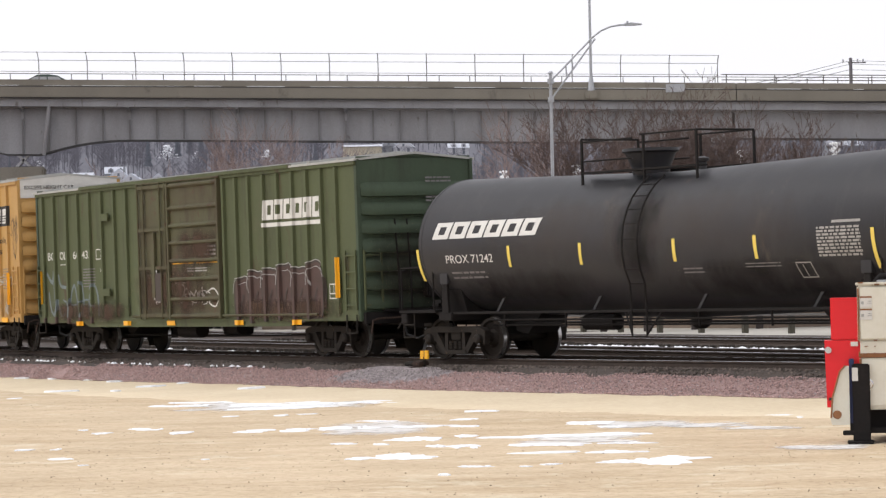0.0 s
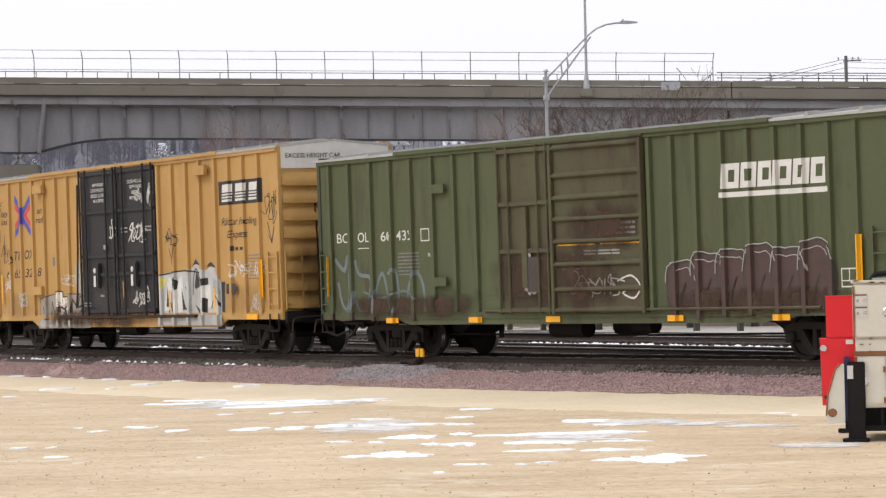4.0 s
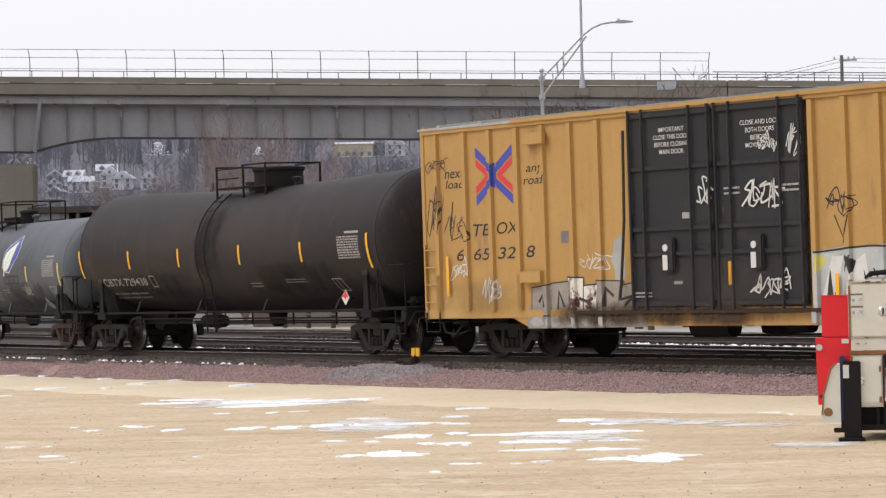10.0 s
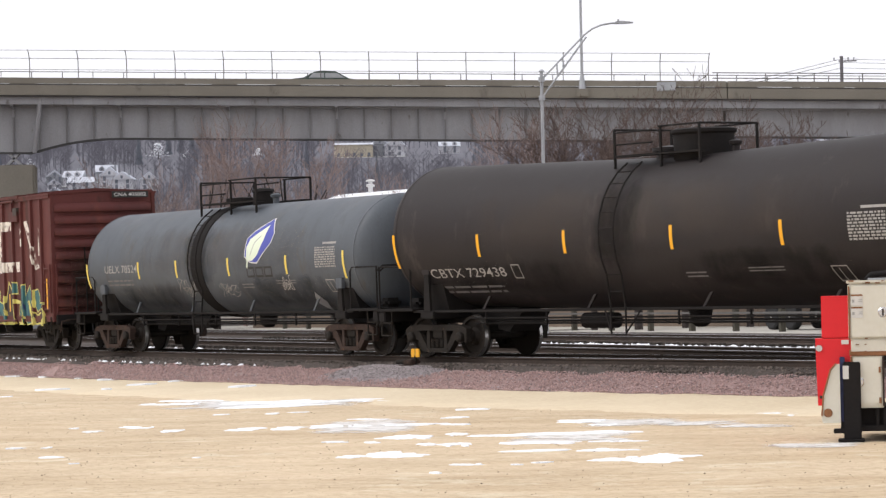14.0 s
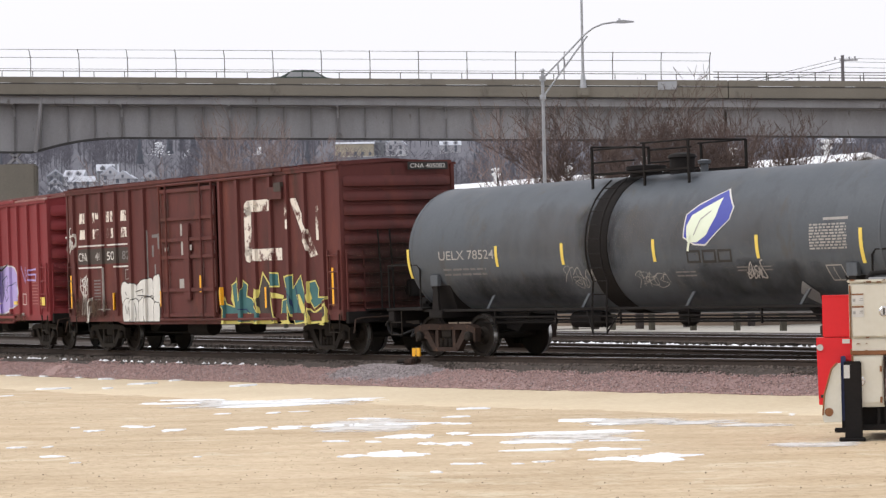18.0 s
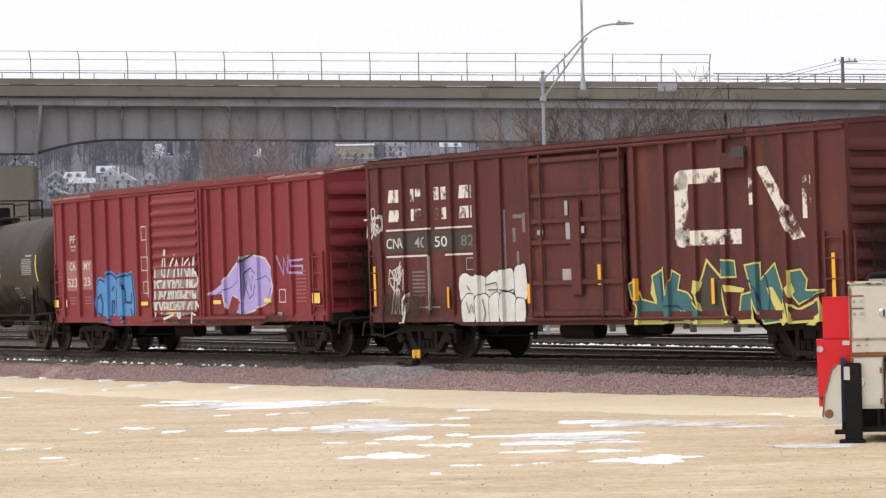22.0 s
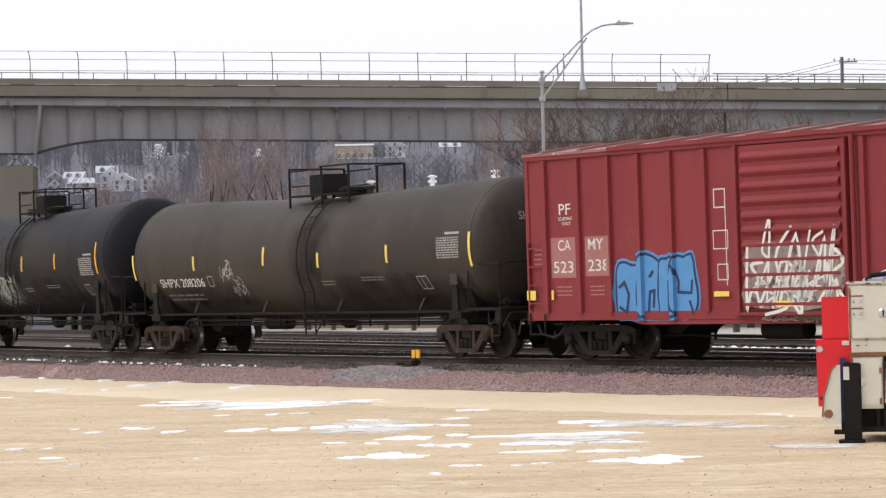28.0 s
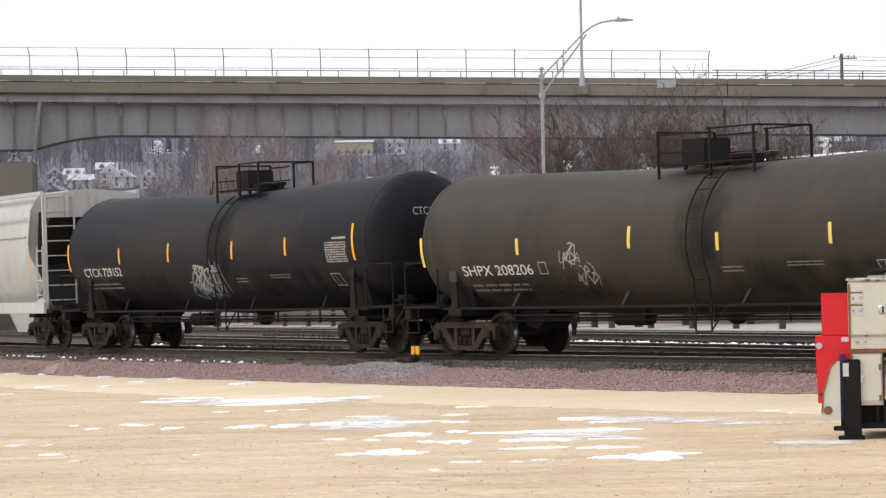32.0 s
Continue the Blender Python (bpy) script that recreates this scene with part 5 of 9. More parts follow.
def sideframe_mesh(material):
    g = Geo()
    for y0, y1 in ((-1.15, -0.98),):
        g.prism([(-1.12, 0.50), (-1.12, 0.64), (-0.98, 0.70), (-0.7, 0.73), (0.7, 0.73), (0.98, 0.70), (1.12, 0.64), (1.12, 0.50), (0.98, 0.545), (0.80, 0.56), (0.6, 0.60), (-0.6, 0.60), (-0.8, 0.56), (-0.98, 0.545)], y0, y1)
        for s in (-1, 1):
            g.prism([(s * 0.88, 0.58), (s * 0.66, 0.62), (s * 0.30, 0.17), (s * 0.44, 0.13)], y0 + 0.012, y1 - 0.012)
            g.prism([(s * 0.38, 0.2), (s * 0.26, 0.2), (s * 0.26, 0.62), (s * 0.36, 0.62)], y0 + 0.02, y1 - 0.02)
            g.prism([(s * 1.10, 0.34), (s * 1.10, 0.55), (s * 1.02, 0.55), (s * 1.03, 0.34)], y0 + 0.01, y1 - 0.01)
            g.prism([(s * 0.70, 0.40), (s * 0.70, 0.58), (s * 0.78, 0.58), (s * 0.77, 0.40)], y0 + 0.01, y1 - 0.01)
        g.prism([(-0.45, 0.12), (0.45, 0.12), (0.40, 0.215), (-0.40, 0.215)], y0 - 0.005, y1 + 0.03)
    return g.mesh("sideframe", material)


def springs_mesh():
    g = Geo()
    for x in (-0.17, 0.0, 0.17):
        pts = [(x + 0.07 * math.cos(t * 0.9), -1.07 + 0.07 * math.sin(t * 0.9), 0.22 + 0.20 * t / 40) for t in range(41)]
        g.tube(pts, 0.018, 5)
    return g.mesh("spring_nest", M["steel"])


def cap_mesh():
    return Geo().lathe([(-1.24, 0.0), (-1.24, 0.07), (-1.21, 0.11), (-1.0, 0.115), (-0.95, 0.115), (-0.95, 0.0)], axis="y", n=14).mesh("bearing_cap", M["steel"])


GEAR = dict(wheelset=wheelset_mesh(), spring=springs_mesh(), cap=cap_mesh(), dark=sideframe_mesh(M["steel"]), brown=sideframe_mesh(M["brown_steel"]))
FLIP = Matrix.Rotation(math.pi, 4, "Z")


def add_bogie(car, x, frame_kind="dark"):
    b = Geo().box(-0.2, 0.2, -1.1, 1.1, 0.42, 0.68, 0.03).cyl((0, 0, 0.68), (0, 0, 0.86), 0.28, 16).ob("bogie", M["steel"], car, "cast steel two-axle bogie")
    b.location.x = x
    for m in (Matrix.Identity(4), FLIP):
        piece("sideframe", GEAR[frame_kind], b, m)
        piece("spring_nest", GEAR["spring"], b, m)
        for s in (-0.9, 0.9):
            piece("bearing_cap", GEAR["cap"], b, m @ Matrix.Translation((s, 0, WHEEL)))
    for s in (-0.9, 0.9):
        w = piece("wheelset", GEAR["wheelset"], b, pose(s, 0, WHEEL))
        WHEELSETS.append((w, s))
    return b


def add_coupler(car, x, s):
    """s: 1 at the leading end, -1 at the trailing one."""
    g = Geo().box(min(x, x + s * 0.62), max(x, x + s * 0.62), -0.1, 0.1, 0.76, 0.94, 0.02)
    g.prism([(x + s * 0.55, -0.2), (x + s * 0.86, -0.2), (x + s * 0.92, -0.05), (x + s * 0.78, 0.02), (x + s * 0.92, 0.12), (x + s * 0.86, 0.22), (x + s * 0.55, 0.2)], 0.70, 1.0, "z")
    c = g.ob("coupler", M["steel"], car, "heavy cast steel coupler")
    Geo().tube([(x + s * 0.1, -0.45, 0.72), (x + s * 0.3, -0.5, 0.5), (x + s * 0.6, -0.4, 0.42), (x + s * 0.85, -0.15, 0.55)], 0.03, 6).ob("air_hose", M["rubber"], c)


def add_rungs(car, x0, x1, y, zs, material, name="ladder", axis="x", stiles=True, label=""):
    g = Geo()
    for z in zs:
        if axis == "x":
            g.tube([(x0, y, z), (x1, y, z)], 0.017, 6)
        else:
            g.tube([(y, x0, z), (y, x1, z)], 0.017, 6)
    if stiles:
        for x in (x0, x1):
            if axis == "x":
                g.box(x - 0.02, x + 0.02, y - 0.012, y + 0.03, min(zs) - 0.12, max(zs) + 0.12)
            else:
                g.box(y - 0.012, y + 0.03, x - 0.02, x + 0.02, min(zs) - 0.12, max(zs) + 0.12)
    return g.ob(name, material, car, label)


def under_gear(car, L, reach, material):
    """Centre sill, brake cylinder, reservoir, levers and pipes under a boxcar."""
    Geo().box(-L / 2, L / 2, -0.33, 0.33, 0.72, 1.0, 0.02).ob("centre_sill", M["under"], car, "black steel centre sill")
    Geo().cyl((-1.6, -0.75, 0.62), (-0.5, -0.75, 0.62), 0.2, 14).ob("air_reservoir", M["under"], car, "black brake air reservoir")
    Geo().cyl((0.9, -0.6, 0.66), (1.5, -0.6, 0.66), 0.16, 14).ob("brake_cylinder", M["under"], car)
    Geo().tube([(-reach + 1.2, -0.55, 0.5), (-0.3, -0.62, 0.46), (reach - 1.2, -0.55, 0.5)], 0.022, 6).ob("brake_rod", M["under"], car)
    for x in (-3.4, -1.9, 2.0, 3.6):
        Geo().box(x - 0.09, x + 0.09, -1.35, 1.35, 0.74, 0.98).ob("cross_bearer", M["under"], car)
    Geo().tube([(-L / 2 + 0.5, 0.5, 0.7), (L / 2 - 0.5, 0.5, 0.7)], 0.03, 6).ob("train_pipe", M["under"], car)
    Geo().prism([(-0.35, 0.85), (0.55, 0.85), (0.45, 0.5), (0.1, 0.42), (-0.25, 0.5)], -0.25, 0.25).ob("brake_valve", M["under"], car)
    for s in (-1, 1):
        Geo().prism([(s * (reach - 2.4), 0.9), (s * (reach - 1.3), 0.9), (s * (reach - 1.35), 0.56), (s * (reach - 1.7), 0.5)], -0.5, 0.5).ob("brake_rigging", M["under"], car)


# ---- boxcars ----
def end_gear(car, s, L, hw, zs, ze):
    """End sill, draft gear, uncoupling lever, brake pipes and grime low on a boxcar's end."""
    x = s * L / 2
    a, b = sorted((x, x + s * 0.16))
    Geo().box(a, b, -hw + 0.02, hw - 0.02, zs - 0.02, zs + 0.25, 0.015).ob("end_sill", M["under"], car, "grimy black end sill")
    a, b = sorted((x, x + s * 0.34))
    Geo().box(a, b, -0.36, 0.36, zs - 0.16, zs + 0.16, 0.03).ob("draft_gear", M["under"], car, "black draft gear pocket")
    Geo().tube([(x + s * 0.5, -0.06, zs + 0.22), (x + s * 0.36, -0.3, zs + 0.12), (x + s * 0.34, -hw + 0.25, zs + 0.1), (x + s * 0.4, -hw + 0.06, zs + 0.06), (x + s * 0.42, -hw + 0.0, zs - 0.24)], 0.02, 6).ob("uncoupling_lever", M["brown_steel"], car, "bent uncoupling lever")
    for y in (-0.62, -0.3):
        Geo().tube([(x + s * 0.08, y, ze - 1.4), (x + s * 0.2, y, zs + 1.1), (x + s * 0.2, y, zs + 0.3)], 0.022, 6).ob("brake_pipe", M["under"], car)
    Geo().box(min(x, x + s * 0.3), max(x, x + s * 0.3), 0.1, 0.75, zs + 0.55, zs + 0.95, 0.04).ob("brake_gear_case", M["under"], car, "grimy brake gear case")
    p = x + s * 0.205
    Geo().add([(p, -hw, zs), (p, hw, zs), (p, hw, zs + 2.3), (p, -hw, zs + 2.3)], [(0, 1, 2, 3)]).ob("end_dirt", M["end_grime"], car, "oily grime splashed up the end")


def boxcar(name, label, mid, L, reach, zs, ze, zr, hw, paint, posts, doors, end_ribs, frame_kind="dark", post_w=0.10, post_d=0.075, sill_drop=0.0, roof_mat=None, end_mat=None, roof_ribs=13, cap_mat=None):
    car = thing(name, label, "boxcar", "cars of the freight train")
    car["posts"], car["post_w"], car["post_d"] = posts, post_w, post_d
    ROLLING.append((car, mid, reach))
    p = M[paint]
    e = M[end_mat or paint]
    dx0, dx1 = doors
    for s in (-1, 1):
        for a, b in ((-L / 2, dx0), (dx1, L / 2)):
            Geo().box(a, b, s * hw - 0.03, s * hw + 0.03, zs + 0.22, ze - 0.02).ob("side_wall", p, car)
        Geo().box(dx0, dx1, s * (hw - 0.08) - 0.02, s * (hw - 0.08) + 0.02, zs + 0.22, ze - 0.02).ob("doorway_wall", p, car)
        Geo().box(-L / 2, L / 2, s * (hw + 0.005) - 0.045, s * (hw + 0.005) + 0.045, zs + 0.06, zs + 0.24, 0.008).ob("side_sill", p, car)
        Geo().prism([(-L / 2 + 3.0, zs + 0.07), (-L / 2 + 3.5, zs - sill_drop), (L / 2 - 3.5, zs - sill_drop), (L / 2 - 3.0, zs + 0.07)], s * hw - 0.03, s * hw + 0.03).ob("lower_sill", p, car)
        Geo().box(-L / 2, L / 2, s * (hw + 0.03) - 0.05, s * (hw + 0.03) + 0.05, ze - 0.14, ze, 0.012).ob("top_rail", p, car)
        Geo().box(-L * 0.33, L * 0.33, s * (hw + 0.06) - 0.06, s * (hw + 0.06) + 0.06, ze - 0.06, ze + 0.03, 0.01).ob("eave_strip", p, car)
    hat = Geo().prism([(-post_w / 2 - 0.014, 0), (-post_w / 2, -post_d), (post_w / 2, -post_d), (post_w / 2 + 0.014, 0)], zs + 0.22, ze - 0.15, "z").mesh("side_post", p)
    for x in posts:
        piece("side_post", hat, car, Matrix.Translation((x, -hw - 0.03, 0)))
        piece("side_post", hat, car, Matrix.Translation((-x, hw + 0.03, 0)) @ FLIP)
    # ends: sheets with pressed ribs
    for s in (-1, 1):
        x = s * (L / 2 - 0.03)
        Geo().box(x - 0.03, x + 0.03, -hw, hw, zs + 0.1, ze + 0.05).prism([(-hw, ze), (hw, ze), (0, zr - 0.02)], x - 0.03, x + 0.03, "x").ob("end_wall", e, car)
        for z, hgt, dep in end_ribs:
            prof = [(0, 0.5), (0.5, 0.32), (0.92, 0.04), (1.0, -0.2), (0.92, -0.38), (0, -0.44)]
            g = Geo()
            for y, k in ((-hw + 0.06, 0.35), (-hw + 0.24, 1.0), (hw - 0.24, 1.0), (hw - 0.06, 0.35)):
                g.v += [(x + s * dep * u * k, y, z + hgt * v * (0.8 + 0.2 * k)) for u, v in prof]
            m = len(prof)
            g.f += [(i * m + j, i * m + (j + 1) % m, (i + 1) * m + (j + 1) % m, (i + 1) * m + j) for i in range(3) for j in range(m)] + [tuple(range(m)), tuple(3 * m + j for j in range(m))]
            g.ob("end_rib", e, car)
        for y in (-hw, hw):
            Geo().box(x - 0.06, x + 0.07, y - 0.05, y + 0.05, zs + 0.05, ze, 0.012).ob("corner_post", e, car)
        if cap_mat:
            Geo().prism([(-hw - 0.01, ze - 0.55), (hw + 0.01, ze - 0.55), (hw + 0.01, ze + 0.01), (0, zr), (-hw - 0.01, ze + 0.01)], x, x + s * 0.06, "x").ob("end_panel", M[cap_mat], car, "white painted top panel")
    # roof: sheets and raised seams
    rm = M[roof_mat or paint]
    Geo().prism([(-hw - 0.1, ze), (0, zr), (hw + 0.1, ze), (hw + 0.1, ze - 0.05), (0, zr - 0.05), (-hw - 0.1, ze - 0.05)], -L / 2 - 0.04, L / 2 + 0.04, "x").ob("roof", rm, car)
    seam = Geo().prism([(-hw - 0.11, ze), (0, zr), (hw + 0.11, ze), (hw + 0.11, ze + 0.05), (0, zr + 0.05), (-hw - 0.11, ze + 0.05)], -0.05, 0.05, "x").mesh("roof_seam", rm)
    for i in range(roof_ribs):
        piece("roof_seam", seam, car, Matrix.Translation((-L / 2 + L * (i + 0.5) / roof_ribs, 0, 0)))
    under_gear(car, L, reach, paint)
    Geo().box(-L / 2 + 0.06, L / 2 - 0.06, -hw + 0.05, hw - 0.05, zs + 0.2, zs + 0.26).ob("floor", M["under"], car)
    for s in (-1, 1):
        add_bogie(car, s * reach, frame_kind)
        add_coupler(car, s * (L / 2), s)
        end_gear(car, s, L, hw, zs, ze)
        # side ladders at the corners, end ladder, stirrup, end platform
        for y, f in ((-hw - 0.09, 1), (hw + 0.09, -1)):
            xx = s * (L / 2)
            a, b = sorted((xx - s * 0.08, xx - s * 0.55))
            add_rungs(car, a, b, y, [zs + 0.42 + 0.38 * i for i in range(4)], p, "side_ladder", label="steel side ladder")
            Geo().tube([(a, y, zs + 0.2), (a, y, zs - 0.22), (b, y, zs - 0.22), (b, y, zs + 0.2)], 0.018, 6).ob("stirrup_step", M["steel"], car, "steel stirrup step")
        add_rungs(car, -hw + 0.05, -hw + 0.5, s * (L / 2 + 0.1), [zs + 0.42 + 0.38 * i for i in range(4)], p, "end_ladder", "y", label="steel end ladder")
        Geo().box(min(s * L / 2, s * (L / 2 + 0.32)), max(s * L / 2, s * (L / 2 + 0.32)), -1.0, 1.0, zs + 0.26, zs + 0.3).ob("end_platform", M["under"], car, "narrow crossover platform")
    Geo().lathe([(0, 0.26), (0.02, 0.28), (0.04, 0.26), (0.02, 0.24)], (-L / 2 - 0.32, 0.55, zs + 1.5), "x", 18, True).ob("brake_wheel", M["steel"], car, "round steel brake wheel")
    return car


def plate(car, x0, x1, z0, z1, y, material, name, label="", t=0.03, parent=None):
    return Geo().box(x0, x1, y - t, y, z0, z1, 0.006).ob(name, M[material] if isinstance(material, str) else material, parent or car, label)


def green_boxcar():
    posts = [-8.83, -8.04, -7.17, -6.39, -5.6, -4.78, -3.97, -3.19, 2.6, 3.27, 3.97, 4.74, 5.48, 6.23, 6.96, 7.68, 8.39]
    ribs = [(3.86 - 0.43 * i, 0.40, 0.17) for i in range(7)]
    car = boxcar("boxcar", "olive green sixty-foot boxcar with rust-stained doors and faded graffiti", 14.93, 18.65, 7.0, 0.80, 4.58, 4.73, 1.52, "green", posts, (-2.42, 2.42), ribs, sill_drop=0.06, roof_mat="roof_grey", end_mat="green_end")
    y = -1.56
    # sliding door with horizontal ribs
    d = plate(car, -0.45, 2.38, 0.98, 4.44, y, "green_door", "sliding_door", "rusty green ribbed sliding door", 0.05)
    for z in (4.38, 3.80, 3.34, 2.90, 2.44, 1.97, 1.45, 1.02):
        Geo().prism([(y - 0.05, z - 0.07), (y - 0.12, z - 0.02), (y - 0.12, z + 0.02), (y - 0.05, z + 0.07)], -0.45, 2.38, "x").ob("door_rib", M["green_door"], d)
    for x in (-0.48, 2.4):
        Geo().box(x - 0.05, x + 0.05, y - 0.13, y, 0.95, 4.46, 0.01).ob("door_stile", M["green_door"], d)
    for x0, x1 in ((-0.35, 0.9), (1.05, 2.3)):
        plate(car, x0, x1, 2.35, 2.43, y - 0.055, "signal", "rust_bar", "rust-yellow stripe", 0.012, d)
    # plug door with bars and gear
    d = plate(car, -2.36, -0.55, 0.98, 4.46, y, "green_door", "plug_door", "stained green plug door with lock bars", 0.05)
    for x in (-2.3, -1.95, -0.95, -0.62):
        Geo().cyl((x, y - 0.1, 0.95), (x, y - 0.1, 4.5), 0.028, 8).ob("lock_rod", M["green_door"], d)
    for z in (4.40, 3.28, 2.28, 1.04):
        Geo().box(-2.36, -0.55, y - 0.11, y - 0.05, z - 0.05, z + 0.05, 0.01).ob("door_bar", M["green_door"], d)
    Geo().box(-1.5, -1.3, y - 0.13, y - 0.05, 1.5, 3.2, 0.01).ob("lock_bar", M["green_door"], d)
    Geo().box(-1.35, -0.95, y - 0.12, y - 0.05, 1.4, 2.15, 0.02).ob("gear_box", M["smudge"], d, "grimy latch box")
    Geo().tube([(-2.9, y - 0.06, 1.02), (7.4, y - 0.06, 1.02)], 0.03, 6).ob("door_track", M["green_door"], car)
    Geo().tube([(-2.45, y - 0.06, 4.5), (2.45, y - 0.06, 4.5)], 0.03, 6).ob("upper_track", M["green_door"], car)
    for z in (3.62, 1.58):
        plate(car, -4.72, -4.25, z, z + 0.2, y - 0.05, "green", "tack_board", "", 0.05)
    return car


def yellow_boxcar():
    posts = [-8.88, -7.88, -7.01, -6.09, -5.24, -4.35, -3.49, 2.6, 3.45, 4.3, 5.11, 6.01, 6.78, 7.57, 8.41]
    ribs = [(4.2 - 0.42 * i, 0.39, 0.17) for i in range(8)]
    car = boxcar("boxcar", "yellow excess-height boxcar with black double doors and silver graffiti", -5.69, 18.85, 7.0, 0.80, 5.02, 5.17, 1.52, "yellow", posts, (-2.52, 2.5), ribs, sill_drop=0.12, cap_mat="white", post_w=0.12, roof_mat="roof_grey")
    y = -1.56
    for x0, x1 in ((-2.48, -0.06), (0.02, 2.42)):
        d = plate(car, x0, x1, 1.08, 4.93, y, "black_door", "plug_door", "black steel plug door with lock rods", 0.05)
        for z in (4.85, 3.80, 2.60, 2.1, 1.12):
            Geo().box(x0, x1, y - 0.10, y - 0.05, z - 0.045, z + 0.045, 0.008).ob("door_bar", M["black_door"], d)
        for x in (x0 + 0.05, x0 + 0.45, x1 - 0.6, x1 - 0.06):
            Geo().cyl((x, y - 0.11, 1.0), (x, y - 0.11, 4.98), 0.03, 8).ob("lock_rod", M["black_door"], d)
        cx = (x0 + x1) / 2 - 0.1
        Geo().box(cx - 0.14, cx + 0.22, y - 0.16, y - 0.05, 1.75, 2.42, 0.03).ob("latch_box", M["black_door"], d, "black latch housing")
        Geo().lathe([(-0.02, 0.02), (-0.02, 0.07), (0.0, 0.07)], (cx, y - 0.16, 2.22), "y", 14).ob("seal_disc", M["white"], d, "small white disc")
        plate(car, cx - 0.08, cx + 0.06, 1.78, 2.08, y - 0.17, "white", "seal_card", "white card", 0.008, d)
    Geo().tube([(-2.62, y - 0.08, 4.6), (-2.62, y - 0.12, 2.8), (-2.78, y - 0.1, 1.6), (-2.85, y - 0.1, 1.22), (-2.5, y - 0.1, 1.28)], 0.03, 6).ob("hanging_strap", M["ink"], car, "torn black door seal hanging")
    Geo().box(-4.3, 4.8, y - 0.12, y - 0.02, 0.92, 1.0, 0.01).ob("door_sill", M["brown_steel"], car, "rusty scraped door sill")
    for x, z in ((-5.55, 4.5), (5.2, 4.52), (-5.75, 1.62)):
        plate(car, x - 0.2, x + 0.48, z - 0.02, z + 0.22, y - 0.06, "yellow", "bracket_box", "", 0.10)
    plate(car, 7.6, 8.2, 0.86, 1.0, y - 0.03, "strip", "stencil_plate", "yellow stencilled plate", 0.02)
    plate(car, 6.55, 7.1, 1.5, 1.75, y - 0.055, "smudge", "stencil_panel", "dark stencilled panel", 0.008)
    return car


def brown_boxcar():
    posts = [-7.18, -6.28, -5.36, -4.47, -3.58, -2.70, 1.7, 2.62, 3.47, 4.33, 5.16, 6.02, 6.86]
    ribs = [(4.02 - 0.335 * i, 0.31, 0.16) for i in range(10)]
    car = boxcar("boxcar", "dark brown-red boxcar with peeling white emblem and teal graffiti", -59.65, 15.3, 6.1, 0.76, 4.44, 4.53, 1.52, "brown", posts, (-1.72, 1.5), ribs, sill_drop=0.02, post_w=0.13)
    y = -1.56
    d = plate(car, -1.62, 1.42, 0.92, 4.22, y, "brown", "plug_door", "brown plug door with locking bars", 0.05)
    for z in (4.16, 3.44, 2.46, 2.9, 1.62, 0.98):
        Geo().box(-1.62, 1.42, y - 0.11, y - 0.05, z - 0.05, z + 0.05, 0.01).ob("door_bar", M["brown"], d)
    for x in (-1.58, -1.2, 0.75, 1.38):
        Geo().cyl((x, y - 0.11, 0.9), (x, y - 0.11, 4.3), 0.03, 8).ob("lock_rod", M["brown"], d)
    Geo().box(-0.25, 0.1, y - 0.13, y - 0.05, 1.35, 3.3, 0.02).ob("gear_case", M["brown"], d)
    for z in (0.86, 4.32):
        Geo().tube([(-1.8, y - 0.06, z), (4.6, y - 0.06, z)], 0.035, 6).ob("door_track", M["brown"], car)
    plate(car, 4.4, 5.1, 3.72, 4.02, y - 0.05, "brown", "bracket_box", "", 0.09)
    plate(car, 4.75, 5.1, 3.9, 4.12, y - 0.06, "smudge", "bracket", "", 0.09)
    return car


def red_boxcar():
    posts = [-7.18, -6.14, -5.2, -4.3, -3.36, -2.38, 1.81, 2.62, 3.5, 4.41, 5.24, 6.15, 7.06]
    ribs = [(3.92 - 0.40 * i, 0.37, 0.17) for i in range(8)]
    car = boxcar("boxcar", "bright red boxcar with blue and violet graffiti and a ribbed door", -76.92, 15.6, 6.1, 0.78, 4.30, 4.50, 1.52, "red", posts, (-1.5, 1.45), ribs, sill_drop=0.03, post_w=0.12, roof_mat="red_roof")
    y = -1.56
    d = plate(car, -1.46, 1.40, 0.98, 4.14, y, "red", "sliding_door", "red ribbed sliding door, rubbed bare", 0.04)
    for i in range(11):
        z = 3.92 - 0.28 * i
        Geo().prism([(y - 0.04, z - 0.1), (y - 0.11, z - 0.02), (y - 0.11, z + 0.02), (y - 0.04, z + 0.1)], -1.32, 1.25, "x").ob("door_rib", M["red"], d)
    for x in (-1.46, 1.4):
        Geo().box(x - 0.05, x + 0.05, y - 0.11, y, 0.95, 4.16, 0.01).ob("door_stile", M["red"], d)
    for z in (0.94,):
        Geo().box(-1.6, 4.9, y - 0.1, y - 0.02, z - 0.035, z + 0.035, 0.01).ob("door_track", M["red"], car)
    Geo().cyl((1.62, y - 0.1, 0.95), (1.62, y - 0.1, 4.2), 0.05, 8).ob("door_stop", M["red"], car)
    return car


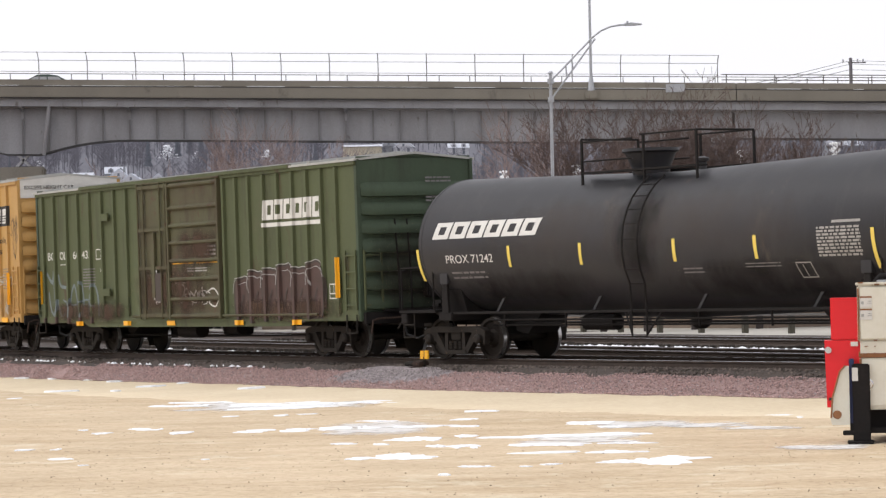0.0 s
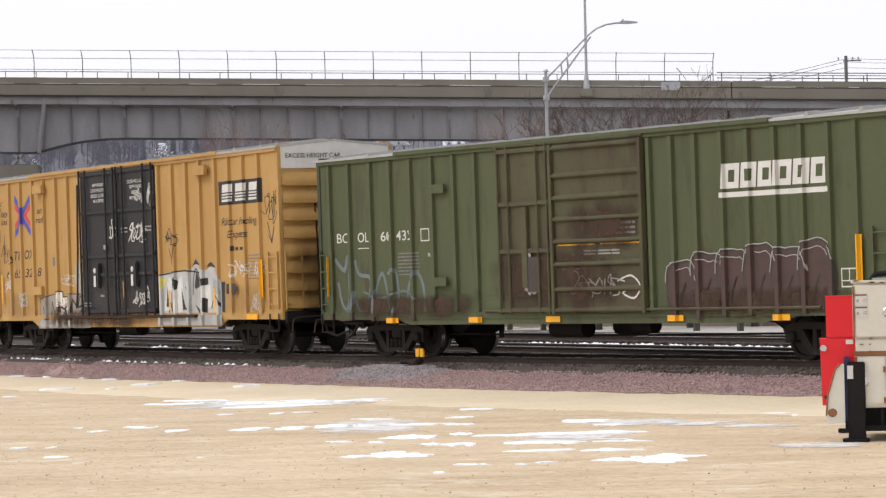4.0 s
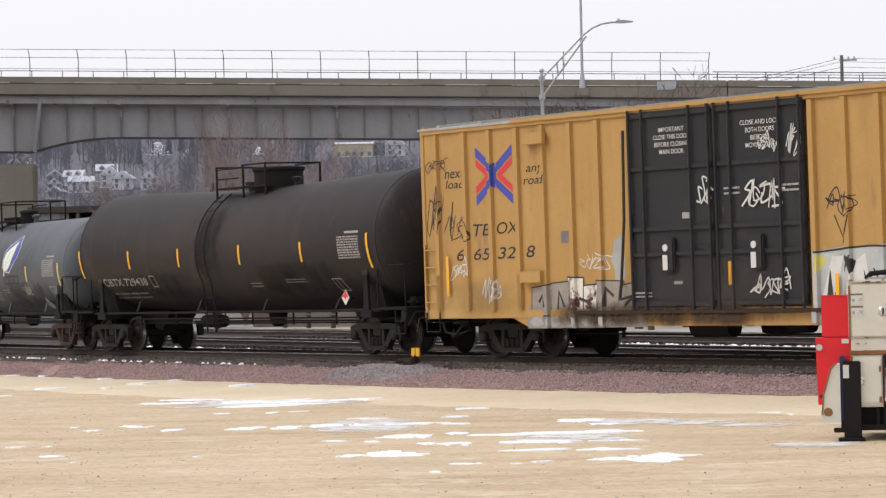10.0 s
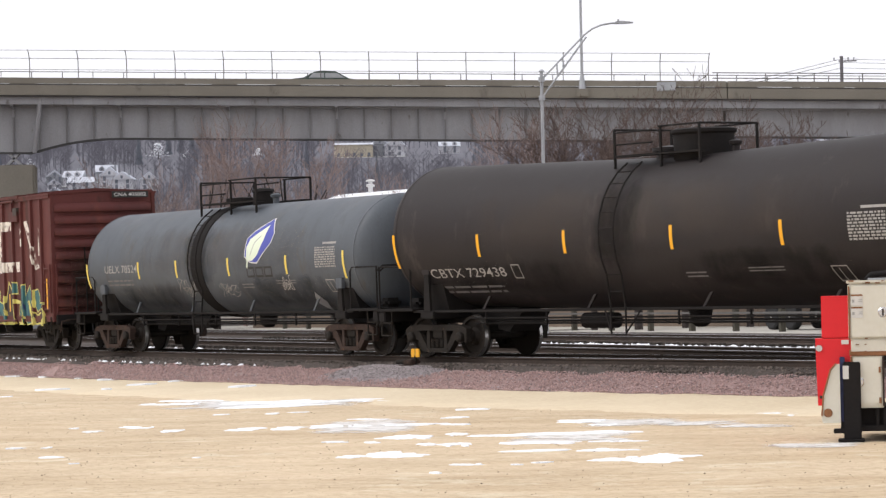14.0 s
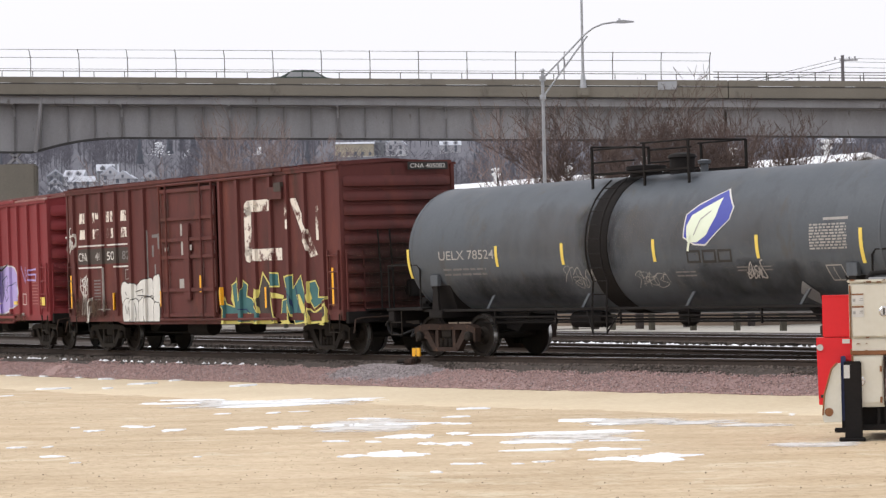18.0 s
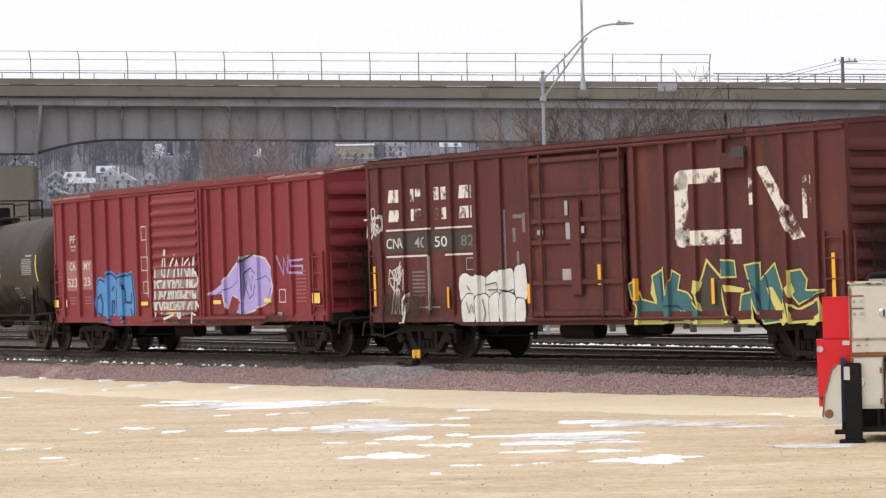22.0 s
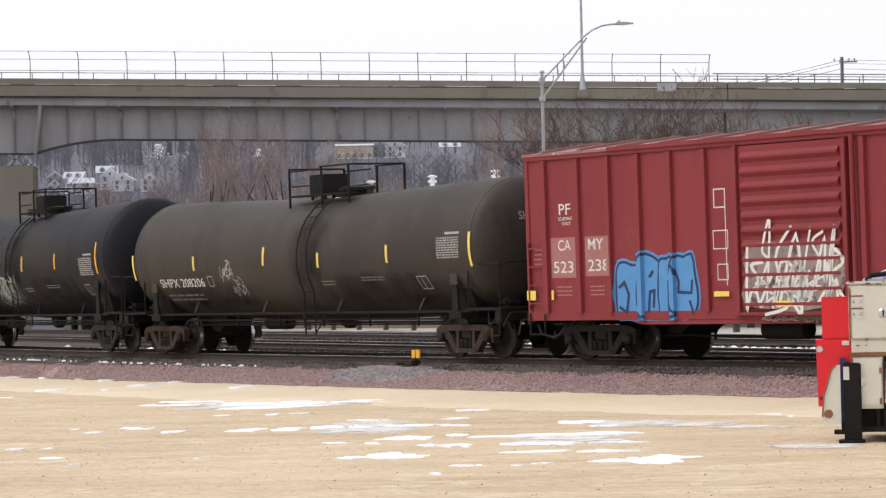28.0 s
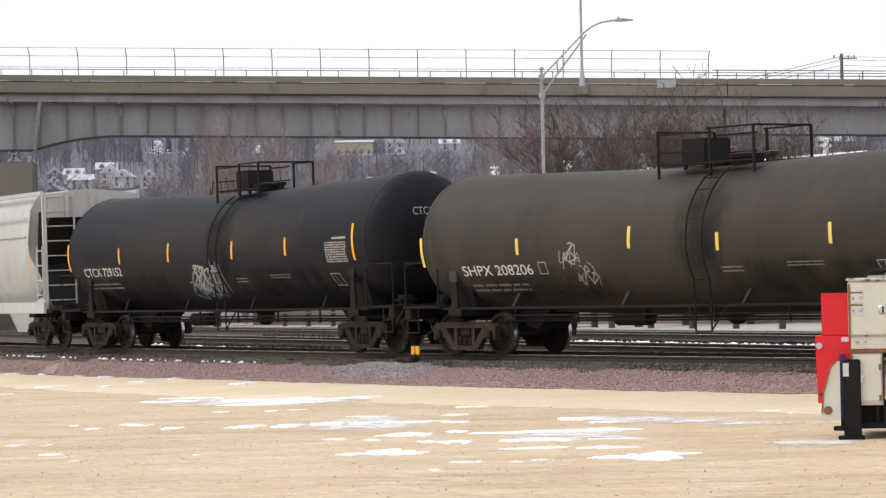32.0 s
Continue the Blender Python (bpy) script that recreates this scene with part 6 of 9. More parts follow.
# ---- tank cars ----
def tank_car(label, mid, L, reach, R, zc, paint, slope, ladder, deck, pod, frame_kind="dark", strips=(), strip_mat="strip", saddle="under"):
    """slope: how much the two halves of the shell fall towards the middle. ladder, deck, pod: places along the car."""
    car = thing("tank_car", label, "tank car", "cars of the freight train")
    ROLLING.append((car, mid, reach))
    p = M[paint]
    car["half"], car["dish"] = L / 2, 0.66
    axis = lambda x: zc + slope * (abs(x) - 3.5)
    n, xs = 56, []
    H = L / 2
    dish = 0.66
    prof = [(-H + dish * (1 - math.cos(t)), max(0.03, R * math.sin(t))) for t in [i / 12 * math.pi / 2 for i in range(13)]]
    mids = [-H + dish + (2 * H - 2 * dish) * k / 16 for k in range(1, 16)]
    if slope:
        mids = sorted(mids + [-0.25, 0.25])
    prof = prof + [(x, R) for x in mids] + [(-x, r) for x, r in reversed(prof)]
    g, vs = Geo(), []
    for x, r in prof:
        for i in range(n):
            t = 2 * math.pi * i / n
            vs.append((x, r * math.sin(t), axis(x) + r * math.cos(t)))
    m = len(prof)
    g.add(vs, [(j * n + i, j * n + (i + 1) % n, (j + 1) * n + (i + 1) % n, (j + 1) * n + i) for j in range(m - 1) for i in range(n)] + [tuple(range(n)), tuple((m - 1) * n + i for i in range(n))])
    g.ob("tank_shell", p, car, "weathered steel tank shell")
    for x in (-H + dish, H - dish):
        Geo().lathe([(x - 0.03, R + 0.002), (x - 0.02, R + 0.007), (x + 0.02, R + 0.007), (x + 0.03, R + 0.002)], (0, 0, axis(x)), "x", n).ob("weld_seam", p, car)
    # long side rail under the shell
    for s in (-1, 1):
        Geo().box(-H + 0.9, H - 0.9, s * 1.30 - 0.03, s * 1.30 + 0.03, 1.0, 1.06, 0.01).ob("side_rail", M[saddle], car)
        for k in range(4):
            x = -reach + 2 * reach * (k + 0.5) / 4
            Geo().prism([(x - 0.04, 1.03), (x + 0.04, 1.03), (x + 0.3, 1.34), (x + 0.22, 1.34)], s * 1.16 - 0.02, s * 1.16 + 0.02).ob("rail_brace", p, car)
    for s in (-1, 1):
        # stub sill, bolster, saddle, platform
        Geo().box(min(s * (H - 3.4), s * (H + 0.35)), max(s * (H - 3.4), s * (H + 0.35)), -0.33, 0.33, 0.74, 1.06, 0.02).ob("stub_sill", M["under"], car)
        Geo().box(s * reach - 0.25, s * reach + 0.25, -1.38, 1.38, 0.86, 1.04, 0.02).ob("body_bolster", M[saddle], car)
        Geo().prism([(-1.0, 1.0), (1.0, 1.0), (1.28, zc - 0.55), (-1.28, zc - 0.55)], s * reach - 0.35, s * reach + 0.35, "x").ob("saddle", M[saddle], car, "welded tank saddle")
        for y in (-1.34, 1.34):
            Geo().prism([(s * reach - 0.12, 1.04), (s * reach + 0.12, 1.04), (s * reach + 0.07, zc - 0.62), (s * reach - 0.07, zc - 0.62)], y - 0.03, y + 0.03).ob("saddle_post", M[saddle], car)
            Geo().box(s * reach - 0.14, s * reach + 0.14, y - 0.05, y + 0.05, zc - 0.75, zc - 0.5, 0.01).ob("saddle_pad", p, car)
        a, b = sorted((s * (H - 1.0), s * (H + 0.38)))
        Geo().box(a, b, -1.42, 1.42, 1.04, 1.10, 0.01).ob("end_platform", M[saddle], car, "steel grating end platform")
        Geo().box(min(s * (H - 0.5), s * (H - 0.1)), max(s * (H - 0.5), s * (H - 0.1)), -0.9, -0.45, 1.1, 1.32, 0.08).ob("equipment_box", M["under"], car)
        xr = s * (H + 0.3)
        for y in (-1.38, 1.38):
            Geo().tube([(s * (H - 0.9), y, 1.1), (s * (H - 0.9), y, 1.95), (s * (H - 0.8), y, 2.05), (xr, y, 2.05), (xr, y, 1.1)], 0.02, 6).ob("corner_rail", M[saddle], car)
        Geo().tube([(xr, -1.38, 1.95), (xr, -1.2, 2.07), (xr, 1.2, 2.07), (xr, 1.38, 1.95)], 0.02, 6).ob("end_rail", M[saddle], car)
        for y in (-1.38, 1.38):
            x0 = s * (H + 0.05)
            Geo().tube([(x0 - 0.2, y, 1.05), (x0 - 0.2, y, 0.5), (x0 + 0.2, y, 0.5), (x0 + 0.2, y, 1.05)], 0.018, 6).tube([(x0 - 0.2, y, 0.78), (x0 + 0.2, y, 0.78)], 0.016, 6).ob("stirrup_step", M["steel"], car, "steel stirrup step")
        add_bogie(car, s * reach, frame_kind)
        add_coupler(car, s * (H + 0.25), s)
    # bottom outlet and pipes
    Geo().lathe([(0.62, 0.10), (0.7, 0.2), (0.95, 0.24), (1.05, 0.5)], (0.4, 0, 0), "z", 16).ob("bottom_outlet", M["under"], car)
    Geo().tube([(-reach + 1.4, -0.5, 0.78), (reach - 1.4, -0.5, 0.78)], 0.025, 6).ob("brake_pipe", M["under"], car)
    Geo().cyl((-2.7, -0.45, 0.78), (-1.7, -0.45, 0.78), 0.17, 12).ob("air_reservoir", M["under"], car)
    for y, z in ((-0.95, 0.86), (-0.8, 0.74)):
        Geo().tube([(-reach + 1.0, y, z), (reach - 1.0, y, z)], 0.022, 6).ob("train_pipe", M["under"], car)
    k = -reach + 1.6
    while k < reach - 1.4:
        Geo().box(k - 0.015, k + 0.015, -0.97, -0.93, 0.7, 1.02).ob("pipe_hanger", M["under"], car)
        k += 2.1
    for s in (-1, 1):
        Geo().prism([(s * (reach - 2.2), 1.0), (s * (reach - 1.2), 1.0), (s * (reach - 1.3), 0.6), (s * (reach - 1.7), 0.54)], -0.4, 0.4).ob("brake_rigging", M["under"], car)
        Geo().tube([(s * (H + 0.5), -0.06, 1.0), (s * (H + 0.42), -1.2, 0.98), (s * (H + 0.44), -1.42, 0.7)], 0.02, 6).ob("uncoupling_lever", M["steel"], car)
        Geo().box(min(s * (H + 0.1), s * (H + 0.34)), max(s * (H + 0.1), s * (H + 0.34)), -1.4, 1.4, 0.8, 1.04, 0.02).ob("end_sill", M["under"], car, "black end sill")
        Geo().cyl((s * (H - 0.15), 0.2, 1.35), (s * (H - 0.15), 1.0, 1.35), 0.2, 12).ob("brake_cylinder", M["under"], car)
    # ladder on the side
    lx = ladder
    zt = axis(lx) + R * 0.88
    g = Geo()
    steps = [(0.55, -1.42)] + [(1.1, -1.42)]
    arc = []
    for k in range(9):
        t = radians(118 - 88 * k / 8)
        arc.append(((R + 0.13) * math.sin(t), axis(lx) + (R + 0.13) * math.cos(t)))
    rail = [(1.42, 0.52), (1.42, 1.05)] + [q for q in arc if q[1] > 1.12]
    for x in (lx - 0.23, lx + 0.23):
        g.tube([(x, -a, z) for a, z in rail], 0.02, 6)
    ln = []
    for (a, z), (b, w) in zip(rail, rail[1:]):
        k = max(1, round(math.hypot(b - a, w - z) / 0.36))
        ln += [(a + (b - a) * i / k, z + (w - z) * i / k) for i in range(k)]
    la = g.ob("side_ladder", M["under"], car, "steel ladder up the tank side")
    rung = Geo().cyl((-0.23, 0, 0), (0.23, 0, 0), 0.013, 6).mesh("rung", M["under"])
    for a, z in ln:
        piece("rung", rung, la, Matrix.Translation((lx, -a, z)))
    for s in (-0.23, 0.23):
        Geo().tube([(lx + s, -1.42, 0.55), (lx + s * 2.4, -1.3, 1.0)], 0.018, 6).ob("ladder_brace", M["under"], car)
    # top platform with railings
    d0, d1, zr = deck
    zt = axis((d0 + d1) / 2) + R
    for y0, y1 in ((-0.8, -0.5), (0.5, 0.8)):
        Geo().box(d0, d1, y0, y1, zt + 0.04, zt + 0.08).ob("top_platform", M[saddle], car, "steel walkway beside the manway")
    for x in (d0, (d0 * 0.45 + d1 * 0.55), d1):
        for y in (-0.78, 0.78):
            Geo().box(x - 0.022, x + 0.022, y - 0.022, y + 0.022, axis(x) + R * 0.85 - 0.03, zr).ob("rail_post", M[saddle], car)
    for y in (-0.78, 0.78):
        for a, b, z in ((d0, d0 + (d1 - d0) * 0.45, zr - 0.06), (d0 + (d1 - d0) * 0.52, d1, zr)):
            Geo().tube([(a, y, z), (b, y, z)], 0.019, 6).ob("guard_rail", M[saddle], car, "steel guard rail")
        Geo().tube([(d0, y, zt + 0.3), (d0 + (d1 - d0) * 0.45, y, zt + 0.3)], 0.018, 6).ob("knee_rail", M[saddle], car)
    for x in (d0, d1):
        Geo().tube([(x, -0.78, zr), (x, 0.78, zr)], 0.023, 6).ob("cross_rail", M[saddle], car)
    px, style, mx, vx, w = pod
    zt = axis(px) + R
    zm = axis(mx) + R
    if style == "flare":
        Geo().lathe([(zt - 0.1, 0.38), (zt + 0.1, 0.4), (zt + 0.4, 0.53), (zt + 0.44, 0.6), (zt + 0.5, 0.59), (zt + 0.52, 0.1)], (px, 0, 0), "z", 28).ob("manway", p, car, "flared black manway collar")
    elif style == "crate":
        for cx in (px - w + 0.06, px + w - 0.06):
            for cy in (-w + 0.06, w - 0.06):
                Geo().box(cx - 0.03, cx + 0.03, cy - 0.03, cy + 0.03, zt - 0.1, zt + 0.1).ob("housing_leg", M[saddle], car)
        Geo().box(px - w, px + w, -w, w, zt + 0.08, zt + 0.58, 0.03).ob("valve_housing", M[saddle], car, "square black valve housing")
        Geo().lathe([(zm - 0.05, 0.30), (zm + 0.1, 0.30), (zm + 0.12, 0.38), (zm + 0.2, 0.38), (zm + 0.24, 0.1)], (mx, 0, 0), "z", 20).ob("manway", M["under"], car, "bolted manway cover")
    elif style == "box":
        Geo().lathe([(zt - 0.12, w), (zt + 0.40, w), (zt + 0.44, w + 0.05), (zt + 0.5, w + 0.05), (zt + 0.53, w - 0.06), (zt + 0.55, 0.1)], (px, 0, 0), "z", 28).ob("valve_housing", M[saddle], car, "black valve housing")
        Geo().lathe([(zm - 0.05, 0.30), (zm + 0.1, 0.30), (zm + 0.12, 0.38), (zm + 0.2, 0.38), (zm + 0.24, 0.1)], (mx, 0, 0), "z", 20).ob("manway", p, car, "bolted manway cover")
    else:
        Geo().lathe([(zm - 0.05, 0.34), (zm + 0.1, 0.34), (zm + 0.12, 0.42), (zm + 0.2, 0.42), (zm + 0.23, 0.1)], (mx, 0, 0), "z", 20).ob("manway", M["under"], car, "bolted manway cover")
        Geo().lathe([(zt - 0.05, 0.26), (zt + 0.3, 0.26), (zt + 0.32, 0.3), (zt + 0.38, 0.27), (zt + 0.42, 0.1)], (px, 0, 0), "z", 20).ob("valve_housing", M[saddle], car, "dark valve housing")
    Geo().lathe([(zt - 0.05, 0.08), (zt + 0.14, 0.08), (zt + 0.16, 0.13), (zt + 0.22, 0.14), (zt + 0.25, 0.05)], (vx, 0, 0), "z", 12).ob("safety_valve", p, car)
    car["shell_r"], car["shell_z"], car["shell_s"] = R, zc, slope
    for x, z0, z1 in strips:
        wrapped(car, [[(x - 0.045, z0), (x + 0.045, z0), (x + 0.045, z1), (x - 0.045, z1)]], strip_mat, "reflector", "yellow reflective stripe")
    return car


# ---- flat markings that lie on the cars' sides ----
def sliced(polys, cuts, k):
    """Cuts polygons along lines where coordinate k has the values in cuts."""
    out = list(polys)
    for c in cuts:
        done = []
        for poly in out:
            if not (min(p[k] for p in poly) < c - 1e-6 and max(p[k] for p in poly) > c + 1e-6):
                done.append(poly)
                continue
            for sign in (1, -1):
                half = []
                for p, q in zip(poly, poly[1:] + poly[:1]):
                    a, b = (p[k] - c) * sign, (q[k] - c) * sign
                    if a >= 0:
                        half.append(p)
                    if (a > 0 > b) or (a < 0 < b):
                        t = a / (a - b)
                        half.append((p[0] + (q[0] - p[0]) * t, p[1] + (q[1] - p[1]) * t))
                if len(half) > 2:
                    done.append(half)
        out = done
    return out


class Sheet:
    """Flat paint made of polygons; shared corners are welded, and unconnected pieces can be told apart."""

    def __init__(self):
        self.at, self.v, self.f = {}, [], []

    def add(self, verts):
        ids = []
        for p in verts:
            k = tuple(round(c, 4) for c in p)
            if k not in self.at:
                self.at[k] = len(self.v)
                self.v.append(tuple(p))
            if self.at[k] not in ids:
                ids.append(self.at[k])
        if len(ids) > 2:
            self.f.append(ids)

    def pieces(self):
        root = list(range(len(self.v)))

        def find(i):
            while root[i] != i:
                root[i] = root[root[i]]
                i = root[i]
            return i

        for f in self.f:
            for i in f[1:]:
                root[find(i)] = find(f[0])
        groups = collections.OrderedDict()
        for f in self.f:
            groups.setdefault(find(f[0]), []).append(f)
        return list(groups.values())

    def obs(self, name, material, car, label):
        groups = self.pieces()
        fine = name in ("small_print", "data_panel") or len(groups) > 16
        for faces in ([self.f] if fine else groups):
            g, used = Geo(), {}
            for f in faces:
                for i in f:
                    if i not in used:
                        used[i] = len(g.v)
                        g.v.append(self.v[i])
                g.f.append(tuple(used[i] for i in f))
            o = g.ob(name, material, car, label)
            if fine:
                tagged(o, label, kind="stuff")
        return o


def wrapped(car, polys, material, name, label="", lift=0.008):
    """Lays polygons of (along, height) pairs on the near flank of a tank."""
    R, zc, sl = car["shell_r"], car["shell_z"], car["shell_s"]
    g = Sheet()
    lo, hi = min(p[1] for q in polys for p in q), max(p[1] for q in polys for p in q)
    n = int((hi - lo) / 0.12) + 1
    for poly in sliced(polys, [lo + (hi - lo) * i / n for i in range(1, n)], 1):
        vs = []
        for u, v in poly:
            d = v - (zc + sl * (abs(u) - 3.5))
            vs.append((u, -math.sqrt(max((R + lift) ** 2 - d * d, 0.01)), v))
        g.add(vs)
    return g.obs(name, M[material], car, label)


def draped(car, polys, material, name, label="", posts=(), hw=1.52, w=0.11, depth=0.05, lift=0.004, wall=0.03):
    """Lays polygons of (along, height) pairs on the near side of a boxcar, over its posts and down their flanks."""
    cuts = [x + s * e for x in posts for s in (-1, 1) for e in (w / 2 + 0.003, w / 2 + 0.018)]

    def out(u):
        k = max([1 - max(abs(u - x) - w / 2 - 0.003, 0) / 0.015 for x in posts] + [0])
        return depth * max(k, 0)

    g = Sheet()
    for poly in sliced(polys, cuts, 0):
        g.add([(a, -hw - wall - lift - out(a), b) for a, b in poly])
    return g.obs(name, M[material], car, label)


def words(text, x0, x1, z0, z1, slant=0.0):
    """The built-in font's outlines of a text, fitted to a rectangle, as polygons."""
    cu = bpy.data.curves.new("words", "FONT")
    cu.body = text
    cu.shear = slant
    cu.offset = 0.004
    o = bpy.data.objects.new("words", cu)
    scene.collection.objects.link(o)
    bpy.context.view_layer.update()
    me = bpy.data.meshes.new_from_object(o.evaluated_get(bpy.context.evaluated_depsgraph_get()))
    pts = [v.co for v in me.vertices]
    a, b = min(p.x for p in pts), max(p.x for p in pts)
    c, d = min(p.y for p in pts), max(p.y for p in pts)
    polys = [[(x0 + (pts[i].x - a) / (b - a) * (x1 - x0), z0 + (pts[i].y - c) / (d - c) * (z1 - z0)) for i in f.vertices] for f in me.polygons]
    bpy.data.objects.remove(o)
    bpy.data.curves.remove(cu)
    bpy.data.meshes.remove(me)
    return polys


def bar(x0, x1, z0, z1, lean=0.0):
    return [(x0, z0), (x1, z0), (x1 + lean, z1), (x0 + lean, z1)]


def bars(x0, x1, z0, z1, rows, seed, fill=0.55, words_=4):
    """Lines of small print too fine to read."""
    rnd, out = random.Random(seed), []
    for r in range(rows):
        a = z0 + (z1 - z0) * r / rows
        b = a + (z1 - z0) / rows * fill
        x = x0
        while x < x1:
            e = min(x + (x1 - x0) / words_ * rnd.uniform(0.5, 1.3), x1)
            out.append(bar(x, e - (x1 - x0) * 0.03, a, b))
            x = e
    return out


def stroke(pts, w):
    """A painted line of width w through points, one ribbon with mitred bends."""
    n, sides = len(pts), []
    shut = n > 3 and math.hypot(pts[0][0] - pts[-1][0], pts[0][1] - pts[-1][1]) < 1e-6
    way = []
    for (a, b), (c, d) in zip(pts, pts[1:]):
        k = math.hypot(c - a, d - b) or 1
        way.append(((c - a) / k, (d - b) / k))
    for i, (x, z) in enumerate(pts):
        p = way[i - 1] if i else (way[-1] if shut else way[0])
        q = way[i] if i < n - 1 else (way[0] if shut else way[-1])
        nx, nz = -(p[1] + q[1]), p[0] + q[0]
        k = math.hypot(nx, nz)
        if k < 0.5:
            nx, nz, k = -p[1], p[0], 1
        m = w / 2 * min(2 / k, 1.6) / k if k >= 0.5 and k != 1 else w / 2
        e = 0 if shut else (-0.3 * w if i == 0 else 0.3 * w if i == n - 1 else 0)
        x, z = x + p[0] * e, z + p[1] * e
        sides.append(((x + nx * m, z + nz * m), (x - nx * m, z - nz * m)))
    return [[a, b, d, c] for (a, b), (c, d) in zip(sides, sides[1:])]


def curved(pts):
    """A smooth line through points."""
    out = [pts[0]]
    for i in range(len(pts) - 1):
        a, b, c, d = pts[max(i - 1, 0)], pts[i], pts[i + 1], pts[min(i + 2, len(pts) - 1)]
        for u in (0.25, 0.5, 0.75, 1.0):
            out.append(tuple(b[k] + 0.5 * u * (c[k] - a[k] + u * (2 * a[k] - 5 * b[k] + 4 * c[k] - d[k] + u * (3 * (b[k] - c[k]) + d[k] - a[k]))) for k in (0, 1)))
    return out


def bubble(cx, cz, rx, rz, seed, power=2.6, wob=0.16):
    """A rounded, uneven sprayed shape."""
    out = []
    for i in range(26):
        t = 2 * math.pi * i / 26
        k = (abs(math.cos(t)) ** power + abs(math.sin(t)) ** power) ** (-1 / power)
        k *= 1 + wob * noise.noise((math.cos(t) * 1.6, math.sin(t) * 1.6, seed))
        out.append((cx + rx * k * math.cos(t), cz + rz * k * math.sin(t)))
    return out


def grown(poly, by):
    cx, cz = sum(p[0] for p in poly) / len(poly), sum(p[1] for p in poly) / len(poly)
    out = []
    for x, z in poly:
        d = math.hypot(x - cx, z - cz) or 1
        out.append((x + (x - cx) / d * by, z + (z - cz) / d * by))
    return out


HOOKS = (((0, 0), (0.3, 1), (0.5, 0.3), (0.8, 0.95), (1, 0.1)), ((0, 1), (0.1, 0), (0.6, 0.1), (0.8, 0.6), (0.3, 0.7), (0.9, 1)), ((1, 0.9), (0.4, 1), (0, 0.5), (0.4, 0), (1, 0.2), (0.7, 0.5)),
         ((0, 0.2), (0.5, 1), (1, 0.2), (0.2, 0.5), (0.9, 0.6)), ((0, 1), (0.9, 0.9), (0.1, 0.1), (1, 0)), ((0.2, 0), (0.3, 1), (0.9, 0.8), (0.3, 0.5), (1, 0)))


def scrawl(x0, x1, z0, z1, seed, w=0.04, letters=4):
    """A quick tangle of overlapping hooks and loops, not to be read."""
    rnd, out = random.Random(seed), []
    n = letters + 2
    for k in range(n):
        a, wide, h = x0 + (x1 - x0) * k / n, (x1 - x0) / n * rnd.uniform(1.3, 2.0), (z1 - z0) * rnd.uniform(0.6, 1.15)
        flip, low = rnd.random() < 0.5, z0 + (z1 - z0) * rnd.uniform(-0.12, 0.2)
        pts = [(a + wide * ((1 - u if flip else u) + rnd.uniform(-0.24, 0.24)) + 0.2 * h * v, low + h * (v + rnd.uniform(-0.22, 0.22))) for u, v in HOOKS[(seed + 5 * k + rnd.randrange(3)) % len(HOOKS)]]
        out += stroke(curved(pts), w * rnd.uniform(0.45, 0.8))
    return out


# ---- the train, from its head to its tail ----
procor = tank_car("black tank car with slanted white block emblem and yellow stripes", 33.75, 15.6, 6.5, 1.50, 2.42, "tank_black", 0.023, 0.12, (-2.3, 1.3, 4.62), (-1.0, "flare", -1.0, 0.6, 0.8),
                  strips=[(-7.28, 1.75, 2.45), (-4.0, 2.0, 2.45), (-1.6, 2.0, 2.45), (1.32, 2.0, 2.45), (3.66, 2.0, 2.45), (6.8, 1.75, 2.5)], strip_mat="pale_strip")
green = green_boxcar()
yellow = yellow_boxcar()
cbtx = tank_car("brownish black tank car with white number and yellow stripes", -25.03, 17.15, 7.1, 1.57, 2.60, "tank_brown", 0.023, -0.51, (-1.2, 1.4, 4.70), (0.67, "box", -0.35, 1.6, 0.62),
                strips=[(-8.0, 2.0, 2.75), (-4.93, 2.2, 2.68), (-2.0, 2.2, 2.68), (1.33, 2.2, 2.68), (4.44, 2.2, 2.68), (7.55, 2.0, 2.8)])
uelx = tank_car("blue-grey tank car with leaf emblem, ladder band and yellow stripes", -42.15, 15.75, 6.45, 1.42, 2.32, "tank_grey", 0.0, -0.76, (-1.6, 1.4, 4.37), (0.33, "twin", -0.8, 1.0, 0.4), "brown",
                strips=[(-7.35, 1.75, 2.4), (-4.15, 1.95, 2.4), (-1.92, 1.95, 2.4), (0.97, 1.95, 2.4), (3.97, 1.95, 2.4), (6.74, 1.8, 2.45)], strip_mat="pale_strip")
Geo().lathe([(-1.05, 1.425), (-1.04, 1.436), (-0.46, 1.436), (-0.45, 1.425)], (0, 0, 2.32), "x", 56).ob("ladder_band", M["under"], uelx, "dark band round the shell at the ladder")
brown = brown_boxcar()
red = red_boxcar()
shpx = tank_car("olive-black tank car with white number, small tag and yellow stripes", -94.76, 17.2, 7.13, 1.50, 2.36, "tank_olive", 0.023, 0.95, (-0.94, 1.85, 4.52), (-0.36, "crate", 0.85, 1.55, 0.36), "brown",
                strips=[(-8.1, 1.95, 2.6), (-4.72, 2.15, 2.5), (-1.12, 2.2, 2.65), (1.49, 2.1, 2.45), (4.56, 2.15, 2.55), (7.95, 2.0, 2.75)], strip_mat="pale_strip")
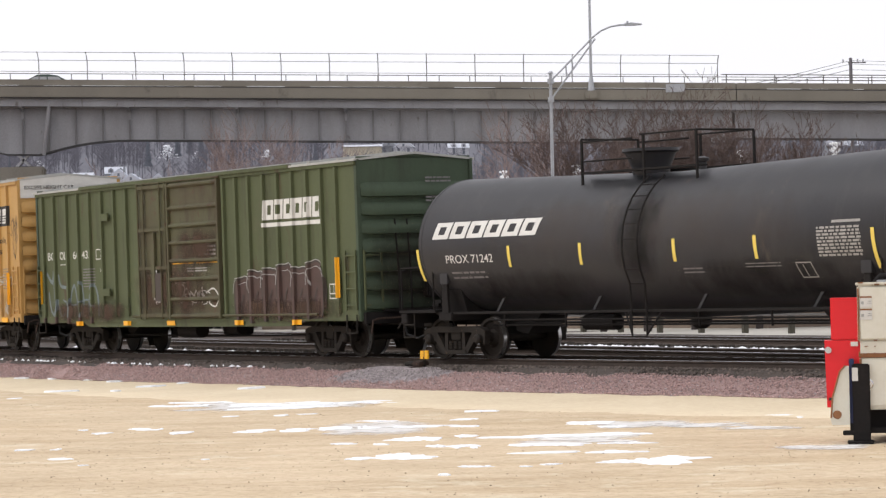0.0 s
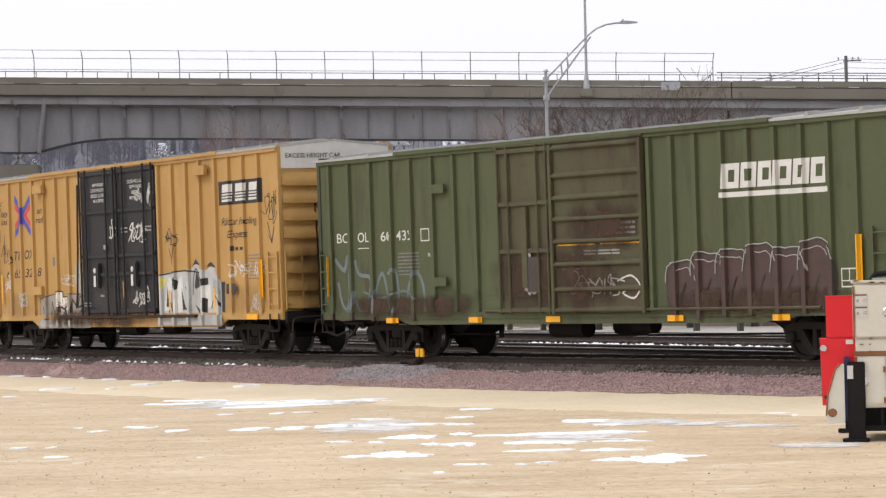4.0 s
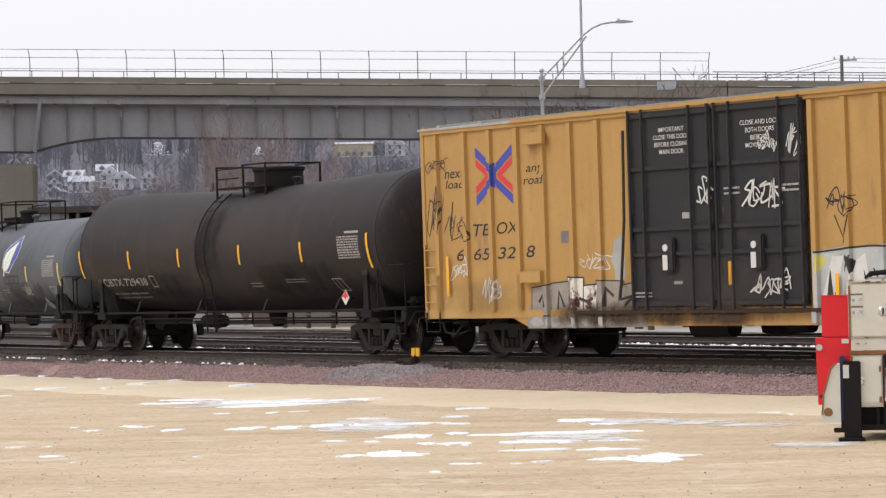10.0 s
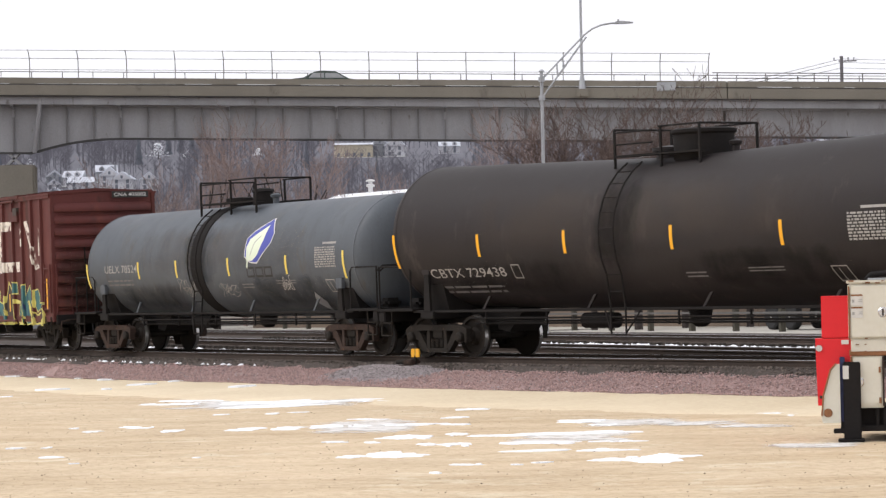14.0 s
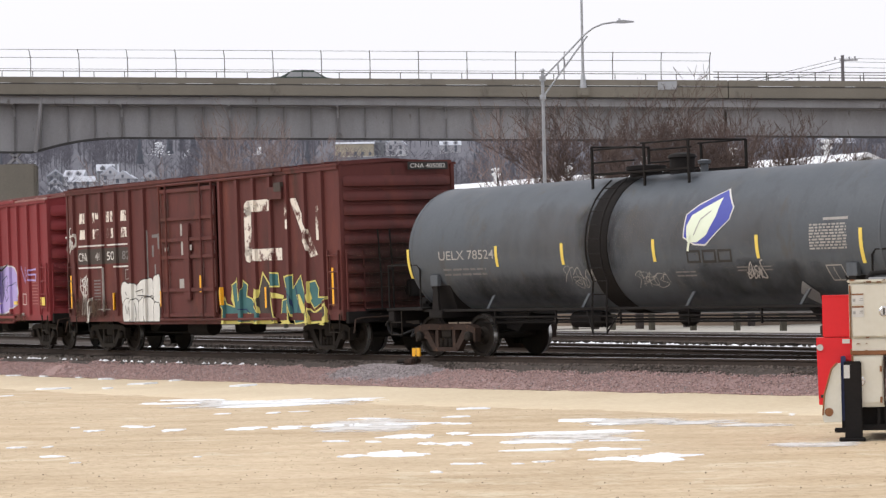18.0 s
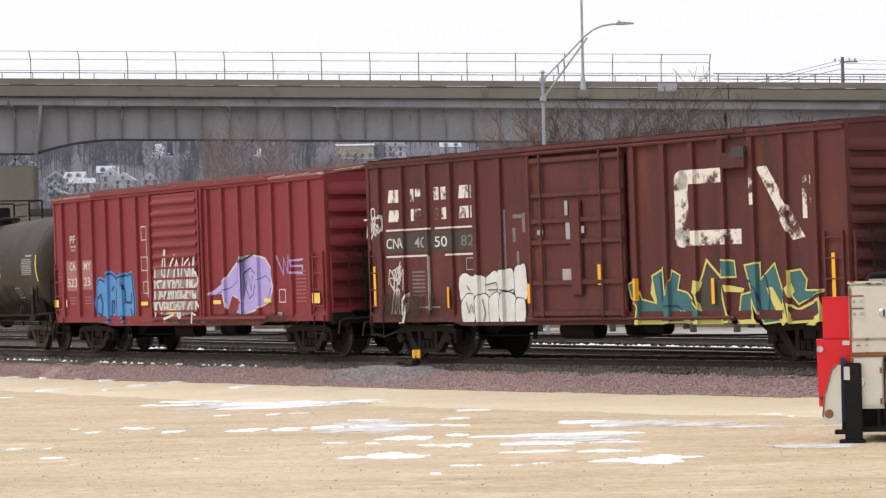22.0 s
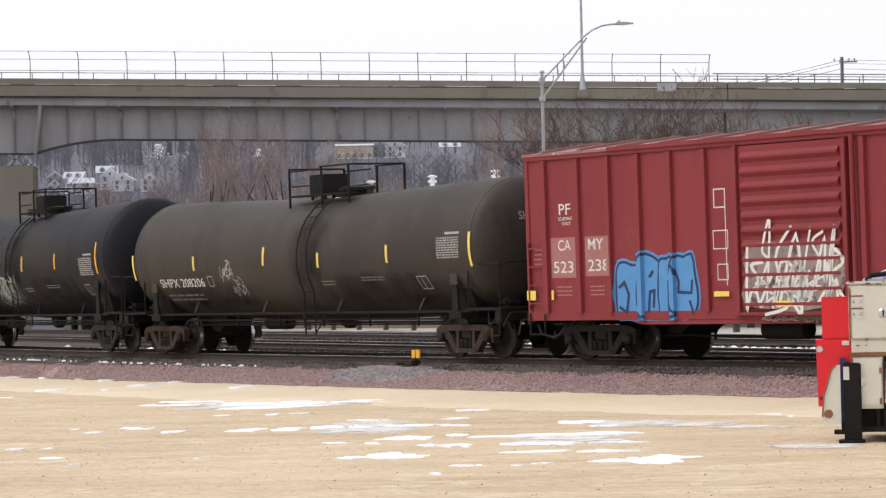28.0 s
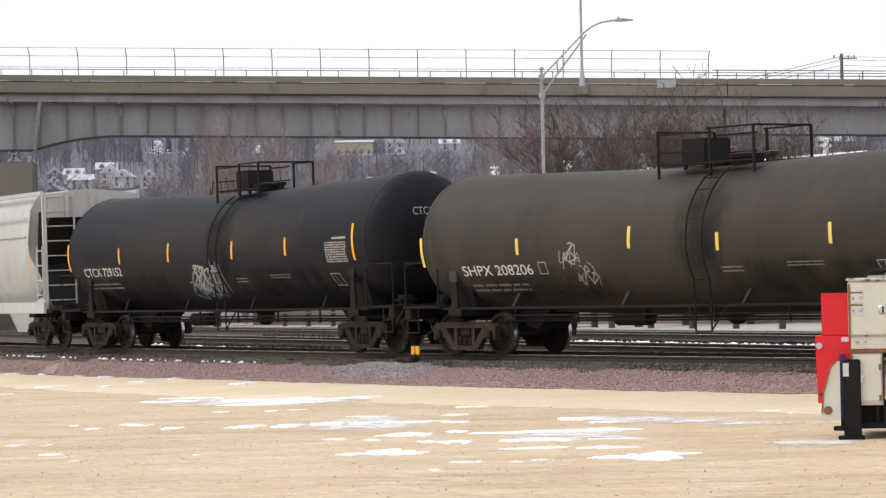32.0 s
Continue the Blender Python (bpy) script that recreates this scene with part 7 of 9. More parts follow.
ctcx = tank_car("deep black tank car with silver spray tag and yellow stripes", -113.17, 17.5, 7.2, 1.53, 2.52, "tank_dark", 0.023, 0.71, (-0.54, 1.71, 4.69), (0.05, "crate", 0.75, 1.45, 0.36),
                strips=[(-8.2, 2.15, 2.9), (-4.94, 2.3, 2.72), (-1.99, 2.3, 2.78), (1.56, 2.3, 2.74), (4.32, 2.33, 2.76), (7.55, 2.15, 3.0)])


def hopper_car():
    """The pale covered hopper behind the last tank car; its leading end shows."""
    L, reach, mid = 17.6, 6.9, -132.0
    car = thing("hopper_car", "pale grey covered hopper car with ladders and streaked sides", "hopper car", "cars of the freight train")
    ROLLING.append((car, mid, reach))
    p = M["pale"]
    sec = [(-1.0, 1.15), (-1.42, 1.9), (-1.55, 3.0), (-1.45, 3.95), (-1.2, 4.35), (1.2, 4.35), (1.45, 3.95), (1.55, 3.0), (1.42, 1.9), (1.0, 1.15)]
    g, n = Geo(), len(sec)
    xs = [(-7.2, 0.45), (-6.0, 0.0), (6.0, 0.0), (7.2, 0.45)]
    vs = []
    for x, cut in xs:
        for y, z in sec:
            vs.append((x + (cut * 0.6 if x < 0 else -cut * 0.6) * (1 if z < 2 else 0), y, z + cut * (1.6 if z < 2.5 else 0)))
    g.add(vs, [(j * n + i, j * n + (i + 1) % n, (j + 1) * n + (i + 1) % n, (j + 1) * n + i) for j in range(3) for i in range(n)] + [tuple(range(n)), tuple(3 * n + i for i in range(n))])
    g.ob("hopper_body", p, car, "curved pale grey steel side")
    for x in (-4.5, 0, 4.5):
        Geo().prism([(x - 1.7, 1.3), (x + 1.7, 1.3), (x + 0.5, 0.42), (x - 0.5, 0.42)], -0.9, 0.9).ob("discharge_hopper", p, car, "sloping discharge hopper")
    for s in (-1, 1):
        Geo().box(-L / 2 + 0.4, L / 2 - 0.4, s * 1.5 - 0.04, s * 1.5 + 0.04, 0.98, 1.3, 0.01).ob("side_sill", p, car)
        for z in (3.2, 3.72):
            Geo().box(-7.0, 7.0, s * 1.56 - 0.02, s * 1.56 + 0.02, z - 0.02, z + 0.02).ob("side_bead", p, car)
        Geo().box(-L / 2 + 0.5, L / 2 - 0.5, s * 1.45 - 0.05, s * 1.45 + 0.05, 4.33, 4.45, 0.01).ob("roof_edge", p, car)
        e = s * (L / 2 - 0.5)
        Geo().prism([(-1.42, 3.7), (1.42, 3.7), (1.42, 4.35), (0, 4.5), (-1.42, 4.35)], e - 0.04, e + 0.04, "x").ob("end_sheet", p, car, "pale end panel with ribs")
        Geo().prism([(s * (L / 2 - 0.6), 1.2), (s * 7.0, 2.2), (s * 7.1, 3.9), (s * (L / 2 - 0.55), 3.72), (s * (L / 2 - 0.7), 3.6), (s * 7.2, 2.4)], -1.2, 1.2).ob("slope_sheet", M["under"], car, "dark sloping end sheet")
        for y in (-0.75, 0.0, 0.75):
            Geo().box(e + s * 0.02 - 0.04, e + s * 0.02 + 0.08, y - 0.05, y + 0.05, 3.7, 4.36).ob("end_rib", p, car)
        for y in (-1.42, 1.42):
            Geo().box(e - 0.05, e + 0.05, y - 0.05, y + 0.05, 1.1, 4.4, 0.01).ob("corner_post", p, car)
            Geo().prism([(s * 7.1, 1.25), (s * (L / 2 - 0.5), 1.25), (s * (L / 2 - 0.5), 1.5)], y - 0.03, y + 0.03).ob("corner_gusset", p, car)
        add_rungs(car, -1.4, -0.55, e + s * 0.08, [1.35 + 0.42 * i for i in range(8)], p, "end_ladder", "y", label="pale steel end ladder")
        add_rungs(car, min(e, e - s * 0.5), max(e, e - s * 0.5), -1.5, [1.5 + 0.42 * i for i in range(4)], p, "side_ladder", label="pale steel side ladder")
        a, b = sorted((s * (L / 2 - 1.2), s * (L / 2)))
        Geo().box(a, b, -1.45, 1.45, 1.0, 1.08, 0.01).ob("end_platform", M["under"], car)
        Geo().box(min(s * (L / 2 - 3.0), s * L / 2), max(s * (L / 2 - 3.0), s * L / 2), -0.33, 0.33, 0.74, 1.02).ob("stub_sill", M["under"], car)
        Geo().box(s * reach - 0.3, s * reach + 0.3, -1.4, 1.4, 0.86, 1.05, 0.02).ob("body_bolster", M["under"], car)
        Geo().tube([(s * (L / 2 - 0.2), -1.4, 1.05), (s * (L / 2 - 0.2), -1.4, 0.5), (s * (L / 2 - 0.6), -1.4, 0.5), (s * (L / 2 - 0.6), -1.4, 1.05)], 0.018, 6).ob("stirrup_step", M["steel"], car)
        add_bogie(car, s * reach)
        add_coupler(car, s * L / 2, s)
    Geo().box(-7.4, 7.4, -0.35, 0.35, 4.46, 4.5).ob("roof_walk", p, car)
    for x in (-5.5, -2, 2, 5.5):
        Geo().box(x - 1.2, x + 1.2, 0.42, 0.95, 4.36, 4.48, 0.03).ob("roof_hatch", p, car)
    plate(car, 7.3, 7.36, 1.95, 2.6, -1.56, "strip", "reflector", "yellow reflective stripe", 0.01)
    return car


hopper_car()


# ---- service truck at the yard's edge ----
def service_truck():
    y = 38.0
    t = thing("service_truck", "cream utility service truck with red tool boxes and chipped paint", "truck")
    t.matrix_basis = Matrix.Translation((5.53, y, 0)) @ Matrix.Rotation(radians(-8.3), 4, "Z") @ Matrix.Translation((-5.53, -y, 0))
    Geo().box(5.53, 8.6, y, y + 2.1, 0.63, 1.40, 0.02).ob("upper_cabinet", M["enamel_white"], t, "chipped cream upper tool cabinet")
    Geo().box(5.51, 8.6, y - 0.02, y + 2.1, 1.40, 1.44, 0.01).ob("cabinet_lid", M["enamel_white"], t, "cream lid edged with rust")
    Geo().box(5.56, 8.6, y - 0.005, y + 2.1, 0.44, 0.63, 0.01).ob("middle_rail", M["enamel_white"], t)
    Geo().box(5.55, 6.15, y - 0.03, y + 0.05, 0.41, 0.47, 0.01).ob("rust_ledge", M["rust"], t, "rusted drip ledge")
    Geo().box(5.545, 6.0, y - 0.012, y + 1.9, -0.30, 0.42, 0.02).ob("lower_cabinet", M["enamel_white"], t, "cream lower tool cabinet")
    Geo().box(6.06, 8.6, y + 0.1, y + 1.9, -0.30, 0.42, 0.02).ob("side_panel", M["enamel_white"], t)
    for x0, x1, z0, z1, n in ((5.57, 6.6, 0.66, 1.37, "upper_door"), (5.58, 5.96, -0.25, 0.38, "lower_door")):
        d = Geo().box(x0, x1, y - 0.035, y - 0.012, z0, z1, 0.012).ob(n, M["enamel_white"], t, "cream steel cabinet door")
        cx, cz = (6.0, 1.0) if n == "upper_door" else (5.66, 0.05)
        Geo().lathe([(-0.05, 0.02), (-0.05, 0.055), (-0.036, 0.07), (-0.03, 0.07)], (cx, y, cz), "y", 18).ob("latch", M["chrome"], d, "round chrome paddle latch")
        Geo().box(cx - 0.012, cx + 0.012, y - 0.062, y - 0.045, cz - 0.045, cz + 0.045).ob("latch_bar", M["ink"], d)
    Geo().box(5.545, 5.575, y - 0.03, y - 0.012, -0.28, 0.40).ob("rust_edge", M["rust"], t, "rust along the door edge")
    Geo().box(5.535, 5.555, y - 0.03, y - 0.01, 0.66, 1.36).ob("rust_edge", M["rust"], t, "rust along the door edge")
    for k, z in enumerate((1.10, 0.93)):
        st = Geo().box(5.57, 5.73, y - 0.042, y - 0.036, z, z + 0.15).ob("warning_label", M["white"], t, "white warning label with red heading")
        Geo().box(5.57, 5.73, y - 0.045, y - 0.042, z + 0.128, z + 0.15).ob("label_band", M["rust"], st, "faded red heading")
        Geo().box(5.68, 5.725, y - 0.045, y - 0.042, z + 0.075, z + 0.085).box(5.67, 5.725, y - 0.045, y - 0.042, z + 0.05, z + 0.058).box(5.585, 5.62, y - 0.045, y - 0.042, z + 0.04, z + 0.08).ob("label_print", M["spray_grey"], st)
    rnd = random.Random(9)
    for k in range(26):
        x, w = rnd.uniform(5.54, 6.5), rnd.uniform(0.015, 0.09)
        zz, h = rnd.choice(((1.395, 0.02), (1.425, 0.015), (0.64, 0.014), (0.445, 0.03), (0.56, 0.01)))
        Geo().box(x, x + w, y - 0.038, y - 0.01, zz, zz + h * rnd.uniform(0.5, 1.2), 0.004).ob("rust_spot", M["rust"], t, "flaking rust spot")
    for k in range(12):
        zz, w = rnd.uniform(-0.25, 1.3), rnd.uniform(0.008, 0.02)
        Geo().box(5.536, 5.545 + w, y - 0.04, y - 0.02, zz, zz + rnd.uniform(0.02, 0.1), 0.003).ob("rust_spot", M["rust"], t, "flaking rust spot")
    Geo().box(5.975, 6.0, y - 0.04, y, -0.28, 0.40, 0.004).ob("door_jamb", M["brown_steel"], t, "rusty brown door jamb")
    for x in (5.94,):
        for z in (0.22, -0.2):
            Geo().cyl((x, y - 0.045, z - 0.04), (x, y - 0.045, z + 0.04), 0.015, 8).ob("hinge", M["rust"], t)
    # red boxes behind
    u = Geo().box(5.165, 5.56, y + 0.15, y + 0.7, 0.655, 1.225, 0.015).ob("upper_red_box", M["enamel_red"], t, "bright red steel tool box")
    Geo().box(5.16, 5.565, y + 0.14, y + 0.71, 1.21, 1.235, 0.008).ob("box_lid", M["enamel_red"], u)
    Geo().prism([(5.075, 0.65), (5.56, 0.65), (5.56, -0.2), (5.24, -0.27), (5.095, -0.265)], y + 0.12, y + 0.75).ob("lower_red_box", M["enamel_red"], t, "bright red steel tool box with latch")
    Geo().box(5.43, 5.53, y + 0.10, y + 0.12, 0.57, 0.63).ob("paper_label", M["white"], t)
    la = Geo().lathe([(0.08, 0.02), (0.08, 0.045), (0.12, 0.05)], (5.125, y, 0.52), "y", 14).ob("latch", M["chrome"], t, "round steel latch")
    Geo().box(5.12, 5.20, y + 0.105, y + 0.12, -0.17, -0.13).ob("tail_mark", M["ink"], t)
    # step fender, outrigger post, pads, frame
    Geo().prism([(5.14, -0.43), (5.16, -0.15), (5.27, 0.22), (5.34, 0.30), (5.40, 0.30), (5.40, -0.5), (5.16, -0.5)], y - 0.05, y + 0.12).ob("rear_fender", M["enamel_white"], t, "cream fender with rusty rim")
    Geo().tube([(5.145, y - 0.06, -0.4), (5.17, y - 0.06, -0.12), (5.275, y - 0.06, 0.23), (5.35, y - 0.06, 0.31)], 0.012, 6).ob("fender_rim", M["rust"], t)
    Geo().lathe([(-0.02, 0.0), (-0.02, 0.05), (0.0, 0.06)], (5.23, y - 0.05, -0.36), "y", 16).ob("side_lamp", M["rust"], t, "dull red round side lamp")
    Geo().box(5.40, 5.47, y - 0.02, y + 0.15, -0.55, 0.40, 0.01).ob("outrigger_bracket", M["navy"], t, "dark blue outrigger bracket")
    Geo().box(5.44, 5.68, y - 0.10, y + 0.14, -0.73, 0.33, 0.015).ob("outrigger_leg", M["under"], t, "black outrigger leg standing on the ground")
    Geo().box(5.36, 5.72, y - 0.22, y + 0.22, -0.755, -0.72, 0.01).ob("outrigger_pad", M["under"], t)
    Geo().box(5.44, 5.52, y - 0.108, y - 0.10, 0.10, 0.28).ob("leg_sticker", M["white"], t, "small white sticker")
    Geo().box(5.40, 5.46, y - 0.04, y + 0.04, -0.62, -0.48).box(5.30, 5.52, y - 0.1, y + 0.1, -0.64, -0.58, 0.01).ob("step_foot", M["under"], t)
    Geo().box(5.6, 8.6, y + 0.15, y + 1.9, -0.58, -0.30, 0.01).ob("chassis", M["under"], t, "black truck frame")
    for x in (5.9, 6.0):
        Geo().box(x - 0.02, x + 0.02, y + 0.02, y + 0.08, -0.62, -0.3).ob("hanger", M["under"], t)
    Geo().box(5.66, 6.1, y + 0.0, y + 0.1, -0.62, -0.54, 0.01).ob("step_bar", M["under"], t)
    for x in (6.75,):
        for yy in (y + 0.25, y + 1.75):
            w = Geo().lathe([(yy - 0.14, 0.28), (yy - 0.16, 0.42), (yy - 0.12, 0.47), (yy + 0.12, 0.47), (yy + 0.16, 0.42), (yy + 0.14, 0.28)], (x, 0, -0.28), "y", 28).ob("wheel", M["rubber"], t, "black truck tyre")
            Geo().lathe([(yy - 0.1, 0.05), (yy - 0.13, 0.27), (yy + 0.13, 0.27), (yy + 0.1, 0.05)], (x, 0, -0.28), "y", 20).ob("rim", M["galv"], w)
    # gear lying on the lid
    Geo().tube([(5.78, y + 0.2, 1.44), (5.85, y + 0.2, 1.52), (6.1, y + 0.22, 1.54), (6.5, y + 0.2, 1.5)], 0.035, 8).ob("cable_loop", M["under"], t, "black cable on the lid")
    Geo().box(5.80, 6.3, y + 0.1, y + 0.5, 1.44, 1.47, 0.01).ob("lid_tray", M["galv"], t)


service_truck()


def switch_machine():
    """The low switch stand with its yellow target between the camera and the rail."""
    s = thing("switch_stand", "low trackside switch stand with a yellow target", "switch stand")
    c = on_track(0.66, 1.35, -0.24)
    s.matrix_basis = pose(c.x, c.y, c.z, 0, 0, -52)
    Geo().box(-0.5, 0.35, -0.22, 0.22, 0, 0.05, 0.01).ob("base_plate", M["brown_steel"], s, "rusty base plate")
    Geo().box(-0.15, 0.18, -0.14, 0.14, 0.05, 0.17, 0.03).ob("gear_case", M["brown_steel"], s, "rusty gear case")
    Geo().cyl((-0.5, 0, 0.10), (-0.18, 0, 0.12), 0.06, 12).ob("lever_weight", M["steel"], s)
    Geo().cyl((0.16, 0, 0.05), (0.16, 0, 0.26), 0.03, 10).ob("spindle", M["steel"], s)
    Geo().tube([(0.0, 0.1, 0.04), (0.05, 1.5, 0.02)], 0.03, 8).ob("throw_rod", M["rail"], s, "rusty throw rod to the rail")
    tg = Geo().box(0.02, 0.155, -0.02, 0.02, 0.22, 0.41, 0.008).box(0.175, 0.31, -0.02, 0.02, 0.22, 0.41, 0.008).ob("target", M["signal"], s, "yellow sheet metal target")
    Geo().cyl((0.165, 0, 0.2), (0.165, 0, 0.44), 0.016, 8).ob("target_pin", M["car_green"], tg)


switch_machine()


# ---- vehicles on the bridge and behind the yard ----
def road_car(name, label, paint, suv=False):
    c = thing(name, label, "car", "cars crossing the bridge")
    h = 1.62 if suv else 1.45
    p = M[paint]
    Geo().prism([(-2.3, 0.32), (2.3, 0.32), (2.35, 0.62), (2.2, 0.82), (1.2, 0.95), (-1.7, 0.98), (-2.3, 0.92)], -0.88, 0.88).ob("body", p, c)
    roof = [(-2.1, 0.95), (-1.7, h - 0.06), (-0.9, h), (0.4, h - 0.03), (1.15, 0.95)] if suv else [(-1.75, 0.96), (-1.0, h - 0.08), (-0.35, h), (0.35, h - 0.03), (1.25, 0.95)]
    Geo().prism(roof, -0.70, 0.70).ob("cabin", p, c)
    for y in (-0.715, 0.715):
        a, b = (-1.85, 1.0) if suv else (-1.35, 1.0)
        for x0, x1, l0, l1 in ((a, -0.36, 0.30, 0.0), (-0.28, b, 0.0, 0.52)):
            Geo().prism([(x0, 0.99), (x1, 0.99), (x1 - l1, h - 0.16), (x0 + l0, h - 0.16)], y - 0.012, y + 0.012).ob("window", M["galv"], c, "bright side window")
    for x in (-1.4, 1.4):
        for y in (-0.8, 0.8):
            w = Geo().lathe([(y - 0.1, 0.2), (y - 0.1, 0.31), (y + 0.1, 0.31), (y + 0.1, 0.2)], (x, 0, 0.32), "y", 20).ob("wheel", M["rubber"], c)
            Geo().lathe([(y - 0.105, 0.03), (y - 0.105, 0.2), (y + 0.105, 0.2), (y + 0.105, 0.03)], (x, 0, 0.32), "y", 16).ob("rim", M["galv"], w)
    for s, n, m in ((2.32, "headlight", "white"), (-2.30, "taillight", "scarlet")):
        for y in (-0.65, 0.65):
            Geo().box(s - 0.04, s + 0.04, y - 0.15, y + 0.15, 0.62, 0.76, 0.01).ob(n, M[m], c)
    return c


DECK = -0.67


def lorry():
    """A flat truck that passes on the road behind the yard; its wheels show under the train."""
    c = thing("flatbed_truck", "dark flatbed truck with bright wheels passing behind the yard", "truck")
    Geo().box(-7.5, 3.0, -1.2, 1.2, 1.05, 1.35, 0.02).ob("bed", M["under"], c)
    Geo().prism([(3.1, 0.5), (5.6, 0.5), (5.6, 1.5), (4.9, 1.7), (4.5, 2.7), (3.1, 2.8)], -1.2, 1.2).ob("cab", M["car_grey"], c, "dark grey truck cab")
    for y in (-1.215, 1.215):
        Geo().prism([(3.5, 1.75), (4.55, 1.75), (4.35, 2.5), (3.5, 2.55)], y - 0.01, y + 0.01).ob("window", M["glass_dark"], c)
    for x in (-6.0, -4.7, 0.6, 1.9, 4.7):
        for y in (-1.0, 1.0):
            w = Geo().lathe([(y - 0.15, 0.3), (y - 0.17, 0.42), (y - 0.13, 0.5), (y + 0.13, 0.5), (y + 0.17, 0.42), (y + 0.15, 0.3)], (x, 0, 0.5), "y", 24).ob("wheel", M["rubber"], c, "black truck tyre")
            Geo().lathe([(y - 0.16, 0.05), (y - 0.12, 0.14), (y - 0.15, 0.29), (y + 0.15, 0.29), (y + 0.12, 0.14), (y + 0.16, 0.05)], (x, 0, 0.5), "y", 20).ob("rim", M["chrome"], w, "bright alloy rim")
    Geo().cyl((-2.4, -1.0, 0.75), (-0.9, -1.0, 0.75), 0.3, 16).ob("fuel_tank", M["under"], c)
    return c


TRAFFIC = [
    # car, seconds and place along the bridge at which it is there, speed
    (road_car("sedan", "dark green sedan crossing the bridge", "car_green"), 0.0, -26.4, -20.5, 181.5),
    (road_car("suv", "dark grey sport utility car crossing the bridge", "car_grey", True), 6.0, 8.9, -21.8, 181.5),
    (road_car("sedan", "dark green sedan crossing the bridge", "car_green"), 14.0, -7.0, 20.8, 178.8),
    (road_car("sedan", "dark green sedan crossing the bridge", "car_green"), 16.5, 19.3, 22.0, 178.8),
    (road_car("sedan", "dark green sedan crossing the bridge", "car_green"), 18.0, -8.5, 19.4, 178.8),
]
LORRY = lorry()


# ---- paint and lettering on the cars ----
def on_box(car, polys, material, name="lettering", label="", lift=0.004, wall=0.03):
    return draped(car, polys, material, name, label, list(car["posts"]), w=car["post_w"], depth=car["post_d"], lift=lift, wall=wall)


def on_end(car, polys, material, x, name="lettering", label=""):
    g = Geo()
    for poly in polys:
        g.add([(x, y, z) for y, z in poly], [tuple(range(len(poly)))])
    return g.ob(name, M[material], car, label)


def emblem_blocks(x0, x1, z0, z1, n, lean):
    """A row of slanted hollow blocks, the plain shape of a large emblem."""
    out, w, h = [], (x1 - x0) / n, z1 - z0
    for i in range(n):
        a, b = x0 + w * (i + 0.04), x0 + w * (i + 0.95)
        t, u = w * 0.27, h * 0.26
        at = lambda x, z: (x + lean * (z - z0) / h, z)
        o = [at(a, z0), at(b, z0), at(b, z1), at(a, z1)]
        q = [at(a + t, z0 + u), at(b - t, z0 + u), at(b - t, z1 - u), at(a + t, z1 - u)]
        out += [[o[k], o[(k + 1) % 4], q[(k + 1) % 4], q[k]] for k in range(4)]
    return out


def balloons(car, shapes, fill, edge, label, thick=0.03, halo=None, lift=0.004, low=0.82):
    """Overlapping sprayed shapes, each with its own dark outline, later ones over earlier ones."""
    held = lambda poly, by: [(x, max(z, low - by)) for x, z in poly]
    if halo:
        for s in shapes:
            on_box(car, [held(grown(s, thick * 1.9), thick * 1.9)], halo, "graffiti_glow", label, lift)
    for k, s in enumerate(shapes):
        on_box(car, [held(grown(s, thick), thick)], edge, "graffiti_outline", label, lift + 0.002 + 0.003 * k)
        on_box(car, [held(s, 0)], fill, "graffiti_fill", label, lift + 0.0035 + 0.003 * k)


def uprights(car, rows, w=0.09, material="strip", wall=0.09):
    for x, z0, z1 in rows:
        on_box(car, [bar(x - w / 2, x + w / 2, z0, z1)], material, "reflector", "yellow reflective stripe", 0.006, wall)


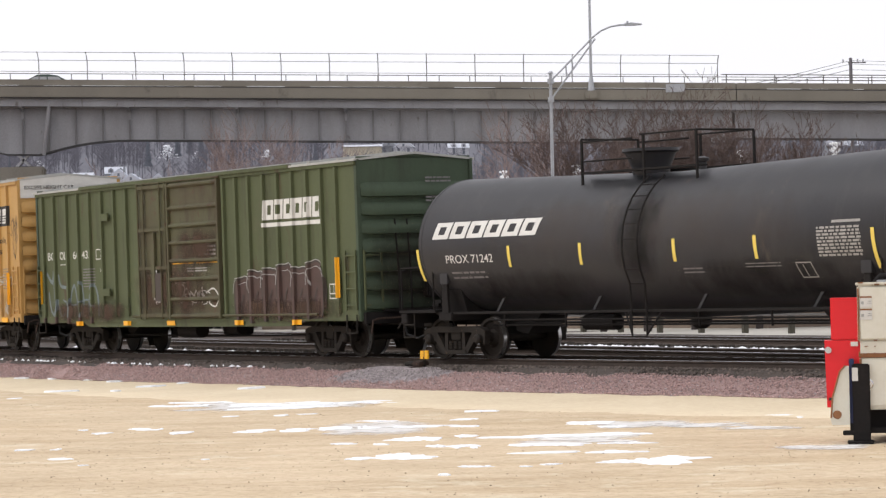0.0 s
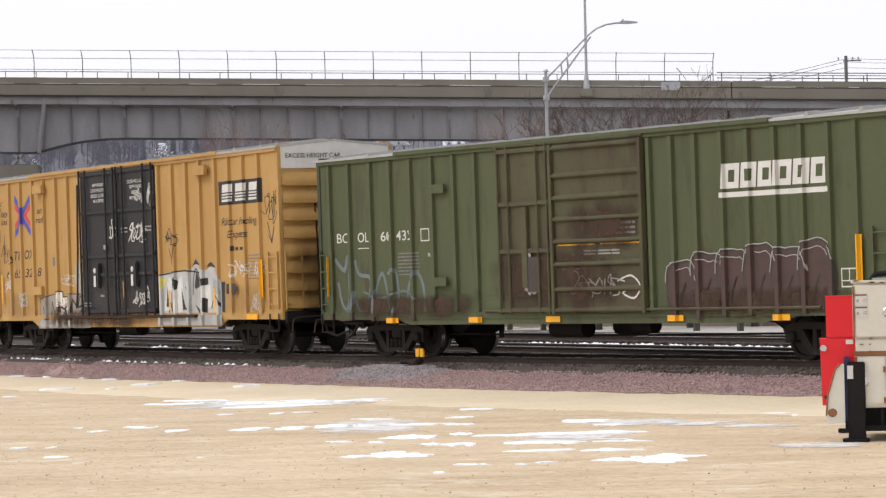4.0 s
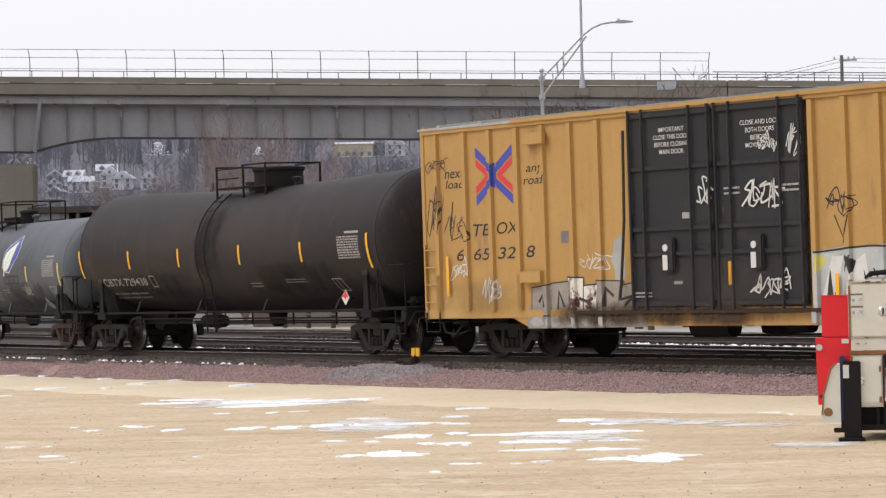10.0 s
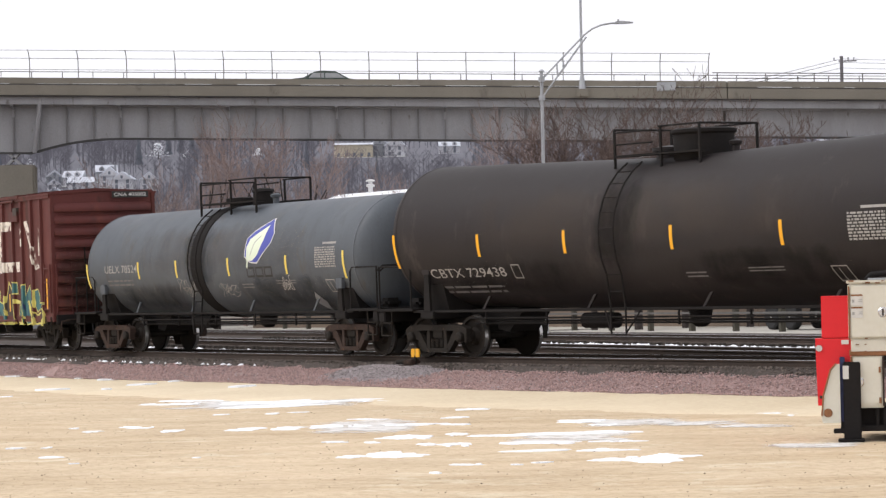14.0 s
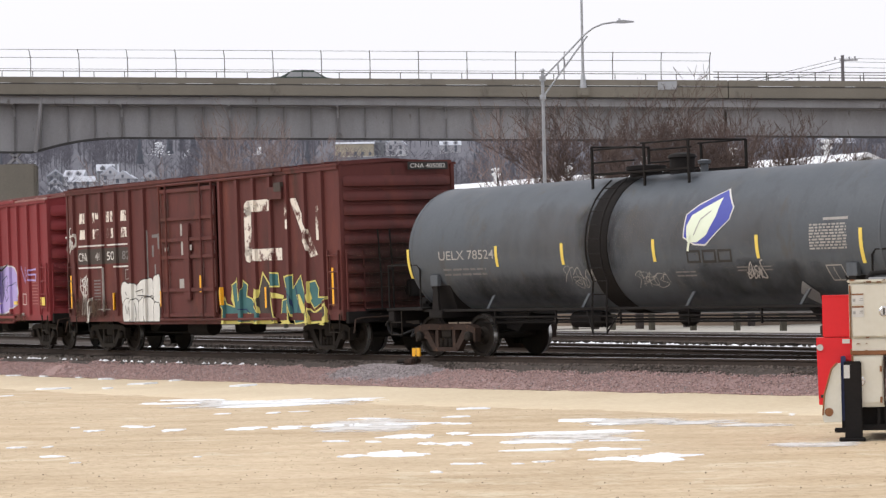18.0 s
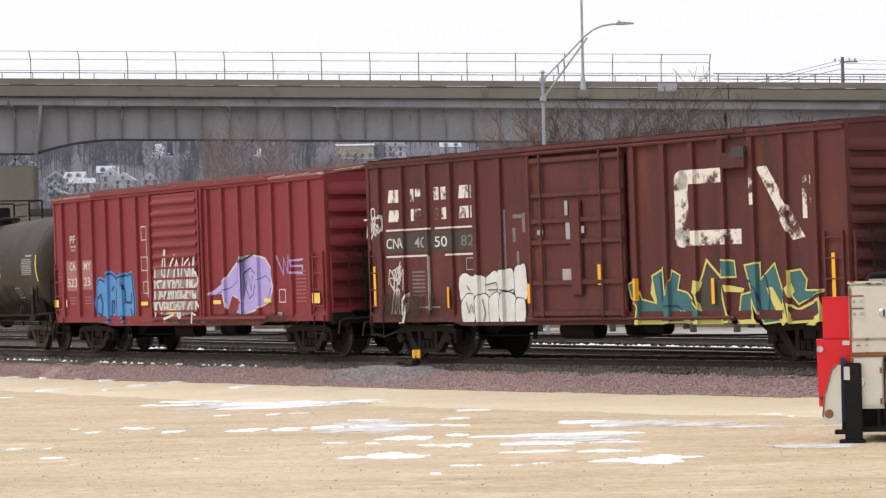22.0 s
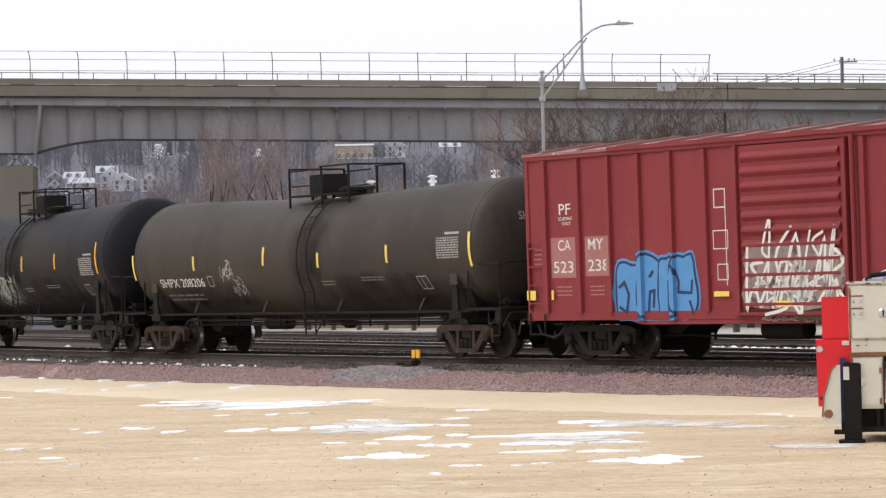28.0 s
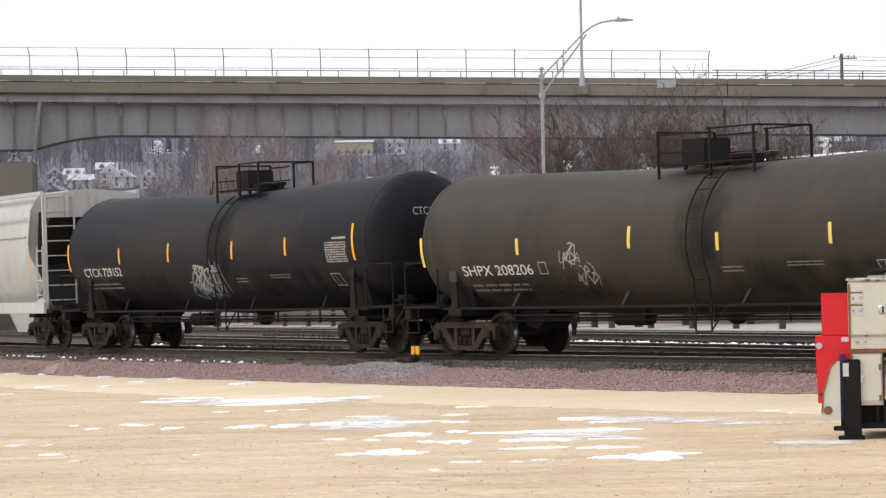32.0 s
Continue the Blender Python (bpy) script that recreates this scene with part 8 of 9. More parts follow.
def green_marks(car):
    on_box(car, emblem_blocks(4.72, 7.62, 3.32, 3.80, 6, 0.05), "white", "emblem", "white block emblem")
    on_box(car, [bar(4.69, 7.68, 3.15, 3.25)], "white", "emblem_underline")
    for t, a, b in (("BC", -8.61, -8.13), ("OL", -7.76, -7.32), ("60", -6.84, -6.42), ("432", -6.24, -5.62)):
        on_box(car, words(t, a, b, 2.63, 2.85), "white", "number")
    on_box(car, stroke([(-5.28, 2.6), (-4.98, 2.6), (-4.98, 2.86), (-5.28, 2.86), (-5.28, 2.6)], 0.025) + [bar(-7.76, -7.3, 2.48, 2.5)], "white", "stencil")
    on_box(car, bars(-6.2, -5.35, 1.85, 2.4, 7, 3, 0.4, 3), "dim", "small_print")
    on_box(car, words("XP", -5.05, -4.85, 2.25, 2.33), "white", "stencil")
    for q, w in (([(-8.7, 2.25), (-8.35, 2.0), (-8.2, 2.3), (-8.1, 1.6), (-8.3, 1.0)], 0.1), ([(-8.6, 1.7), (-8.45, 1.2), (-8.1, 1.05), (-7.95, 1.5)], 0.08), ([(-7.9, 2.2), (-7.75, 1.9), (-7.3, 1.8), (-7.4, 1.3), (-7.7, 1.0), (-7.9, 1.3)], 0.09), ([(-7.2, 1.0), (-7.05, 1.6), (-6.8, 1.9), (-6.6, 1.2), (-6.75, 0.95)], 0.08),
                 ([(-6.6, 1.9), (-6.3, 1.95), (-6.2, 1.3), (-6.4, 1.0), (-6.05, 1.05)], 0.08), ([(-5.9, 1.0), (-5.8, 1.6), (-5.5, 1.9), (-5.25, 1.6), (-5.2, 0.95)], 0.09), ([(-7.6, 1.5), (-6.9, 1.35), (-6.0, 1.5), (-5.5, 1.3)], 0.05)):
        on_box(car, stroke(curved(q), w), "spray_slate", "graffiti_fill", "faded blue-grey graffiti", 0.006)
    on_box(car, [bubble(-7.2 + 1.2 * i, 0.93, 0.7, 0.10, i + 30, 2, 0.5) for i in range(-1, 2)], "spray_rust", "graffiti_stain", "rusty red overspray", 0.009)
    row = [(3.45, 1.42, 0.42, 0.5), (4.2, 1.5, 0.42, 0.6), (4.95, 1.52, 0.42, 0.6), (5.75, 1.55, 0.44, 0.62), (6.5, 1.52, 0.42, 0.6), (7.25, 1.55, 0.44, 0.64)]
    shapes = [bubble(x, z, a, b, 4 + 7 * k, 4.2, 0.2) for k, (x, z, a, b) in enumerate(row)]
    balloons(car, shapes, "spray_rust", "smudge", "dull brown bubble graffiti", 0.07)
    for k, q in enumerate(shapes):
        on_box(car, stroke(grown(q, 0.06)[1 + k % 2:13], 0.02), "spray_grey", "graffiti_outline", "thin grey outline", 0.032)
        on_box(car, stroke(grown(q, -0.1)[3:9 + k % 3], 0.016), "spray_grey", "graffiti_outline", "thin grey outline", 0.032)
        x, z = row[k][:2]
        on_box(car, stroke([(x - 0.08, z - 0.5), (x - 0.02, z - 0.1), (x + 0.1, z + 0.1)], 0.05), "smudge", "graffiti_line", "dark inner line", 0.033)
    on_box(car, scrawl(-0.05, 1.9, 1.3, 1.72, 8, 0.05, 5), "white", "chalk_tag", "white unreadable tag", 0.01, 0.10)
    on_box(car, bars(1.2, 2.2, 2.55, 2.85, 3, 5, 0.5, 3), "faded", "small_print", "", 0.01, 0.10)
    on_box(car, bars(0.5, 1.7, 2.15, 2.28, 2, 6, 0.5, 3) + bars(-0.2, 0.4, 1.85, 1.92, 1, 7), "faded", "small_print", "", 0.01, 0.10)
    on_box(car, [bubble(-1.35, 1.9, 0.14, 0.42, 3, 3, 0.5), bubble(-1.15, 1.5, 0.2, 0.12, 5, 3, 0.5)], "faded", "worn_spot", "bare worn spot", 0.01, 0.13)
    uprights(car, [(8.46, 1.40, 2.34), (-8.92, 1.40, 2.33)])
    for x in (-6.45, -3.33, -0.63, 3.25, 6.28):
        on_box(car, [bar(x - 0.24, x + 0.24, 0.78, 0.90)], "strip", "reflector", "yellow reflective stripe", 0.006, 0.06)
    on_box(car, stroke([(7.9, 1.39), (8.32, 1.39), (8.32, 1.72), (7.9, 1.72), (7.9, 1.39)], 0.025) + stroke([(7.9, 1.5), (8.32, 1.5)], 0.02) + stroke([(8.1, 1.5), (8.1, 1.72)], 0.02), "white", "stencil_box")
    on_end(car, [q for k in range(3) for q in bars(0.2, 0.9, 4.02 - 0.45 * k, 4.18 - 0.45 * k, 2, 9 + k, 0.5, 4)], "dim", 9.47, "small_print")


def yellow_marks(car):
    for sx in (-1, 1):
        for sz in (-1, 1):
            arm = lambda rows: [[(-6.9 + sx * u, 3.9 + sz * v) for u, v in rows]]
            on_box(car, arm(((0.07, 0.06), (0.62, 0.42), (0.62, 0.63), (0.07, 0.25))), "blue", "emblem", "blue emblem bar", 0.006)
            on_box(car, arm(((0.10, 0.0), (0.28, 0.0), (0.62, 0.22), (0.62, 0.38), (0.13, 0.06))), "scarlet", "emblem", "red emblem bar")
    on_box(car, [bubble(-6.9, 3.9, 0.07, 0.27, 2, 2.2, 0.05)], "blue", "emblem", "blue emblem heart", 0.009)
    for t, a, b, z0, z1, sl in (("next", -8.62, -7.93, 3.90, 4.08, 0.2), ("load", -8.60, -7.93, 3.68, 3.86, 0.2), ("any", -5.82, -5.26, 3.86, 4.04, 0.2), ("road", -5.92, -5.18, 3.66, 3.84, 0.2),
                            ("TB", -7.68, -7.06, 2.63, 2.88, 0.2), ("OX", -6.86, -6.12, 2.65, 2.9, 0.2), ("6", -8.28, -8.0, 2.11, 2.36, 0.2), ("65", -7.68, -7.1, 2.11, 2.36, 0.2), ("32", -6.85, -6.25, 2.12, 2.37, 0.2), ("8", -5.9, -5.6, 2.13, 2.38, 0.2),
                            ("Railcar Pooling", 6.28, 8.24, 3.14, 3.38, 0.2), ("Experts", 6.72, 7.70, 2.82, 3.06, 0.2)):
        on_box(car, words(t, a, b, z0, z1, sl), "ink", "lettering")
    on_box(car, [bar(6.84, 6.93, 2.56, 2.68), bar(7.0, 7.16, 2.57, 2.65), bar(7.24, 7.56, 2.57, 2.64)], "ink", "lettering")
    on_box(car, [bar(6.16, 8.58, 3.70, 4.29)], "ink", "emblem_panel", "black emblem panel")
    for k in range(3):
        a = 6.26 + 0.75 * k
        for z0, z1 in ((3.78, 3.84), (3.87, 3.91), (3.94, 3.98), (4.01, 4.21)):
            on_box(car, [bar(a + 0.06 + 0.12 * (z0 - 3.78), a + 0.64 + 0.12 * (z0 - 3.78), z0, z1, 0.12 * (z1 - z0))], "white", "emblem", "white block emblem", 0.007)
    for rows, c in (((("IMPORTANT", 0.42), ("CLOSE THIS DOOR", 0.6), ("BEFORE CLOSING", 0.56), ("MAIN DOOR", 0.4)), -1.2), ((("CLOSE AND LOCK", 0.6), ("BOTH DOORS", 0.44), ("BEFORE", 0.28), ("MOVING CAR", 0.44)), 1.28)):
        for k, (t, h) in enumerate(rows):
            on_box(car, words(t, c - 0.88 * h, c + 0.88 * h, 4.50 - 0.145 * k, 4.59 - 0.145 * k), "white", "lettering", "", 0.01, 0.10)
    on_box(car, scrawl(0.75, 1.75, 2.95, 3.45, 3, 0.055, 4) + scrawl(-0.5, -0.15, 3.1, 3.5, 4, 0.05, 2) + scrawl(1.2, 1.7, 4.02, 4.25, 5, 0.03, 3) + scrawl(1.95, 2.3, 3.9, 4.4, 6, 0.035, 2) + scrawl(0.95, 1.9, 1.3, 1.62, 7, 0.05, 4), "white", "graffiti_tag", "white unreadable tag", 0.01, 0.11)
    on_box(car, bars(0.25, 0.7, 3.2, 3.4, 2, 11, 0.4, 2) + bars(1.8, 2.35, 3.2, 3.4, 2, 12, 0.4, 2) + bars(-2.4, -1.9, 1.25, 1.4, 2, 13, 0.4, 2) + [bar(-0.95, -0.72, 2.78, 2.9), bar(-1.25, -1.0, 1.5, 1.56)], "faded", "small_print", "", 0.01, 0.10)
    on_box(car, [bar(-2.52, -2.44, 2.4, 2.85)], "white", "door_tag", "white paper tag", 0.01, 0.10)
    # silver graffiti with black lines beside the door, grey block graffiti before it
    base = [(2.56, 0.98), (6.16, 0.98), (6.2, 1.62), (6.05, 1.95), (5.9, 2.16), (5.55, 2.2), (5.3, 2.1), (4.95, 2.16), (4.72, 2.34), (4.45, 2.16), (4.1, 2.1), (3.3, 2.12), (2.56, 2.05)]
    on_box(car, [base], "spray_silver", "graffiti_fill", "silver graffiti", 0.005)
    for q, m in (([(2.7, 1.1), (3.0, 1.95), (3.3, 1.95), (3.05, 1.1)], "spray_white"), ([(3.4, 1.05), (3.5, 1.8), (3.85, 2.0), (3.95, 1.3), (3.7, 1.0)], "spray_white"), ([(4.3, 1.05), (4.5, 2.1), (4.7, 2.25), (4.85, 1.9), (4.7, 1.2)], "spray_grey"),
                 ([(5.0, 1.1), (5.1, 1.7), (5.5, 1.75), (5.6, 1.2)], "spray_white"), ([(5.6, 1.5), (5.7, 1.9), (6.05, 1.85), (6.1, 1.5)], "spray_grey"), ([(2.6, 1.62), (2.62, 2.0), (2.9, 1.9)], "spray_lime")):
        on_box(car, [q], m, "graffiti_fill", "pale facet of the graffiti", 0.008)
    for q in ([(3.35, 1.98), (3.5, 1.6), (3.62, 1.85)], [(4.6, 1.7), (4.72, 2.1), (5.0, 1.72), (4.66, 1.64)], [(3.8, 1.7), (3.98, 1.25), (4.1, 1.12), (3.85, 1.12)], [(4.62, 1.25), (4.86, 1.12), (4.92, 0.9)], [(5.06, 1.9), (5.4, 1.92), (5.4, 1.75), (5.1, 1.72)],
              [(5.15, 1.42), (5.35, 1.38), (5.3, 0.95), (5.12, 1.1)], [(4.5, 2.22), (4.7, 2.4), (4.95, 2.24), (4.7, 2.28)], [(5.3, 2.2), (5.58, 2.32), (5.92, 2.14), (5.6, 2.2)], [(6.15, 1.8), (6.36, 1.8), (6.3, 0.98), (6.16, 1.05)], [(2.85, 1.2), (2.95, 1.75), (3.02, 1.2)]):
        on_box(car, [q], "ink", "graffiti_line", "black graffiti mark", 0.011)
    for q in ([(4.05, 1.7), (4.2, 1.4), (4.12, 1.1)], [(2.6, 2.03), (4.0, 2.12), (4.9, 2.05)], [(4.5, 1.5), (4.55, 1.9), (4.72, 2.15), (5.0, 1.7), (5.05, 1.3)], [(5.55, 1.15), (5.75, 1.45), (6.0, 1.4), (6.1, 1.2)], [(3.3, 1.0), (3.35, 1.6), (3.5, 1.95)], [(3.0, 1.02), (3.1, 1.3), (3.25, 1.02)]):
        on_box(car, stroke(curved(q), 0.035), "ink", "graffiti_line", "black graffiti line", 0.012)
    on_box(car, [[(-5.9, 0.64), (-2.15, 0.66), (-2.12, 1.0), (-2.3, 1.3), (-5.7, 1.25), (-5.95, 0.95)]], "spray_taupe", "graffiti_fill", "grey graffiti ground", 0.014)
    for q, m in (([(-5.75, 0.9), (-5.72, 1.48), (-5.1, 1.54), (-5.15, 0.92)], "spray_taupe"), ([(-5.12, 0.95), (-5.1, 1.56), (-4.5, 1.6), (-4.42, 0.9)], "spray_taupe"), ([(-4.55, 1.1), (-4.56, 1.68), (-4.08, 1.66), (-4.12, 0.95)], "peeling"), ([(-4.08, 0.95), (-4.06, 1.5), (-3.65, 1.52), (-3.7, 0.95)], "peeling"),
                 ([(-3.65, 0.95), (-3.66, 1.6), (-2.85, 1.58), (-3.1, 0.95)], "spray_taupe"), ([(-3.1, 0.95), (-2.84, 1.5), (-2.15, 1.58), (-2.15, 1.0)], "spray_taupe")):
        on_box(car, [grown(q, 0.04)], "smudge", "graffiti_outline", "dark block outline", 0.016)
        on_box(car, [q], m, "graffiti_fill", "grey block graffiti", 0.019)
    for q in ([(-5.5, 1.2), (-5.35, 1.38), (-5.28, 1.1)], [(-4.9, 1.05), (-4.85, 1.4), (-4.7, 1.1)], [(-4.2, 1.25), (-3.95, 1.18), (-3.8, 1.25)], [(-3.4, 1.1), (-3.38, 1.45), (-3.15, 1.3)], [(-2.8, 1.1), (-2.5, 1.3), (-2.3, 1.2)]):
        on_box(car, stroke(q, 0.07), "smudge", "graffiti_line", "dark graffiti line", 0.022)
    for k in range(5):
        on_box(car, [bubble(-5.6 + 0.55 * k, 0.78, 0.2, 0.1, 90 + k, 2.4, 0.3)], "spray_grey", "graffiti_fill", "pale bubble", 0.022)
    on_box(car, [bar(2.5, 6.2, 0.72, 0.98)], "spray_grey", "graffiti_fill", "", 0.02, 0.06)
    on_box(car, scrawl(2.85, 3.55, 2.75, 3.15, 21, 0.035, 3) + stroke([(3.1, 2.7), (3.35, 2.2), (3.5, 2.7), (3.3, 2.2)], 0.03) + scrawl(8.55, 9.25, 3.3, 3.85, 22, 0.04, 3) + stroke([(8.8, 3.2), (9.0, 2.75), (9.15, 3.1), (9.0, 2.7), (8.85, 2.9)], 0.03), "ink", "graffiti_tag", "black unreadable tag")
    on_box(car, scrawl(-9.3, -8.85, 2.85, 3.5, 23, 0.035, 3) + scrawl(-8.7, -7.95, 2.5, 3.1, 24, 0.04, 3) + scrawl(-9.3, -8.6, 4.1, 4.3, 25, 0.03, 4), "smudge", "graffiti_tag", "dark unreadable tag")
    on_box(car, scrawl(6.6, 7.7, 1.95, 2.25, 26, 0.04, 4) + scrawl(8.0, 8.5, 1.9, 2.25, 27, 0.04, 3) + scrawl(7.75, 8.2, 1.05, 1.45, 28, 0.04, 3) + scrawl(-8.5, -7.9, 1.75, 2.05, 29, 0.04, 3) + scrawl(-7.4, -6.9, 1.2, 1.7, 30, 0.04, 3) + scrawl(-4.2, -3.3, 1.9, 2.1, 31, 0.03, 4), "spray_white", "graffiti_tag", "pale unreadable tag")
    on_box(car, [bubble(-2.95, 1.95, 0.22, 0.5, 6, 2.5, 0.6), bubble(-4.2, 1.0, 0.5, 0.2, 7, 2.5, 0.6)], "spray_grey", "grime_patch", "grey grime patch", 0.003)
    on_box(car, bars(7.7, 8.5, 1.85, 2.5, 8, 41, 0.3, 3), "dim", "small_print")
    on_box(car, [bar(-4.75, -4.5, 2.4, 2.65)], "dim", "route_board")
    uprights(car, [(-8.55, 1.35, 2.22), (3.17, 1.13, 1.63), (5.82, 1.11, 1.65), (8.52, 1.38, 2.31)])
    uprights(car, [(0.37, 1.47, 1.92)], wall=0.13)
    on_end(car, words("EXCESS HEIGHT CAR", -1.35, 0.15, 4.72, 4.83), "ink", 9.475)


def brown_marks(car):
    for z0, z1 in ((3.50, 3.78), (3.07, 3.33)):
        on_box(car, [bar(-6.86, -6.62, z0, z1, 0.06), bar(-6.6, -6.38, z0, z1, -0.04), bar(-5.98, -5.86, z0, z1), bar(-5.8, -5.6, z0 + 0.1, z1), bar(-5.1, -4.92, z0, z1), bar(-4.84, -4.66, z0, z1), bar(-4.2, -3.98, z0, z1, 0.05), bar(-3.94, -3.84, z0, z1), bar(-3.78, -3.66, z0, z1)], "peeling", "lettering", "worn white block lettering")
    on_box(car, [bar(-6.96, -5.25, 2.86, 2.90), bar(-5.1, -3.64, 2.86, 2.90), bar(-6.98, -5.3, 2.27, 2.31), bar(-4.75, -3.66, 2.27, 2.31)], "white", "rule")
    on_box(car, [bar(-7.0, -3.62, 2.38, 2.80)], "smudge", "number_panel", "dark touched-up panel", 0.003)
    for t, a, b, m in (("CNA", -6.95, -6.22, "white"), ("40", -5.88, -5.45, "faded"), ("50", -5.12, -4.66, "white"), ("82", -4.15, -3.7, "dim")):
        on_box(car, words(t, a, b, 2.47, 2.70), m, "number", "", 0.007)
    on_box(car, stroke([(-5.3, 2.27), (-5.3, 1.1)], 0.035) + stroke([(-5.8, 1.15), (-5.0, 1.15)], 0.03) + stroke([(-3.98, 1.95), (-3.7, 1.95), (-3.7, 2.2), (-3.98, 2.2), (-3.98, 1.95)], 0.02), "faded", "stencil")
    on_box(car, bars(-6.0, -5.45, 1.4, 2.0, 7, 51, 0.4, 2), "dim", "small_print")
    on_box(car, scrawl(-6.95, -6.35, 1.6, 2.1, 52, 0.05, 4) + scrawl(-6.9, -6.3, 0.85, 1.5, 53, 0.07, 4) + scrawl(-7.72, -7.2, 2.75, 3.15, 54, 0.06, 4) + stroke([(-7.8, 3.15), (-7.1, 3.18)], 0.04) + stroke(bubble(-7.45, 3.3, 0.07, 0.1, 3), 0.03), "white", "graffiti_tag", "white unreadable tag")
    row = [(-4.0, 1.55, 0.28, 0.3), (-3.5, 1.6, 0.2, 0.24), (-3.05, 1.58, 0.26, 0.28), (-2.55, 1.68, 0.26, 0.28), (-2.08, 1.62, 0.22, 0.42), (-3.88, 1.06, 0.3, 0.34), (-3.4, 1.08, 0.22, 0.36), (-2.98, 1.08, 0.22, 0.34), (-2.5, 1.1, 0.26, 0.36), (-2.1, 1.02, 0.18, 0.3)]
    balloons(car, [bubble(x, z, a, b, 9 + 7 * k, 3.2, 0.22) for k, (x, z, a, b) in enumerate(row)], "spray_white", "ink", "white bubble graffiti with thin black lines", 0.022)
    for q in ([(-3.98, 1.25), (-3.9, 1.0), (-3.8, 1.2), (-3.72, 0.98)], [(-3.95, 1.6), (-3.85, 1.5)], [(-3.3, 1.6), (-2.9, 1.66), (-2.85, 1.5), (-3.2, 1.5)], [(-2.7, 1.5), (-2.5, 1.46), (-2.3, 1.5)], [(-3.4, 1.3), (-3.32, 1.0), (-3.4, 0.8)]):
        on_box(car, stroke(q, 0.025), "ink", "graffiti_line", "thin black line", 0.045)
    on_box(car, [bar(2.90, 3.30, 2.40, 3.60), bubble(3.08, 2.45, 0.2, 0.2, 3, 2.2, 0.1), bubble(3.1, 3.55, 0.2, 0.2, 4, 2.2, 0.1), bar(3.05, 4.34, 3.47, 3.75), bar(3.1, 4.80, 2.27, 2.56)], "peeling", "emblem", "peeling white bracket emblem")
    on_box(car, [[(5.25, 3.72), (5.55, 3.72), (6.55, 2.35), (6.2, 2.30)], bar(5.12, 5.22, 3.0, 3.6), bar(6.5, 6.62, 2.7, 3.5), bar(6.7, 6.78, 2.9, 3.5)], "peeling", "emblem", "peeling white diagonal emblem")
    # teal jagged graffiti with pale yellow edges
    teal = [
        [(1.68, 0.78), (1.74, 1.1), (1.5, 1.28), (1.42, 1.55), (1.68, 1.62), (1.83, 1.24), (2.27, 1.16), (2.15, 1.7), (2.56, 1.86), (2.6, 1.3), (2.76, 1.8), (3.0, 1.7), (2.92, 1.42), (3.2, 1.36), (3.62, 0.96), (3.62, 0.78)],
        [(4.18, 1.64), (4.22, 1.98), (4.58, 1.95), (4.62, 1.64)],
        [(4.86, 1.86), (5.3, 1.9), (5.3, 1.58), (5.7, 1.88), (5.9, 1.36), (6.05, 0.8), (5.36, 0.74), (5.14, 1.1), (4.94, 1.62)],
        [(6.1, 1.72), (6.4, 1.75), (6.56, 1.56), (6.52, 1.36), (7.05, 1.36), (6.32, 1.1), (6.1, 1.3)],
        [(4.65, 0.8), (4.75, 1.3), (5.05, 1.35), (5.15, 0.8)]]
    shade = [[(3.45, 1.36), (3.65, 1.7), (3.78, 1.98), (4.2, 1.62), (4.32, 1.1), (4.42, 0.78), (3.65, 0.78)], [(6.05, 1.1), (6.3, 1.0), (6.9, 1.2), (6.95, 0.8), (6.1, 0.76)]]
    for q in shade:
        on_box(car, stroke(q + q[:1], 0.05), "spray_lime", "graffiti_outline", "pale yellow outline", 0.006)
        on_box(car, [q], "smudge", "graffiti_fill", "dark graffiti shade", 0.005)
    for k, q in enumerate(teal):
        on_box(car, [q], "spray_teal", "graffiti_fill", "teal jagged graffiti", 0.008 + 0.001 * k)
        on_box(car, stroke(q + q[:1], 0.035), "spray_lime", "graffiti_outline", "pale yellow outline", 0.015)
    for q in ([(2.15, 1.6), (2.3, 1.2), (2.22, 1.18), (2.1, 1.35)], [(2.95, 1.05), (3.3, 0.95), (3.25, 0.74), (3.08, 0.78)], [(3.45, 1.6), (3.65, 1.55), (3.5, 1.3), (3.4, 1.35)], [(4.6, 0.74), (5.1, 0.92), (5.25, 0.74)], [(5.45, 1.42), (5.62, 1.44), (6.1, 0.78), (5.86, 0.7)], [(6.0, 1.4), (6.14, 1.5), (6.22, 1.34), (6.1, 1.22)], [(6.5, 0.72), (6.95, 0.95), (6.98, 0.8), (6.7, 0.7)],
              [(1.65, 0.74), (2.5, 0.74), (2.4, 0.84), (1.68, 0.86)], [(3.4, 0.74), (4.3, 0.74), (4.3, 0.84), (3.5, 0.82)], [(4.3, 1.5), (4.85, 1.42), (4.8, 1.34), (4.35, 1.36)]):
        on_box(car, [q], "spray_lime", "graffiti_bar", "pale yellow graffiti facet", 0.018)
    for q in ([(2.5, 1.1), (2.9, 1.1), (3.2, 0.9)], [(4.9, 1.6), (5.2, 1.4), (5.3, 1.0)], [(5.4, 1.7), (5.55, 1.3), (5.5, 0.95)], [(2.4, 1.7), (2.45, 1.2)]):
        on_box(car, stroke(q, 0.035), "spray_navy", "graffiti_line", "dark inner line", 0.019)
    on_box(car, [bar(-0.55, -0.2, 1.58, 1.9), bar(-0.4, -0.25, 2.5, 2.85), bar(0.05, 0.2, 2.62, 2.76), bar(-1.35, -1.15, 2.62, 2.72), bar(-0.42, -0.32, 3.0, 3.3)], "faded", "door_placard", "worn white placard", 0.01, 0.13)
